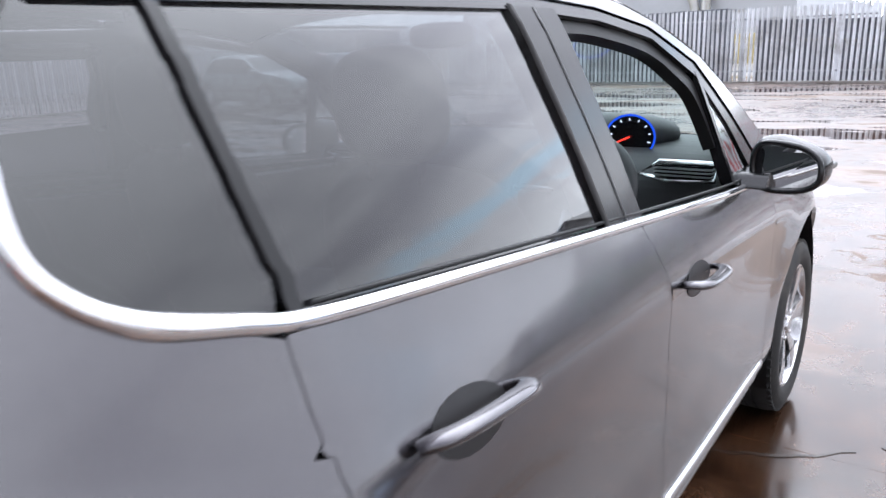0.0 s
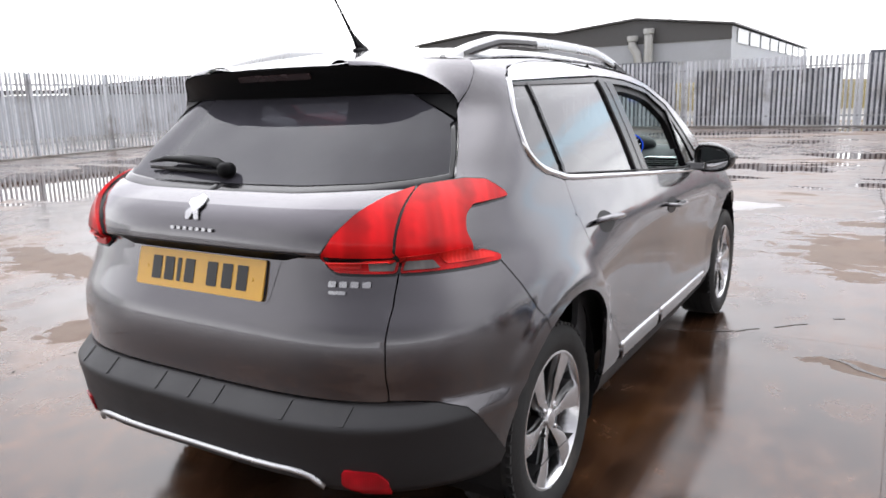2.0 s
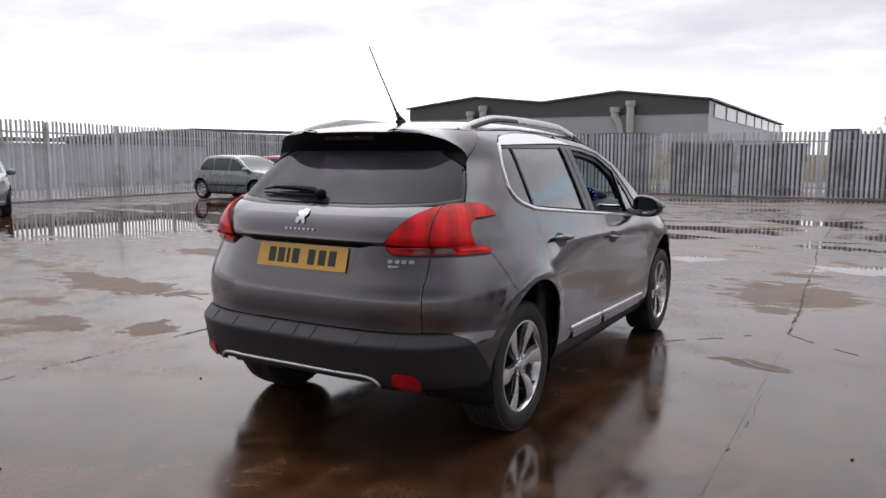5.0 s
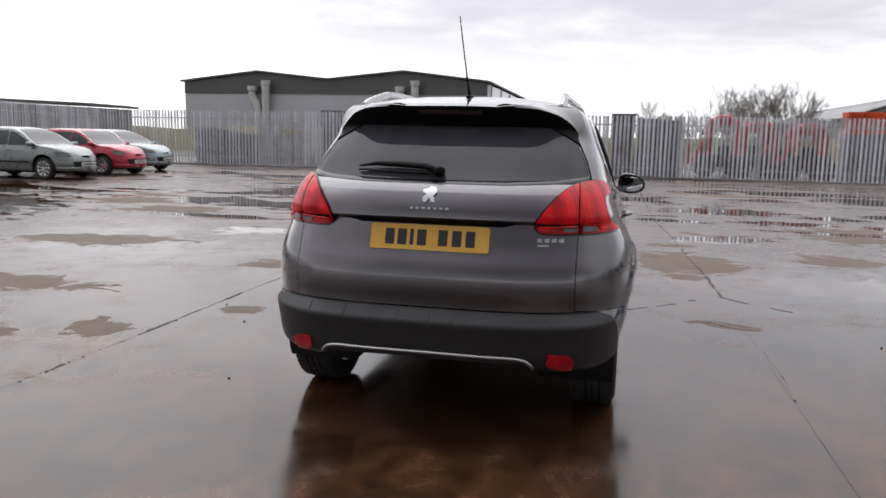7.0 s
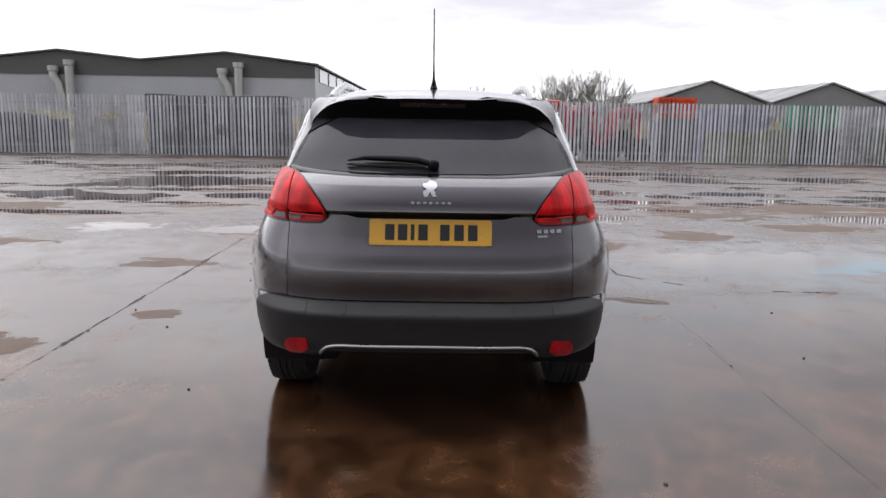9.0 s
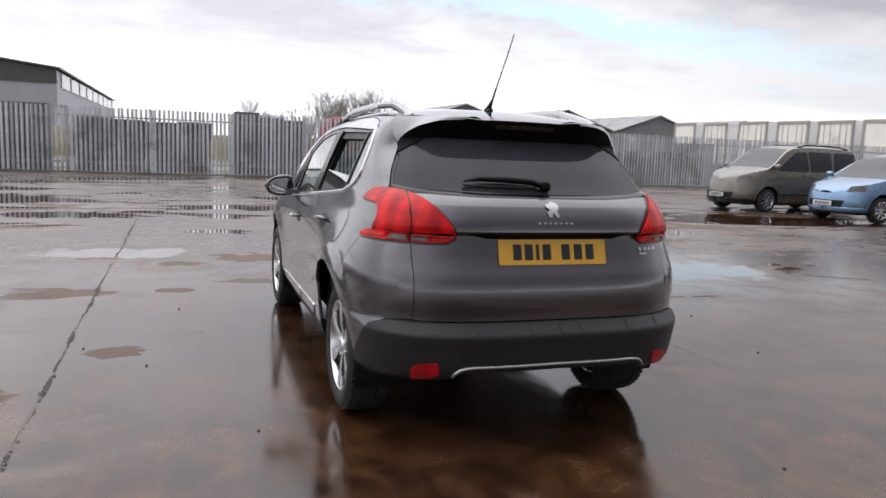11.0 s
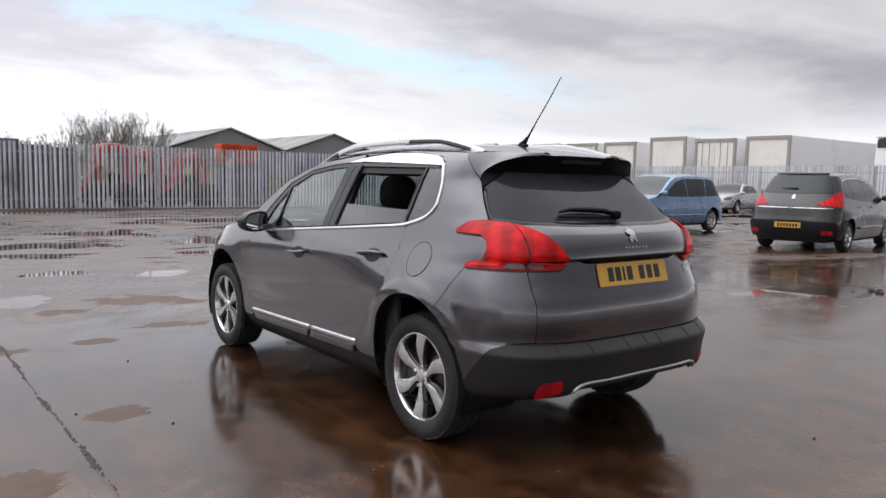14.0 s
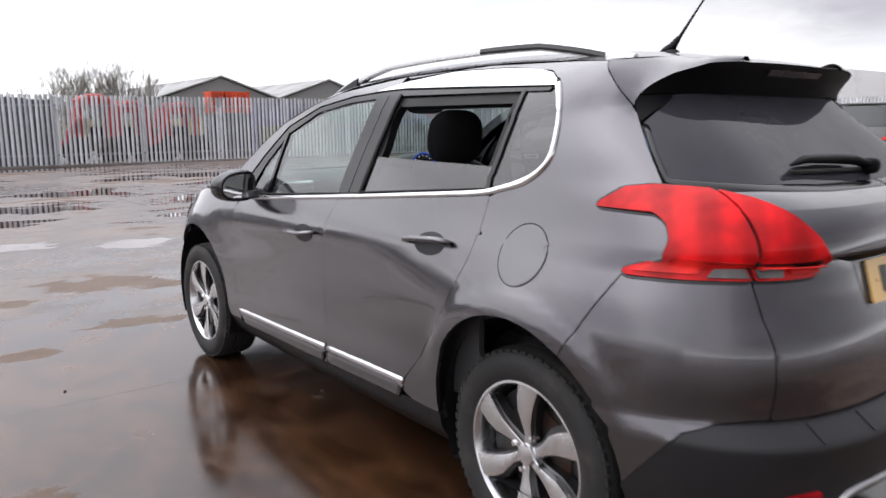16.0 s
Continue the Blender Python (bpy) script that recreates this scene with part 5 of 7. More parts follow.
# roof, screen, bonnet and nose
roof = part("roof", car_panel(B, [(-0.53, 0.478), (0.53, 0.478), (0.76, 0.582), (0.995, 0.69), (0.995, 2.07), (-0.995, 2.07), (-0.995, 0.69), (-0.76, 0.582)], place=B.top, r=0, gap=0, thick=0.02, step=0.05, extra=(0.485, 0.495, 0.51, 0.53)), PAINT, car)
part("roof_lining", car_panel(B, [(-0.97, 0.62), (0.97, 0.62), (0.97, 2.12), (-0.97, 2.12)], place=B.top, r=0, gap=0, thick=0.0, off=-0.055, step=0.1), LINING, car)
part("windscreen", car_panel(B, [(-0.93, 2.08), (0.93, 2.08), (0.93, 2.99), (-0.93, 2.99)], place=B.top, r=0.05, gap=0, thick=0.0, step=0.08), GLASS_CLEAR, car, "clear windscreen")
for s in (-1, 1):
    part("screen_pillar", car_panel(B, [(s * 0.92, 2.06), (s * 1.0, 2.06), (s * 1.0, 2.97), (s * 0.92, 2.97)], place=B.top, r=0, gap=0, thick=0.05, step=0.06), PAINT, car)
part("bonnet", car_panel(B, [(-0.99, 2.99), (0.99, 2.99), (0.99, 3.92), (-0.99, 3.92)], place=B.top, r=0.02, thick=0.02, step=0.07), PAINT, car)
nose = SV((3.70, 0.25), (3.70, 0.52), (3.76, 0.66)) + [(B.fore(0.55, 0.74), 0.74)]
total = 2 * (B.lr + B.ls + B.lf)
half_nose = [(B.side(3.69, 0.22), 0.22), (B.side(3.69, 0.55), 0.55), (B.side(3.76, 0.64), 0.64), (B.side(3.80, 0.79), 0.79), (B.lr + B.ls + B.lf - 0.002, 0.80), (B.lr + B.ls + B.lf - 0.002, 0.22)]
for flip in (False, True):
    part("front_bumper", car_panel(B, half_nose, flip=flip, r=0.0, gap=0.0, step=0.08), PAINT, car)
    part("headlight", car_panel(B, SV((3.56, 0.845), (3.68, 0.735), (3.9, 0.70), (4.0, 0.73), (3.92, 0.80), (3.75, 0.845)), off=0.004, flip=flip, r=0.02, step=0.05), LENS_CLEAR, car, "clear headlight")

# aerial on the roof
bm = bmesh.new()
add_pillow(bm, (0, 0.905, 1.508), (0.036, 0.085, 0.022), 2.4, None, 16, 8)
add_tube(bm, [(0, 0.915, 1.508), (0, 0.890, 1.530), (0, 0.866, 1.556)], [0.020, 0.012, 0.006], 12)
aerial = part("aerial", bm, BLACK, car, "black whip aerial on a raked foot", smooth=True)
bm = bmesh.new()
add_tube(bm, [(0, 0.885, 1.52), (0, 0.862, 1.555), (0, 0.80, 1.636), (0, 0.70, 1.76), (0, 0.625, 1.862)], [0.009, 0.006, 0.0035, 0.003, 0.0025], 8)
part("whip", bm, BLACK, aerial, smooth=True)

# wiper, plate and badges on the tailgate
bm = bmesh.new()
arm = on_skin(B, [(B.back(x, z), z) for x, z in ((0.012, 1.130), (-0.06, 1.150), (-0.17, 1.156), (-0.29, 1.158), (-0.365, 1.146))], 0.022)
add_tube(bm, arm, [0.019, 0.023, 0.022, 0.017, 0.006], 12, flat=0.6)
wiper = part("rear_wiper", bm, SPOILER_BLACK, tailgate, "black rear wiper", smooth=True)
bm = bmesh.new()
add_tube(bm, on_skin(B, [(B.back(x, z), z) for x, z in ((-0.03, 1.134), (-0.19, 1.137), (-0.37, 1.140))], 0.008), [0.006, 0.007, 0.005], 6)
part("wiper_blade", bm, RUBBER, wiper)
bm = bmesh.new()
add_pillow(bm, on_skin(B, BK((0.008, 1.132)), 0.02)[0], (0.05, 0.05, 0.045), 2.6)
part("wiper_pivot", bm, SPOILER_BLACK, wiper, smooth=True)

recess = part("plate_recess", car_panel(B, BK((-0.30, 0.92), (-0.27, 0.808), (0.27, 0.808), (0.30, 0.92), (0.31, 0.938), (-0.31, 0.938)), off=0.0015, thick=0.003, r=0.015, step=0.04), PAINT, tailgate)
# shade under the tailgate lip, painted as a black panel
part("grip_recess", car_panel(B, BK((-0.31, 0.926), (0.31, 0.926), (0.39, 0.946), (0.37, 0.957), (-0.37, 0.957), (-0.39, 0.946)), off=0.0025, thick=0.003, r=0.012, step=0.03), SPOILER_BLACK, tailgate, "black panel for the shade in the grip recess")
tilt = math.degrees(math.atan2(B.at(0, 0.925)[1] - B.at(0, 0.822)[1], 0.103))
plate_at = pose(0, (B.at(0, 0.925)[1] + B.at(0, 0.822)[1]) / 2 - 0.006, 0.8725, -tilt, 0, 0)
bm = bmesh.new()
add_prism(bm, rounded([(-0.258, -0.055), (0.258, -0.055), (0.258, 0.055), (-0.258, 0.055)], 0.008), -0.002, 0.002, "y")
plate = part("number_plate", bm, PLATE_YELLOW, tailgate, "yellow number plate with plain dark bars")
plate.matrix_basis = plate_at
bm = bmesh.new()
add_prism(bm, rounded([(-0.256, -0.053), (0.256, -0.053), (0.256, 0.053), (-0.256, 0.053)], 0.008), 0.0022, 0.032, "y")
part("plate_seat", bm, PAINT, plate)
for k, x in enumerate((-0.172, -0.118, -0.076, -0.032, 0.060, 0.120, 0.178)):
    bm = bmesh.new()
    w = 0.008 if k == 2 else 0.020
    add_prism(bm, rounded([(x - w, -0.034), (x + w, -0.034), (x + w, 0.034), (x - w, 0.034)], 0.004), -0.0036, -0.0022, "y")
    part("plate_bar", bm, INK, plate)
for x in (-0.215, 0.215):
    bm = bmesh.new()
    add_lathe(bm, [(0.0, 0.002), (0.005, 0.0015), (0.006, 0.0)], 10, Matrix.Translation((x, -0.002, 0)) @ pose(0, 0, 0, 0, 0, -90))
    part("plate_screw", bm, PLATE_YELLOW, plate)


def badge(name, outline, mat=BADGE, off=0.002, thick=0.004, label=""):
    return part(name, car_panel(B, BK(*outline), off=off + thick, thick=thick, r=0.004, gap=0, step=0.02), mat, tailgate, label)


# a plain upright bright shape with three stubs stands for the maker's mark
badge("badge", [(-0.030, 1.022), (-0.014, 1.022), (-0.006, 1.040), (0.008, 1.022), (0.024, 1.022), (0.012, 1.048), (0.026, 1.062), (0.020, 1.078), (-0.006, 1.084), (-0.018, 1.074), (-0.036, 1.072), (-0.034, 1.060), (-0.018, 1.054), (-0.034, 1.042)], label="plain bright metal emblem")
for k in range(7):
    x = -0.084 + k * 0.0255
    badge("badge_bar", [(x, 0.993), (x + 0.015, 0.993), (x + 0.015, 1.002), (x, 1.002)])
for k in range(4):
    x = 0.452 + k * 0.029
    badge("badge_bar", [(x, 0.870), (x + 0.020, 0.870), (x + 0.020, 0.885), (x, 0.885)])
badge("badge_plate", [(0.455, 0.852), (0.500, 0.852), (0.500, 0.861), (0.455, 0.861)])

# underside, wheel housings, wheels
part("underbody", box((-0.60, 0.52, 0.22), (0.60, 3.95, 0.31), 0.03), BLACK, car)
part("boot_floor", box((-0.62, 0.22, 0.34), (0.62, 1.15, 0.60), 0.03), TRIM_DARK, car)
for y, arch in ((0.78, ARCH_R), (3.318, ARCH_F)):
    for s in (-1, 1):
        bm = bmesh.new()
        add_lathe(bm, [(0.372, s * 0.45), (0.372, s * 0.79)], 40, Matrix.Translation((0, y, 0.36)))
        add_lathe(bm, [(0.0, s * 0.46), (0.372, s * 0.46)], 40, Matrix.Translation((0, y, 0.36)))
        for v in bm.verts:
            v.co.z = max(v.co.z, 0.20)
        part("wheel_housing", bm, BLACK, car)
WHEEL = build_wheel()
for y in (0.78, 3.318):
    fit_wheel(WHEEL, car, pose(0.700, y, 0.319))
    fit_wheel(WHEEL, car, pose(-0.700, y, 0.319, 25, 0, 180))
bm = bmesh.new()
add_tube(bm, [(-0.33, 0.34, 0.33), (-0.33, 0.45, 0.33), (-0.30, 0.9, 0.30)], 0.024, 12)
part("exhaust_pipe", bm, STEEL_DARK, car, smooth=True)
bm = bmesh.new()
add_lathe(bm, [(0.0, -0.38), (0.10, -0.38), (0.105, -0.34), (0.105, 0.34), (0.09, 0.38), (0.0, 0.38)], 24, Matrix.Translation((0.08, 0.46, 0.36)))
part("silencer", bm, BLACK, car, smooth=True)

# cabin
part("cabin_floor", box((-0.68, 0.9, 0.30), (0.68, 2.95, 0.36), 0.01), TRIM_DARK, car)


def seat(x, y, wide, high, name="front_seat"):
    bm = bmesh.new()
    add_pillow(bm, (x, y + 0.02, 0.55), (wide, 0.52, 0.20), 3.5)
    base = part(name, bm, FABRIC, car, "dark fabric seat", smooth=True)
    bm = bmesh.new()
    add_pillow(bm, (x, y - 0.27, 0.80), (wide, 0.17, 0.62), 3.6, pose(0, 0, 0, 16, 0, 0))
    part("backrest", bm, FABRIC, base, smooth=True)
    for dx in ((0,) if wide < 0.7 else (-0.38, 0.38)):
        bm = bmesh.new()
        add_pillow(bm, (x + dx, y - 0.40, high), (0.25, 0.11, 0.22), 2.7, pose(0, 0, 0, 8, 0, 0))
        part("headrest", bm, FABRIC, base, smooth=True)
        for e in (-0.06, 0.06):
            bm = bmesh.new()
            add_tube(bm, [(x + dx + e, y - 0.385, high - 0.2), (x + dx + e, y - 0.395, high - 0.02)], 0.007, 6)
            part("headrest_post", bm, CHROME, base)
    return base


seat(0.36, 2.02, 0.50, 1.22)
seat(-0.36, 2.02, 0.50, 1.22)
seat(0.0, 1.28, 1.22, 1.10, "rear_bench")
bm = bmesh.new()
prof = [(2.56, 0.60), (2.55, 0.78), (2.57, 0.95), (2.62, 1.01), (2.70, 1.04), (2.82, 1.05), (2.97, 1.03), (2.97, 0.60)]
add_prism(bm, rounded(prof, 0.05), -0.70, 0.70)
dash = part("dashboard", bm, TRIM_DARK, car, "dark dashboard with bright vents")
bm = bmesh.new()
add_pillow(bm, (0.325, 2.745, 1.055), (0.43, 0.16, 0.125), 2.4)
part("dial_hood", bm, TRIM_DARK, dash, smooth=True)
BLUE_GLOW = shader("blue dial light", lambda net: net.put("ShaderNodeEmission", Color=(0.03, 0.12, 1.0, 1), Strength=0.3).outputs[0])
RED_GLOW = shader("red dial light", lambda net: net.put("ShaderNodeEmission", Color=(1.0, 0.05, 0.03, 1), Strength=0.7).outputs[0])
WHITE_GLOW = shader("white dial light", lambda net: net.put("ShaderNodeEmission", Color=(0.8, 0.85, 1.0, 1), Strength=0.5).outputs[0])
for x in (0.245, 0.42):
    def dial(r, t):
        return (x + r * math.cos(t), 2.655, 1.055 + r * 0.85 * max(math.sin(t), -0.55))
    bm = bmesh.new()
    add_tube(bm, [dial(0.075, 2 * math.pi * k / 32) for k in range(32)], 0.003, 6, closed=True)
    part("dial_ring", bm, BLUE_GLOW, dash, "blue lit dial ring")
    bm = bmesh.new()
    vs = [bm.verts.new(Vector(dial(0.074, 2 * math.pi * k / 32)) + Vector((0, 0.004, 0))) for k in range(32)]
    bm.faces.new(vs)
    part("dial", bm, GLOSS_BLACK, dash)
    for k in range(9):
        a = radians(200 - k * 27)
        bm = bmesh.new()
        p, q = Vector(dial(0.056, a)), Vector(dial(0.064, a))
        add_tube(bm, [p, q], 0.0016, 4)
        part("dial_mark", bm, WHITE_GLOW, dash)
    bm = bmesh.new()
    add_tube(bm, [(x, 2.649, 1.055), (x - 0.045, 2.649, 1.035)], 0.0022, 5)
    part("needle", bm, RED_GLOW, dash)
for x in (0.60, -0.60):
    bm = bmesh.new()
    add_tube(bm, [(x - 0.11, 2.55, 0.968), (x - 0.05, 2.55, 1.003), (x + 0.105, 2.56, 1.003), (x + 0.10, 2.55, 0.958), (x - 0.03, 2.545, 0.953)], 0.008, 8, closed=True)
    vent = part("air_vent", bm, SATIN, dash, "bright framed air vent", smooth=True)
    for k in range(4):
        part("vent_slat", box((x - 0.06, 2.535, 0.962 + k * 0.010), (x + 0.095, 2.57, 0.966 + k * 0.010)), GLOSS_BLACK, vent)
bm = bmesh.new()
wheel_at = pose(0.36, 2.38, 0.93, 64, 0, 0)
add_tube(bm, [wheel_at @ Vector((0.178 * math.cos(a), 0.165 * math.sin(a), 0)) for a in (2 * math.pi * k / 36 for k in range(36))], 0.016, 10, closed=True)
steering = part("steering_wheel", bm, TRIM_DARK, car, "black steering wheel", smooth=True)
bm = bmesh.new()
add_pillow(bm, (0.36, 2.40, 0.925), (0.16, 0.05, 0.12), 2.8, pose(0, 0, 0, -26, 0, 0))
part("wheel_boss", bm, TRIM_DARK, steering, smooth=True)
for a in (0, 180, 270):
    bm = bmesh.new()
    add_tube(bm, [wheel_at @ Vector((0.05 * math.cos(radians(a)), 0.05 * math.sin(radians(a)), -0.01)), wheel_at @ Vector((0.172 * math.cos(radians(a)), 0.16 * math.sin(radians(a)), 0))], 0.014, 8)
    part("wheel_spoke", bm, SATIN, steering)
bm = bmesh.new()
add_pillow(bm, (0.0, 2.30, 1.36), (0.22, 0.03, 0.07), 3.2)
part("inside_mirror", bm, TRIM_DARK, car, smooth=True)

# ---- the parked cars ----
CAR_GLASS = surface("dark car glass", (0.014, 0.018, 0.019), 0.03, vary=0.15, scale=2, spec=0.55)
PARKED_WHEEL = build_wheel(0.30, 0.205, 9, SATIN, 0.19)

STYLES = {
    # tail (z, y), edge (y, z), crown (y, z), pane outlines (y, z) as shares of length and height
    "hatch": dict(tail=[(.12, .03), (.3, .0), (.5, .006), (.62, .02), (.68, .05), (.96, .135), (1.0, .15)],
                  edge=[(.12, .93), (.3, .955), (.5, .94), (.58, .88), (.70, .70), (.76, .635), (.85, .60), (.95, .50), (1.0, .40)],
                  crown=[(.12, .95), (.3, .995), (.48, .985), (.56, .93), (.73, .68), (.78, .66), (.88, .62), (.96, .52), (1.0, .42)],
                  panes=[[(.16, .66), (.13, .72), (.19, .88), (.27, .90), (.30, .66)], [(.315, .66), (.29, .90), (.48, .90), (.48, .65)], [(.495, .65), (.495, .90), (.56, .85), (.70, .655)]], screen=(.545, .745), back=(.68, .92)),
    "mpv": dict(tail=[(.1, .03), (.3, .0), (.5, .008), (.6, .02), (.9, .075), (1.0, .10)],
                edge=[(.09, .93), (.3, .955), (.5, .94), (.60, .87), (.74, .66), (.80, .60), (.9, .53), (.97, .44), (1.0, .38)],
                crown=[(.09, .955), (.3, .995), (.5, .985), (.58, .93), (.76, .645), (.81, .62), (.9, .56), (.97, .47), (1.0, .40)],
                panes=[[(.10, .63), (.09, .70), (.13, .87), (.22, .90), (.25, .62)], [(.265, .62), (.24, .90), (.45, .90), (.45, .61)], [(.465, .61), (.465, .90), (.56, .84), (.72, .62)]], screen=(.565, .775), back=(.63, .90)),
    "van": dict(tail=[(.1, .02), (.3, .0), (.5, .004), (.9, .02), (1.0, .03)],
                edge=[(.03, .93), (.3, .95), (.55, .945), (.62, .90), (.75, .69), (.80, .62), (.9, .56), (.97, .47), (1.0, .40)],
                crown=[(.03, .965), (.3, .995), (.55, .985), (.62, .93), (.77, .67), (.81, .645), (.9, .59), (.97, .50), (1.0, .42)],
                panes=[[(.07, .63), (.07, .88), (.25, .89), (.27, .62)], [(.29, .62), (.28, .89), (.46, .89), (.46, .61)], [(.48, .61), (.48, .89), (.57, .87), (.70, .65), (.72, .615)]], screen=(.61, .785), back=(.60, .88)),
    "crossover": dict(tail=[(.1, .045), (.22, .01), (.36, .0), (.42, .012), (.54, .015), (.60, .03), (.74, .075), (.95, .135), (1.0, .15)],
                      edge=[(.12, .93), (.3, .955), (.5, .94), (.60, .87), (.74, .67), (.80, .61), (.9, .55), (.97, .46), (1.0, .40)],
                      crown=[(.12, .955), (.3, .995), (.5, .985), (.58, .93), (.76, .655), (.81, .63), (.9, .58), (.97, .49), (1.0, .42)],
                      panes=[[(.165, .70), (.20, .86), (.26, .885), (.275, .655)], [(.285, .655), (.27, .89), (.44, .895), (.44, .63)], [(.455, .63), (.455, .895), (.56, .84), (.71, .635)]], screen=(.565, .775), back=(.735, .945)),
    "saloon": dict(tail=[(.1, .02), (.3, .0), (.5, .0), (.68, .015), (1.0, .12)],
                   edge=[(.04, .68), (.14, .70), (.20, .76), (.30, .92), (.45, .95), (.56, .90), (.68, .70), (.74, .64), (.85, .60), (.95, .52), (1.0, .42)],
                   crown=[(.04, .70), (.13, .725), (.20, .80), (.30, .97), (.45, .995), (.55, .95), (.70, .68), (.75, .66), (.87, .62), (.96, .53), (1.0, .44)],
                   panes=[[(.24, .68), (.31, .86), (.40, .90), (.40, .67)], [(.415, .67), (.415, .90), (.55, .87), (.67, .66)]], screen=(.53, .72), back=None),
}


def parked(style, at, length, wide, high, base, over, colour, label, group, metal=0.5, plate=PLATE_YELLOW, rails=False, lamps="tall"):
    """A parked car with its tail at the origin of its pose and its nose along +y."""
    st = STYLES[style]
    hw = wide / 2
    half = [(.16, hw * .80), (.25, hw * .94), (.40, hw * .985), (high * .40, hw), (high * .52, hw * .985), (high * .62, hw * .93), (high * .80, hw * .83), (high * .95, hw * .70), (high, hw * .62)]
    b = Body(half, [(z * high, y * length) for z, y in st["tail"]], [(.16, length * .975), (.4, length), (.55, length * .995), (high * .52, length * .965), (high * .60, length * .94), (high, length * .93)],
             [(0, .985), (length * .3, 1), (length * .6, 1), (length, .94)], [(y * length, z * high) for y, z in st["edge"]], [(y * length, z * high) for y, z in st["crown"]],
             [(over, .55, .45, .2, .02), (over + base, .55, .45, .2, .02)], deep=((.2, .6), (high * .6, .55), (high, .3)), n=3.2, deep_f=.85, n_f=2.5)
    paint = car_paint(label.split(",")[0] + " paint", colour, metal, 0.3)
    t = empty("parked_car", at, label, "car", group)

    def sv(pts):
        return [(b.side(y, z), z) for y, z in pts]

    def rim(u):
        z = high * 0.6
        for _ in range(25):
            z = 0.5 * z + 0.5 * b.edge(b.at(u, z)[1])
        return z
    total = b.lr + b.ls + b.lf
    right = []
    low = 0.24
    for c in (over, over + base):
        right += sv([(c - 0.36, low)] + circle_part(c, 0.34, 0.345, 180, 0, 12) + [(c + 0.36, low)])
    bottom = [(0.0, low + 0.03), (b.lr * 0.5, low + 0.03)] + right + [(total - b.lf * 0.5, low), (total - 0.003, low)]
    top = [(u, rim(u)) for u in [total - 0.003 - (total - 0.003) * k / 46 for k in range(47)]]
    for flip in (False, True):
        part("body_side", car_panel(b, bottom + top, r=0, gap=0, thick=0.0, flip=flip, step=0.09), paint, t)
        for pane in st["panes"]:
            part("window_seal", car_panel(b, sv([(y * length, z * high) for y, z in pane]), off=0.0015, thick=0.002, r=0.03, gap=-0.018, flip=flip, step=0.14), GLOSS_BLACK, t)
            part("side_window", car_panel(b, sv([(y * length, z * high) for y, z in pane]), off=0.003, thick=0.004, r=0.03, flip=flip, step=0.12), CAR_GLASS, t)
        for y in ((.30, .485, .72) if style != "saloon" else (.24, .41, .70)):
            line = sv([(y * length + dy, 0.30 + (high * 0.60 - 0.30) * k / 5) for k, dy in enumerate((0, .01, .02, .02, .01, 0))])
            part("door_gap", skin_strip(b, line, 0.010, 0.0005, 0.0008, flip), INK, t)
        part("rub_strip", skin_strip(b, sv([(over + 0.42 + (base - 0.84) * k / 6, 0.47) for k in range(7)]), 0.05, 0.001, 0.012, flip), BLACK if style in ("hatch", "van") else paint, t)
        part("sill", car_panel(b, sv([(over + 0.36, 0.18), (over + base - 0.36, 0.18), (over + base - 0.36, 0.27), (over + 0.36, 0.27)]), off=0.002, thick=0.01, flip=flip, step=0.2), BLACK, t)
        for y in (.34, .52):
            bm = bmesh.new()
            s = -1 if flip else 1
            add_tube(bm, [(s * q[0], q[1], q[2]) for q in on_skin(b, sv([(y * length - 0.09, high * 0.55), (y * length, high * 0.55), (y * length + 0.09, high * 0.55)]), 0.025)], 0.014, 6)
            part("door_handle", bm, paint, t)
        s = -1 if flip else 1
        bm = bmesh.new()
        y = st["screen"][1] * length - 0.12
        add_pillow(bm, (s * (hw * 0.93 + 0.08), y - 0.04, high * 0.665), (0.20, 0.12, 0.14), 2.8, None, 14, 8)
        mirror = part("door_mirror", bm, paint, t, smooth=True)
        part("mirror_foot", box((min(s * hw * 0.85, s * (hw * 0.93 + 0.05)), y - 0.06, high * 0.635), (max(s * hw * 0.85, s * (hw * 0.93 + 0.05)), y + 0.02, high * 0.66)), BLACK, mirror)
        z0, z1 = (high * 0.50, high * 0.66) if lamps == "tall" else (high * 0.54, high * 0.64)
        tail = [(b.back(hw * 0.62, z0), z0), (b.side(over * 0.45, z0), z0), (b.side(over * 0.55, z1), z1), (b.back(hw * 0.70, z1), z1)]
        if lamps == "low":
            tail = [(b.back(hw * 0.50, high * .575), high * .575), (b.side(over * 0.55, high * .55), high * .55), (b.side(over * 0.80, high * .70), high * .70), (b.side(over * 0.60, high * .74), high * .74), (b.back(hw * 0.78, high * .70), high * .70)]
            part("reflector", car_panel(b, [(b.back(hw * 0.66, .36), .36), (b.back(hw * 0.86, .36), .36), (b.back(hw * 0.86, .44), .44), (b.back(hw * 0.66, .44), .44)], off=0.034, thick=0.01, flip=flip, r=0.02, step=0.06), RED_PLATE, t, "red bumper reflector")
            part("bright_strip", skin_strip(b, [(b.back(hw * 0.84 * k / 6, high * 0.535), high * 0.535) for k in range(7)], 0.03, 0.002, 0.012, flip), SATIN, t, "bright tailgate strip")
            part("window_line", skin_strip(b, sv([(y * length, z * high) for y, z in ((.19, .87), (.26, .905), (.35, .915), (.45, .912), (.56, .86))]), 0.02, 0.004, 0.006, flip), SATIN, t)
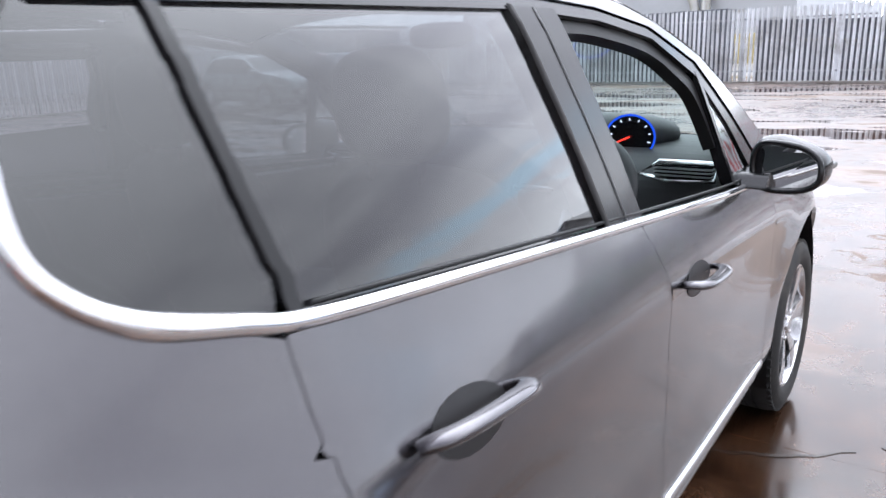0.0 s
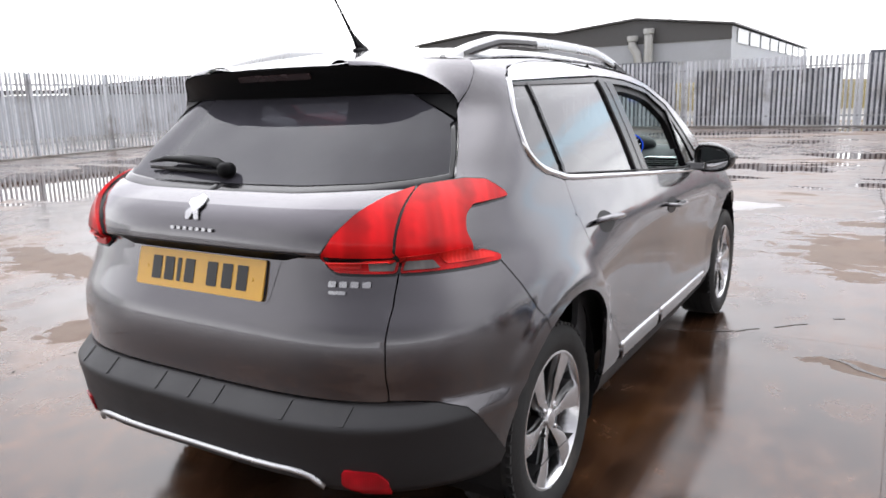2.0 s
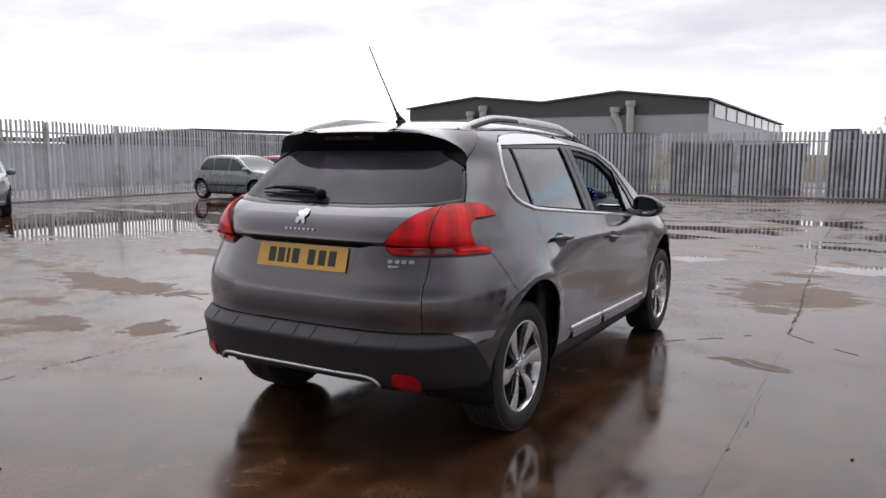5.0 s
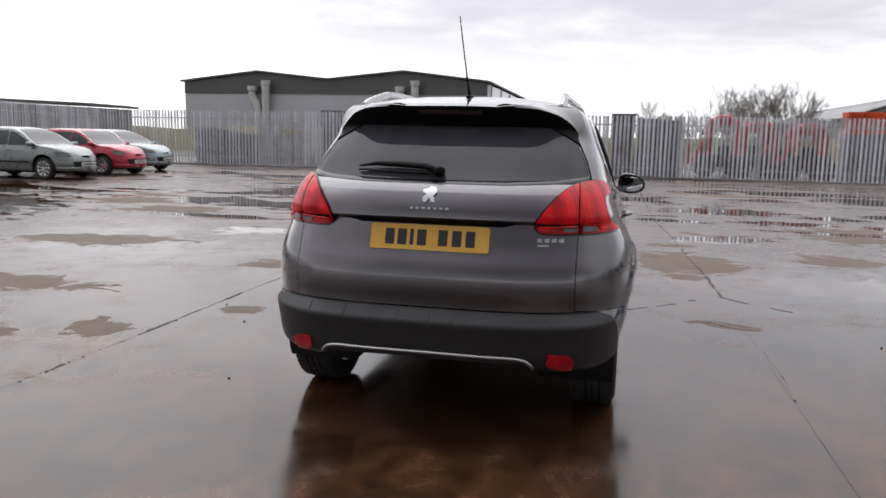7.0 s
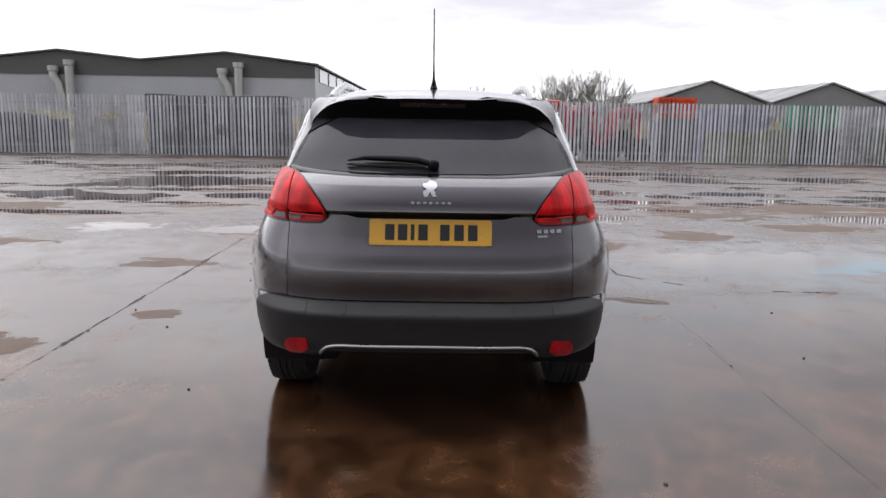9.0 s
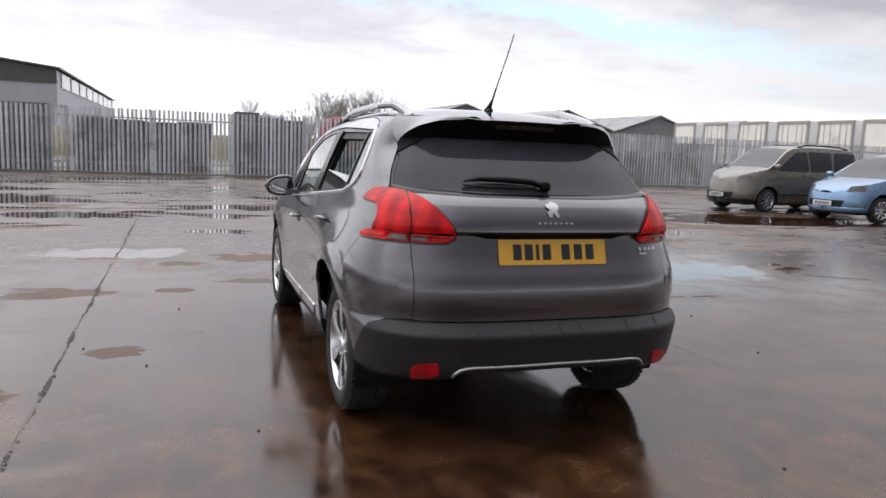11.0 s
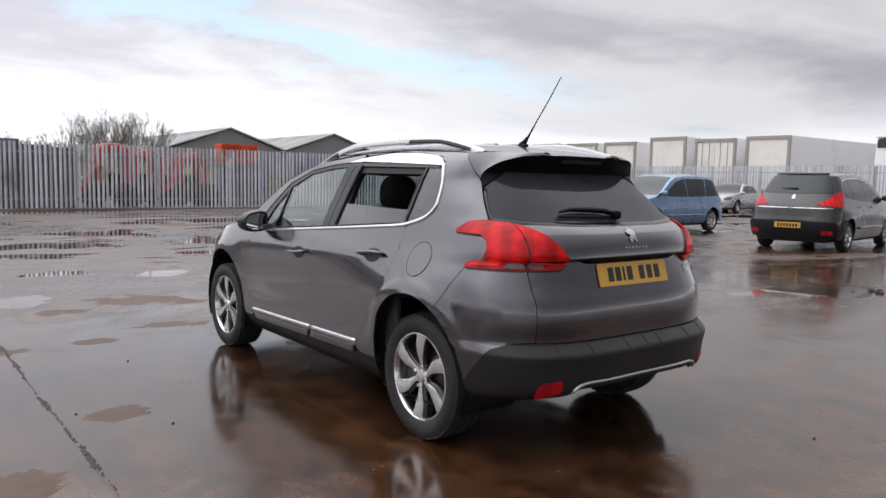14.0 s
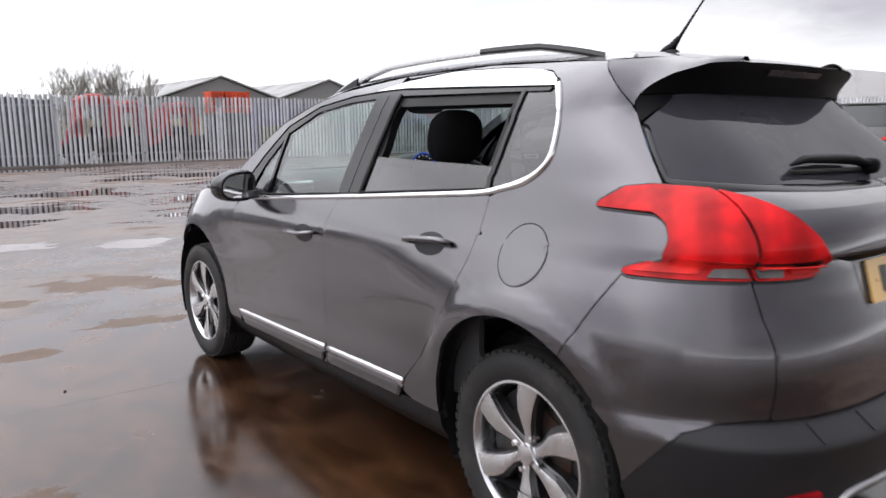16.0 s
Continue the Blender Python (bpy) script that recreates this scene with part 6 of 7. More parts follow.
        part("tail_light", car_panel(b, tail, off=0.006, thick=0.012, flip=flip, r=0.03, step=0.06), LENS_RED, t, "red tail light")
        z0, z1 = high * 0.43, high * 0.53
        head = [(b.fore(hw * 0.52, z0), z0), (b.fore(hw * 0.56, z1 - 0.03), z1 - 0.03), (b.side(length - 0.52, z1 + 0.02), z1 + 0.02), (b.side(length - 0.42, z0 + 0.03), z0 + 0.03)]
        part("headlight", car_panel(b, head, off=0.006, thick=0.012, flip=flip, r=0.03, step=0.06), LENS_CLEAR, t, "clear headlight")
        part("grille", car_panel(b, [(b.fore(hw * 0.48, .34), .34), (b.fore(hw * 0.55, .50), .50), (total - 0.004, .50), (total - 0.004, .34)], off=0.005, thick=0.01, flip=flip, r=0, gap=0, step=0.1), BLACK, t)
        part("front_bumper", skin_strip(b, [(b.fore(hw * 0.05 + hw * 0.9 * k / 6, 0.30), 0.30) for k in range(7)], 0.10, 0.002, 0.025, flip), BLACK if style == "van" else paint, t)
        if rails:
            bm = bmesh.new()
            add_tube(bm, [(s * b.top(0.84, y)[0], y, b.top(0.84, y)[2] + (0.05 if 0 < k < 6 else 0)) for k, y in enumerate(length * (0.1 + 0.42 * j / 6) for j in range(7))], 0.02, 8)
            part("roof_rail", bm, BLACK, t)
        for y in (over, over + base):
            bm = bmesh.new()
            add_lathe(bm, [(0.34, s * (hw - 0.42)), (0.34, s * (hw - 0.06))], 24, Matrix.Translation((0, y, 0.33)))
            add_lathe(bm, [(0.0, s * (hw - 0.40)), (0.34, s * (hw - 0.40))], 24, Matrix.Translation((0, y, 0.33)))
            for v in bm.verts:
                v.co.z = max(v.co.z, 0.2)
            part("wheel_housing", bm, BLACK, t)
            fit_wheel(PARKED_WHEEL, t, pose(s * (hw - 0.125), y, 0.301, 0, 0, 0 if s > 0 else 180))
    y_back = b.at(0, rim(0))[1]
    part("roof", car_panel(b, [(-0.999, y_back + 0.012), (0.999, y_back + 0.012), (0.999, length * 0.985), (-0.999, length * 0.985)], place=b.top, r=0, gap=0, thick=0.0, step=0.10), paint, t)
    a, c = st["screen"]
    part("windscreen", car_panel(b, [(-0.86, a * length), (0.86, a * length), (0.93, c * length), (-0.93, c * length)], place=b.top, off=0.004, r=0.05, thick=0.004, step=0.1), CAR_GLASS, t, "dark windscreen")
    if st["back"]:
        z0, z1 = (k * high for k in st["back"])
        pane = [(b.back(-hw * 0.74, z0), z0), (0.0, z0 - 0.015), (b.back(hw * 0.74, z0), z0), (b.back(hw * 0.56, z1), z1), (0, z1 + 0.01), (b.back(-hw * 0.56, z1), z1)]
        part("window_seal", car_panel(b, pane, off=0.002, thick=0.003, r=0.04, gap=-0.030, step=0.08), GLOSS_BLACK, t)
        rear = part("rear_window", car_panel(b, pane, off=0.004, thick=0.006, r=0.04, step=0.08), CAR_GLASS, t, "dark rear window")
        bm = bmesh.new()
        add_tube(bm, on_skin(b, [(b.back(x, z0 + 0.06), z0 + 0.06) for x in (-0.30, -0.15, 0.0, 0.04)], 0.025), [0.006, 0.010, 0.014, 0.012], 6)
        part("rear_wiper", bm, BLACK, rear)
        zb = st["badge"] * high if "badge" in st else z0 - 0.10
        part("badge", car_panel(b, [(b.back(-0.035, zb - 0.045), zb - 0.045), (b.back(0.035, zb - 0.045), zb - 0.045), (b.back(0.028, zb + 0.045), zb + 0.045), (b.back(-0.028, zb + 0.045), zb + 0.045)], off=0.008, thick=0.006, r=0.015, step=0.05), BADGE, t, "plain bright metal emblem")
        edge_z = z1 + 0.035
        part("roof_lip", skin_strip(b, [(b.back(hw * 0.56 * (k / 5 - 1), edge_z), edge_z) for k in range(11)], 0.035, 0.001, 0.022), paint, t)
    else:
        part("rear_window", car_panel(b, [(-0.86, .205 * length), (0.86, .205 * length), (0.80, .30 * length), (-0.80, .30 * length)], place=b.top, off=0.004, r=0.05, thick=0.004, step=0.1), CAR_GLASS, t, "dark rear window")
    bt = 0.60 if lamps == "low" else 0.48
    part("rear_bumper", car_panel(b, [(b.back(-hw * 0.9, 0.28), 0.28), (0, 0.27), (b.back(hw * 0.9, 0.28), 0.28), (b.back(hw * 0.92, bt), bt), (0, bt + 0.02), (b.back(-hw * 0.92, bt), bt)], off=0.03, thick=0.035, r=0.04, step=0.09), BLACK if style in ("van",) or lamps != "tall" else paint, t)
    part("underbody", box((-hw * 0.75, 0.25, 0.18), (hw * 0.75, length - 0.3, 0.30), 0.02), BLACK, t)
    for y, z, mat, d in ((b.at(0, 0.53 if lamps == "low" else 0.55)[1], 0.53 if lamps == "low" else 0.55, plate, -0.045 if lamps == "low" else -0.02), (b.at(total - 0.004, 0.42)[1], 0.42, PLATE_WHITE, 0.025)):
        p = part("number_plate", box((-0.26, y + d - 0.006, z - 0.055), (0.26, y + d + 0.006, z + 0.055), 0.003), mat, t, "number plate with plain dark bars")
        side = -1 if d < 0 else 1
        for k in range(7):
            x = -0.18 + k * 0.06
            lo, hi = sorted((y + d + side * 0.0062, y + d + side * 0.008))
            part("plate_bar", box((x - 0.02, lo, z - 0.036), (x + 0.02, hi, z + 0.036)), INK, p)
    return t


LEFT, RIGHT, FAR = "cars along the side fence", "cars across the yard", "cars by the far fence"
parked("hatch", pose(-17.35, 15.2, 0, 0, 0, -92), 3.83, 1.65, 1.43, 2.44, 0.62, (0.20, 0.225, 0.215), "silver-green small hatchback parked tail to the fence", LEFT, 0.6)
parked("hatch", pose(-17.7, 18.1, 0, 0, 0, -93), 3.83, 1.65, 1.43, 2.44, 0.62, (0.40, 0.002, 0.022), "bright red small hatchback parked between two silver cars", LEFT, 0.2)
parked("hatch", pose(-18.75, 20.9, 0, 0, 0, -93), 4.03, 1.70, 1.44, 2.5, 0.68, (0.25, 0.29, 0.32), "pale silver-blue hatchback parked tail to the fence", LEFT, 0.6)
parked("hatch", pose(-17.9, 7.85, 0, 0, 0, -118), 4.0, 1.70, 1.45, 2.51, 0.75, (0.17, 0.185, 0.19), "older silver hatchback with a white front plate", LEFT, 0.6)
parked("van", pose(16.45, 13.9, 0, 0, 0, 92), 4.38, 1.81, 1.80, 2.73, 0.75, (0.14, 0.125, 0.105), "brown-grey van-like family car with roof rails", RIGHT, 0.5, rails=True)
parked("mpv", pose(17.05, 10.9, 0, 0, 0, 91), 4.34, 1.83, 1.62, 2.70, 0.80, (0.16, 0.27, 0.42), "metallic light blue people carrier parked nose out", RIGHT, 0.55)
parked("crossover", pose(12.0, 5.55, 0, 0, 0, -83), 4.36, 1.83, 1.64, 2.61, 0.90, (0.024, 0.023, 0.021), "dark grey crossover with red tail lights and a yellow plate", RIGHT, 0.5, lamps="low")
parked("saloon", pose(33.2, 18.7, 0, 0, 0, 100), 4.6, 1.80, 1.45, 2.70, 1.0, (0.45, 0.45, 0.44), "silver saloon parked by the fence", FAR, 0.6)
parked("hatch", pose(33.2, 21.4, 0, 0, 0, 95), 3.9, 1.70, 1.45, 2.5, 0.65, (0.02, 0.022, 0.04), "dark blue hatchback parked by the fence", FAR, 0.4)
parked("hatch", pose(19.5, 3.0, 0, 0, 0, 95), 4.1, 1.74, 1.48, 2.55, 0.7, (0.018, 0.018, 0.02), "black hatchback parked beyond the crossover", RIGHT, 0.3)

# ---- beyond the fence ----
TRAILER_SKIN = surface("white trailer panel", (0.88, 0.875, 0.87), 0.4, vary=0.05, scale=0.6, grain=8, dirt=(0.6, 0.58, 0.56), dirt_amount=0.1)
TRAILER_FRAME = surface("bare trailer frame", (0.36, 0.335, 0.30), 0.45, 0.3, vary=0.2, scale=1)
DOOR_CREAM = surface("cream trailer door", (0.86, 0.83, 0.77), 0.5, vary=0.08, scale=0.7, dirt=(0.5, 0.46, 0.4), dirt_amount=0.25)


def trailer(y0, y1, top, doors):
    """A lorry box trailer, its back towards the yard."""
    x0, x1 = 36.0, 49.4
    t = empty("lorry_trailer", None, "white box lorry trailer with framed rear doors", "trailer", "row of trailers")
    part("box_body", box((x0 + 0.12, y0, 1.05), (x1, y1, top), 0.03), TRAILER_SKIN, t)
    w = 0.17
    for lo, hi in (((x0, y0, 1.0), (x0 + 0.118, y0 + w, top)), ((x0, y1 - w, 1.0), (x0 + 0.118, y1, top)), ((x0, y0 + w, top - 0.2), (x0 + 0.118, y1 - w, top)), ((x0, y0 + w, 1.0), (x0 + 0.118, y1 - w, 1.16))):
        part("frame", box(lo, hi, 0.01), TRAILER_FRAME, t)
    if doors:
        mid = (y0 + y1) / 2
        for a, b in ((y0 + w, mid - 0.01), (mid + 0.01, y1 - w)):
            door = part("door", box((x0 + 0.05, a, 1.16), (x0 + 0.116, b, top - 0.2), 0.01), DOOR_CREAM, t)
            for f in (0.3, 0.7):
                bm = bmesh.new()
                y = a + (b - a) * f
                add_tube(bm, [(x0 + 0.03, y, 1.16), (x0 + 0.03, y, top - 0.2)], 0.02, 6)
                part("lock_bar", bm, TRAILER_FRAME, door)
    else:
        door = part("shutter", box((x0 + 0.06, y0 + w, 1.16), (x0 + 0.116, y1 - w, top - 0.2)), DOOR_CREAM, t)
        for k in range(8):
            z = 1.3 + k * (top - 1.6) / 8
            part("slat", box((x0 + 0.05, y0 + w + 0.02, z), (x0 + 0.059, y1 - w - 0.02, z + (top - 1.6) / 8 - 0.02)), DOOR_CREAM, door)
    for x in (x1 - 5.0, x1 - 3.7, x1 - 2.4):
        for y in (y0 + 0.2, y1 - 0.2):
            bm = bmesh.new()
            add_lathe(bm, [(0.0, -0.15), (0.3, -0.15), (0.5, -0.13), (0.5, 0.13), (0.3, 0.15), (0.0, 0.15)], 20, Matrix.Translation((x, y, 0.5 + GROUND_Z)) @ pose(0, 0, 0, 0, 0, 90))
            part("wheel", bm, RUBBER, t)
    part("chassis", box((x0 + 0.5, y0 + 0.7, 0.75), (x1 - 0.5, y1 - 0.7, 1.049)), BLACK, t)
    for y in (y0 + 0.75, y1 - 0.85):
        part("landing_leg", box((x0 + 2.0, y, GROUND_Z), (x0 + 2.12, y + 0.1, 0.75)), BLACK, t)
    return t


for y0, y1, top, doors in ((18.1, 20.65, 4.05, False), (21.25, 23.9, 4.0, True), (24.5, 27.1, 4.2, False), (28.2, 30.8, 4.0, False), (31.4, 34.1, 4.0, True), (34.8, 37.5, 4.05, True), (38.4, 41.2, 4.1, True), (42.4, 45.0, 4.1, True), (46.0, 48.6, 4.15, False)):
    trailer(y0, y1, top, doors)


def crate_stack(name, x0, x1, y, high, colour, label, cell=(1.2, 1.0), tiers=4, jitter=0.03, gap=0.0, z0=GROUND_Z):
    """A block of ribbed crates or barriers piled on one another; each pile is one thing."""
    rnd = random.Random(str((x0, high)))
    mat = surface(name + " plastic", colour, 0.55, vary=0.25, scale=1.2, grain=14, dirt=tuple(c * 0.5 for c in colour), dirt_amount=0.35, per_object=0.12)
    n = max(1, round((x1 - x0) / cell[0]))
    wide = (x1 - x0) / n
    for i in range(n):
        xa = x0 + i * wide
        top = high * (1 + rnd.uniform(-jitter, jitter))
        pile = empty(name, pose(xa + wide / 2, y, z0), label, "stack", name + " row")
        h = top / tiers
        for k in range(tiers):
            bm = bmesh.new()
            w, dp = wide / 2 - 0.02 - gap, cell[1] / 2
            dx = rnd.uniform(-0.03, 0.03)
            z = k * h
            add_box(bm, (-w + dx, -dp + 0.04, z + 0.03), (w + dx, dp, z + h - 0.03))
            crate = part("crate", bm, mat, pile)
            part("rim", box((-w + dx - 0.015, -dp, z + h - 0.10), (w + dx + 0.015, dp + 0.01, z + h - 0.01)), mat, crate)
            part("foot", box((-w + dx - 0.01, -dp + 0.01, z), (w + dx + 0.01, dp + 0.005, z + 0.09)), mat, crate)
            m = 4 if w < 0.35 else 6
            for j in range(m):
                xr = -w + dx + 2 * w * (j + 0.5) / m
                part("rib", box((xr - 0.025, -dp, z + 0.09), (xr + 0.025, -dp + 0.04, z + h - 0.10)), mat, crate)


DARK = (0.12, 0.128, 0.15)
crate_stack("dark_crates", -11.9, -6.1, 28.4, 2.45, DARK, "stack of dark grey ribbed plastic crates", (0.98, 1.0), 4)
crate_stack("dark_crates", 0.45, 1.4, 28.4, 2.52, DARK, "stack of dark grey ribbed plastic crates", (0.95, 1.0), 4, 0.0)
crate_stack("dark_crates", 1.42, 3.3, 28.4, 2.28, DARK, "stack of dark grey ribbed plastic crates", (0.94, 1.0), 4, 0.03)
crate_stack("grey_crates", -5.4, -0.4, 29.2, 2.05, (0.10, 0.105, 0.125), "stack of mid grey crates", (1.25, 1.0), 3, 0.05)
crate_stack("white_boxes", -15.5, -12.6, 29.4, 1.7, (0.5, 0.5, 0.5), "stack of white and grey boxes", (0.95, 1.0), 3, 0.2, 0.1)
crate_stack("dark_crates", -18.6, -15.9, 29.4, 1.55, (0.09, 0.09, 0.10), "stack of dark boxes", (0.9, 1.0), 3, 0.1)
crate_stack("dark_crates", 9.7, 11.6, 31.0, 1.9, DARK, "stack of dark grey ribbed plastic crates", (0.95, 1.0), 3, 0.0)
crate_stack("orange_crates", 9.8, 11.55, 31.0, 0.9, (0.75, 0.085, 0.02), "orange plastic barriers piled on dark crates", (0.6, 0.9), 1, 0.0, z0=1.9 + GROUND_Z)
crate_stack("dark_crates", 15.7, 18.0, 31.0, 1.5, (0.05, 0.09, 0.08), "stack of dark green crates", (0.75, 1.0), 2, 0.0)
crate_stack("green_crates", 15.8, 17.9, 31.0, 1.05, (0.02, 0.30, 0.13), "green plastic crates piled on darker ones", (0.55, 0.9), 2, 0.0, z0=1.5 + GROUND_Z)
crate_stack("violet_crates", 12.2, 15.3, 32.0, 2.25, (0.19, 0.18, 0.34), "stack of violet blue crates", (1.0, 0.9), 3, 0.08)
crate_stack("olive_crates", 11.9, 15.5, 30.2, 1.45, (0.17, 0.19, 0.06), "stack of olive green crates", (1.2, 0.9), 2, 0.1)
crate_stack("white_boxes", 18.3, 26.0, 31.6, 2.2, (0.42, 0.43, 0.46), "stack of pale crates", (1.3, 0.9), 3, 0.15, 0.08)
crate_stack("dark_crates", 19.0, 24.0, 30.0, 1.5, (0.12, 0.15, 0.11), "stack of dull green crates", (1.2, 0.9), 2, 0.15, 0.05)

RED_METAL = surface("red machine paint", (0.42, 0.045, 0.045), 0.5, vary=0.2, scale=1.2, grain=12, dirt=(0.25, 0.05, 0.03), dirt_amount=0.35)


def red_loader(x, y, high, turn):
    """A red yard machine: chassis, wheels, cab frame, mast and jib."""
    t = empty("red_machine", pose(x, y, GROUND_Z, 0, 0, turn), "red painted yard machine with a cab and lifting arm", "machine", "red machines")
    part("chassis", box((-1.0, -0.55, 0.45), (1.0, 0.55, 1.0), 0.06), STEEL_DARK, t)
    for wx in (-0.68, 0.68):
        for wy in (-0.6, 0.6):
            bm = bmesh.new()
            add_lathe(bm, [(0.0, -0.13), (0.28, -0.13), (0.42, -0.1), (0.42, 0.1), (0.28, 0.13), (0.0, 0.13)], 18, Matrix.Translation((wx, wy, 0.42)) @ pose(0, 0, 0, 0, 0, 90))
            part("wheel", bm, RUBBER, t)
    for cy in (-0.5, 0.5):
        bm = bmesh.new()
        add_tube(bm, [(-0.56, cy, 0.95), (-0.58, cy, high - 0.45), (-0.47, cy, high - 0.15), (-0.22, cy, high - 0.03), (0.22, cy, high - 0.03), (0.47, cy, high - 0.15), (0.57, cy, high - 0.45), (0.60, cy, 0.95)], 0.15, 8)
        part("cab_frame", bm, RED_METAL, t)
    part("cab_roof", box((-0.44, -0.6, high - 0.36), (0.44, 0.6, high - 0.01), 0.03), RED_METAL, t)
    part("seat", box((-0.35, -0.28, 0.98), (0.15, 0.28, 1.35), 0.08), FABRIC, t)
    bm = bmesh.new()
    add_tube(bm, [(0.45, 0.62, high - 0.75), (0.72, 0.62, 1.5), (1.05, 0.62, 0.8), (1.25, 0.62, 0.75)], 0.13, 8)
    arm = part("lifting_arm", bm, RED_METAL, t)
    part("fork_carriage", box((1.24, -0.5, 0.57), (1.40, 0.62, 1.41), 0.04), RED_METAL, arm)
    part("bonnet", box((0.62, -0.45, 0.95), (1.0, 0.45, 1.3), 0.09), STEEL_DARK, t)
    part("lamp", box((0.995, -0.35, 1.1), (1.03, -0.2, 1.23)), TRAILER_SKIN, t)


red_loader(5.02, 30.4, 2.42 - GROUND_Z, 176)
red_loader(6.36, 30.6, 2.20 - GROUND_Z, 7)
red_loader(8.25, 30.5, 2.15 - GROUND_Z, 184)

# ---- bare trees ----
BARK = surface("bare bark", (0.27, 0.255, 0.23), 0.9, vary=0.3, scale=3, grain=30)


def bare_tree(x, y, high, seed, spread=0.6):
    rnd = random.Random(seed)
    t = empty("tree", pose(x, y, GROUND_Z), "bare winter tree with fine twigs", "tree", "bare trees")
    trunk, crown = bmesh.new(), bmesh.new()

    def grow(p, d, length, r, depth):
        q = p + d * length
        bend = Vector((rnd.uniform(-1, 1), rnd.uniform(-1, 1), rnd.uniform(-0.3, 0.6))) * 0.12 * length
        add_tube(trunk if depth < 2 else crown, [p, (p + q) / 2 + bend, q], [r, r * 0.85, r * 0.66], 6 if depth < 2 else 4 if depth < 4 else 3, caps=False)
        if depth >= 5:
            return
        for _ in range(3):
            e = (d + Vector((rnd.uniform(-1, 1), rnd.uniform(-1, 1), rnd.uniform(-0.05, 0.9))) * spread).normalized()
            s = rnd.uniform(0.55, 0.9) if depth else rnd.uniform(0.3, 0.8)
            grow(p.lerp(q, rnd.uniform(0.55, 1.0)), e, length * s * 0.92, max(r * 0.55, 0.0055), depth + 1)
    for k in range(7):
        grow(Vector((k * 0.2, 0.1 * k, 0)), Vector((rnd.uniform(-0.5, 0.5), rnd.uniform(-0.3, 0.3), 1)).normalized(), high * rnd.uniform(0.26, 0.38), high * 0.007, 0)
    part("trunk", trunk, BARK, t)
    part("crown", crown, BARK, t)


for x, y, high, seed in ((2.5, 45.5, 5.6, 3), (5.3, 46.0, 5.3, 8), (6.0, 45.0, 5.6, 5), (7.6, 46.5, 6.3, 11), (8.5, 46.0, 6.7, 2), (9.5, 45.4, 6.6, 21), (10.5, 46.2, 6.5, 14)):
    bare_tree(x, y, high * 0.94, seed, 0.44)

# ---- white lorry cab beyond the side fence ----
lorry = empty("lorry", pose(36.0, 13.9, GROUND_Z, 0, 0, 180), "white lorry with a dark strip window under its roof", "lorry")
bm = bmesh.new()
add_prism(bm, rounded([(-8.0, 0.9), (0.0, 0.9), (0.02, 2.6), (-0.10, 3.55), (-0.35, 3.86), (-8.0, 3.90)], 0.10), 0.05, 2.5, "y")
part("box_body", bm, TRAILER_SKIN, lorry)
part("strip_window", box((-0.09, 0.12, 3.32), (0.02, 2.43, 3.72), 0.03), GLOSS_BLACK, lorry, "dark strip window")
part("roof_lip", box((-0.5, 0.04, 3.80), (0.03, 2.51, 3.88), 0.02), TRAILER_SKIN, lorry)
part("chassis", box((-7.8, 0.5, 0.55), (-0.1, 2.05, 0.9)), BLACK, lorry)
for x in (-1.3, -6.2):
    for y in (0.25, 2.3):
        bm = bmesh.new()
        add_lathe(bm, [(0.0, -0.15), (0.3, -0.15), (0.48, -0.13), (0.48, 0.13), (0.3, 0.15), (0.0, 0.15)], 20, Matrix.Translation((x, y, 0.48)) @ pose(0, 0, 0, 0, 0, 90))
        part("wheel", bm, RUBBER, lorry)

# ---- joints, cracks and stones on the slabs ----


def ribbon(name, path, wide, seed, label, z=0.0025):
    """A ragged line lying on the ground."""
    rnd = random.Random(seed)
    pts = dense([(x, y, 0) for x, y in path], 0.05)
    bm = bmesh.new()
    rows = []
    drift, swell = 0.0, 0.8
    for i, p in enumerate(pts):
        q = pts[min(i + 1, len(pts) - 1)]
        o = pts[max(i - 1, 0)]
        d = (Vector(q) - Vector(o)).normalized()
        n = Vector((-d.y, d.x, 0))
        drift = drift * 0.85 + rnd.uniform(-0.012, 0.012)
        swell = swell * 0.7 + 0.3 * rnd.choice((0.2, 0.5, 0.8, 1.1, 1.9))
        w = wide * swell
        c = Vector(p) + n * drift
        rows.append([bm.verts.new((*(c + n * w * k).xy, z)) for k in (-0.5, 0.5)] + [bm.verts.new((*(c + n * w * k * 0.9).xy, z - 0.006)) for k in (-0.5, 0.5)])
    bare = 0
    for a, b in zip(rows, rows[1:]):
        if bare == 0 and len(rows) > 16 and rnd.random() < (0.16 if wide < 0.03 else 0.08):
            bare = rnd.randint(2, 9)
        if bare:
            bare -= 1
            continue
        bm.faces.new((a[0], b[0], b[1], a[1]))
        bm.faces.new((a[0], a[2], b[2], b[0]))
        bm.faces.new((a[1], b[1], b[3], a[3]))
    return tagged(part(name, bm, CRACK), label, "crack", kind="stuff")


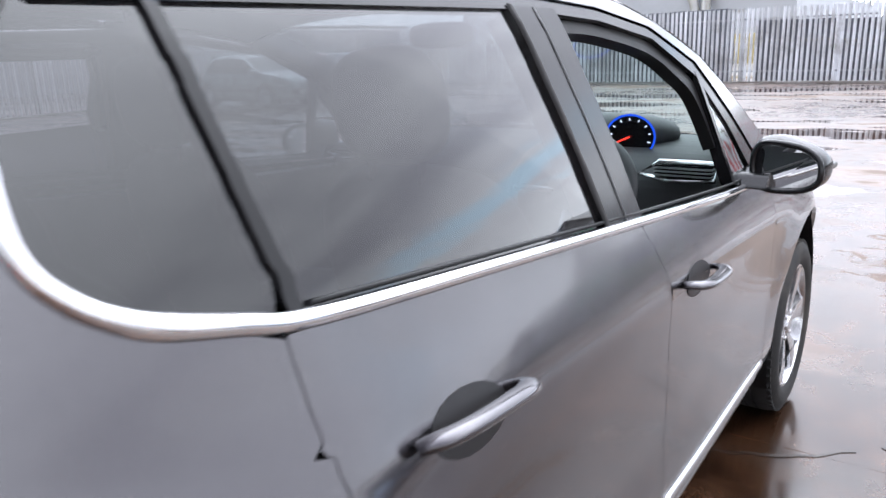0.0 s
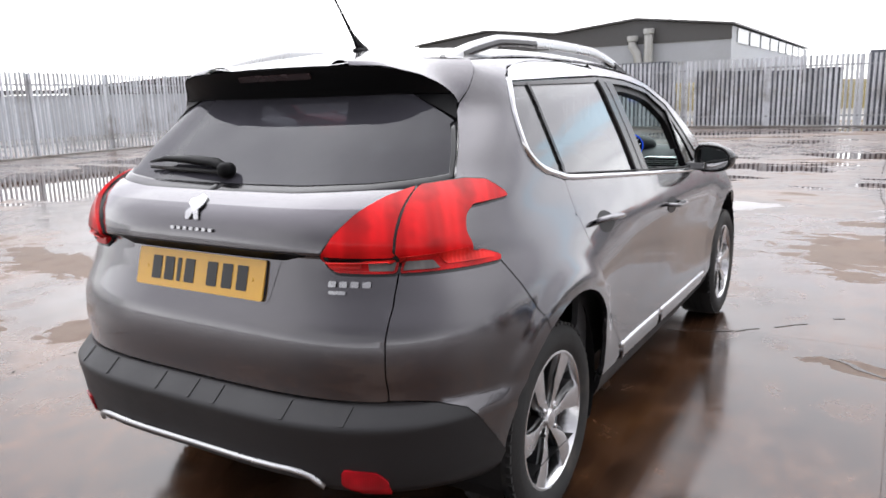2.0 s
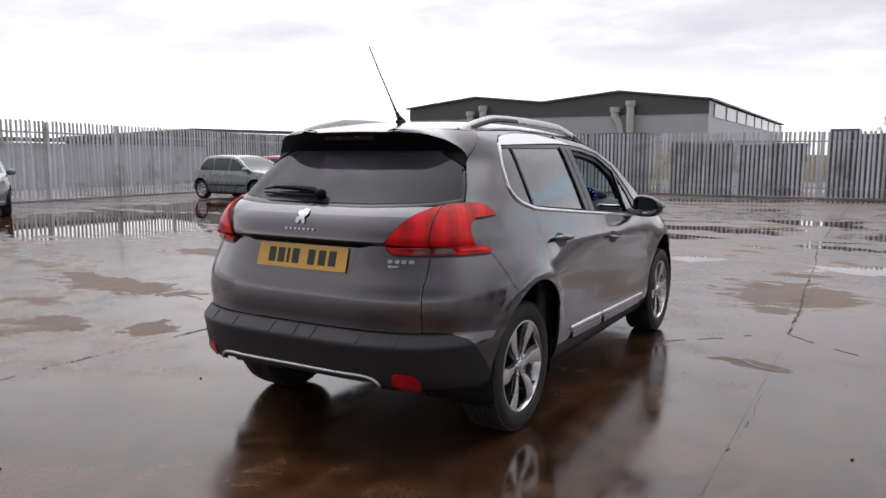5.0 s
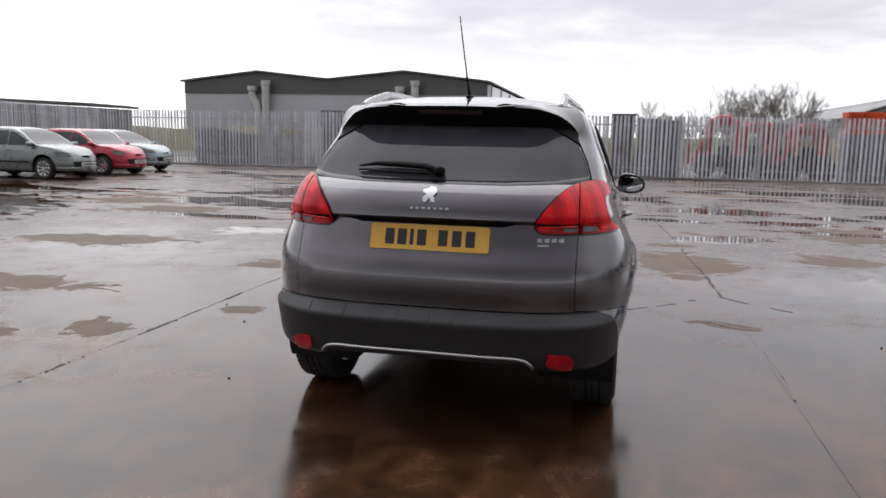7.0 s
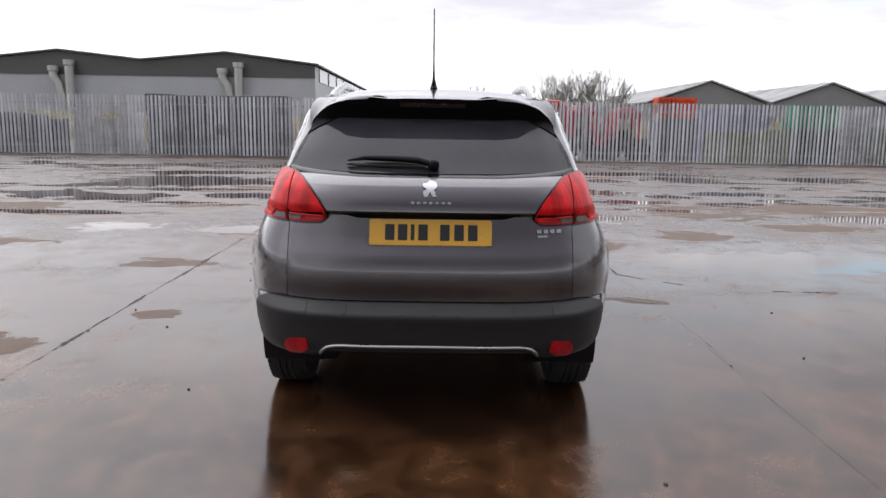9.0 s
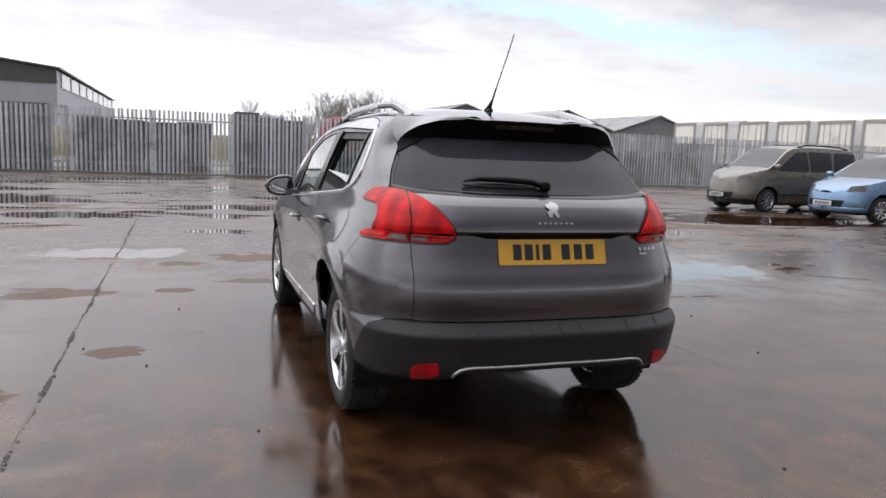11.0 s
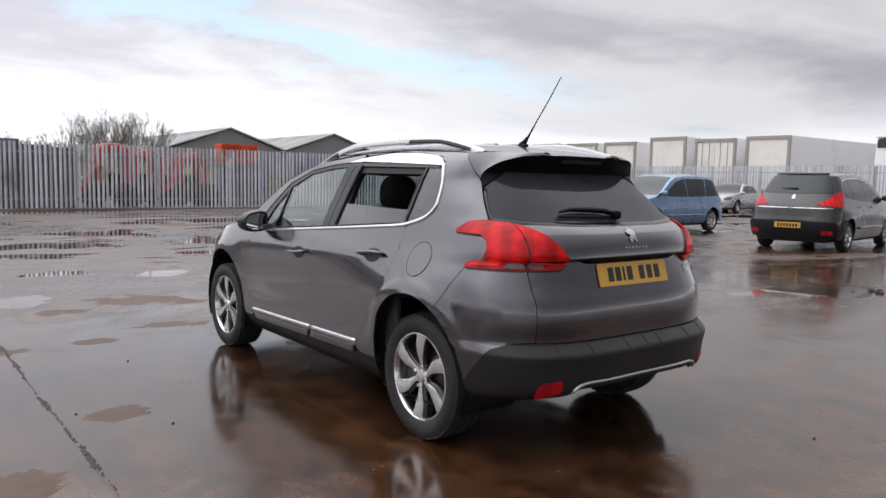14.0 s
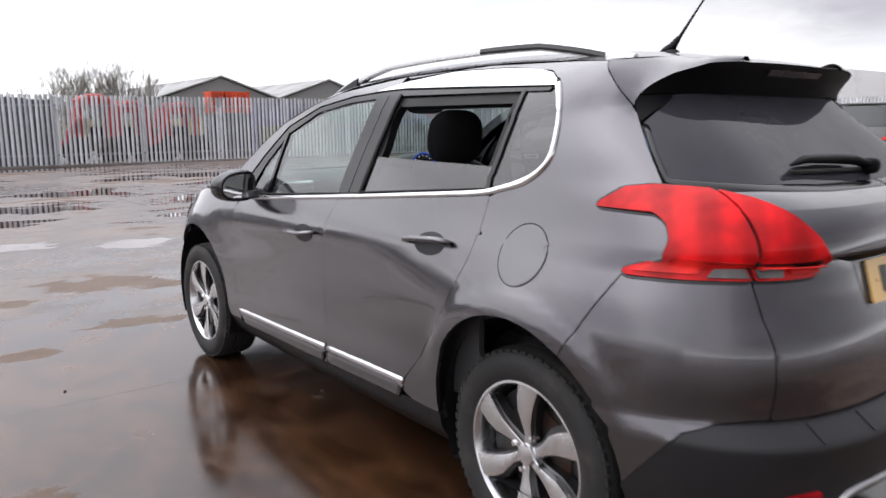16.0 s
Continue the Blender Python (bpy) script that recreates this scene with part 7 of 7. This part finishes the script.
def gritty_joint(path, wide, seed):
    """A slab joint: clumps of dark wet grit strewn along a thin broken line."""
    rnd = random.Random(seed)
    bm = bmesh.new()
    pts = dense([(x, y, 0) for x, y in path], 0.022)
    drift, crowd = 0.0, 0.6
    for k, p in enumerate(pts):
        if p[1] > 9 and k % 3:
            continue
        drift = drift * 0.9 + rnd.gauss(0, 0.003)
        crowd = min(1.0, max(0.1, crowd + rnd.gauss(0, 0.16)))
        for n in range(1 + int(crowd * 3.2)):
            r = rnd.uniform(0.25, 1.0) ** 1.6 * wide * (0.35 + 0.5 * crowd)
            cx, cy = p[0] + drift + rnd.gauss(0, wide * 0.30 * crowd), p[1] + rnd.uniform(-0.012, 0.012)
            sides = 6
            a0 = rnd.uniform(0, 6.28)
            rim = [bm.verts.new((cx + r * q * math.cos(a0 + 6.283 * i / sides), cy + 1.4 * r * q * math.sin(a0 + 6.283 * i / sides), 0.0012)) for i in range(sides) for q in (rnd.uniform(0.6, 1.15),)]
            tip = bm.verts.new((cx, cy, 0.0012 + r * 0.35))
            for i in range(sides):
                bm.faces.new((rim[i], rim[(i + 1) % sides], tip))
    return tagged(part("joint_dirt", bm, JOINT), "dark ragged slab joint filled with wet grit", "crack", kind="stuff")


gritty_joint([(-2.2, -11), (-2.19, 0), (-2.2, 3), (-2.21, 8), (-2.2, 26.6)], 0.022, 1)
gritty_joint([(1.70, 1.0), (1.72, 1.5), (1.735, 1.98)], 0.012, 2)
gritty_joint([(1.69, 3.7), (1.66, 5), (1.55, 8), (1.42, 12), (1.40, 26.6)], 0.016, 3)
ribbon("crack", [(0.6, 2.85), (0.95, 3.0), (1.3, 3.35), (1.69, 3.7)], 0.016, 4, "thin crack across the concrete")
ribbon("crack", [(1.69, 3.7), (1.95, 3.42), (2.35, 3.2), (2.9, 3.05), (3.8, 3.0)], 0.020, 5, "thin crack across the concrete")
ribbon("crack", [(5.4, 4.05), (6.0, 3.6), (6.6, 3.55), (7.6, 2.0)], 0.025, 7, "thin crack across the concrete")
ribbon("crack", [(1.44, 2.73), (1.55, 2.67), (1.60, 2.60), (1.74, 2.54)], 0.020, 11, "broken edge of concrete with dark grit")
PEBBLE = surface("wet pebble", (0.07, 0.06, 0.05), 0.35, vary=0.4, scale=20)
for k, (x, y) in enumerate(((-2.10, 2.14), (-1.2, 0.55), (-1.55, 3.2), (0.9, -0.4), (-1.72, 1.7), (2.2, 1.2), (2.5, 2.3), (-0.9, -0.8))):
    bm = bmesh.new()
    bmesh.ops.create_icosphere(bm, subdivisions=2, radius=0.008)
    for v in bm.verts:
        v.co *= 1 + 0.35 * noise.noise(v.co * 90 + Vector((k, 0, 0)))
        v.co.z *= 0.7
    p = part("pebble", bm, PEBBLE, smooth=True)
    p.location = (x, y, 0.004)
    tagged(p, "small dark wet stone on the concrete", "stone", "loose stones")

# ---- pales of the fences ----
for thing, length in FENCES:
    count = int(length / 0.155)
    rest = []
    for k in range(count):
        x = 0.08 + k * 0.155
        lean = random.uniform(-0.5, 0.5)
        m = pose(x, random.uniform(-0.004, 0.004), random.uniform(-0.012, 0.012), 0, lean, 0)
        if k < 300:
            ob = new("pale", PALE)
            ob.parent, ob.matrix_basis = thing, m
        else:
            rest.append(m)
    if rest:
        bm = bmesh.new()
        for m in rest:
            old = set(bm.verts)
            bm.from_mesh(PALE)
            bmesh.ops.transform(bm, matrix=m, verts=[v for v in bm.verts if v not in old])
        tagged(part("pales", bm, GALV, thing), kind="stuff")

# ---- the slabs ----
X_STEP, Y_STEP = 3.9, 6.0
variants = []
for v in range(4):
    rnd = random.Random(v)
    bm = bmesh.new()
    n = 24
    hx, hy = X_STEP / 2, Y_STEP / 2
    edge = []
    for i in range(4 * n):
        side, t = divmod(i, n)
        a, c = {0: (-1 + 2 * t / n, -1), 1: (1, -1 + 2 * t / n), 2: (1 - 2 * t / n, 1), 3: (-1, 1 - 2 * t / n)}[side]
        g = 0.0002 + 0.0012 * rnd.random() ** 3
        edge.append((a * (hx - g), c * (hy - g)))
    top = [bm.verts.new((a - math.copysign(0.0008, a), c - math.copysign(0.0008, c), 0)) for a, c in edge]
    mid = [bm.verts.new((a, c, -0.0008)) for a, c in edge]
    low = [bm.verts.new((a, c, GROUND_Z)) for a, c in edge]
    bm.faces.new(top)
    for p, q in ((top, mid), (mid, low)):
        for i in range(4 * n):
            j = (i + 1) % (4 * n)
            bm.faces.new((p[i], q[i], q[j], p[j]))
    bmesh.ops.recalc_face_normals(bm, faces=bm.faces[:])
    me = bpy.data.meshes.new("slab")
    bm.to_mesh(me)
    bm.free()
    me.materials.append(GROUND)
    variants.append(me)
for i in range(-6, 10):
    for j in range(-3, 5):
        slab = new("slab", variants[(i * 3 + j * 5) % 4])
        slab.parent = ground
        slab.matrix_basis = pose(-2.2 + X_STEP * (i + 0.5), 3.0 + Y_STEP * (j + 0.5) - 6.0 + 6.0, -GROUND_Z, 0, 0, 180 if (i + j) % 2 else 0)
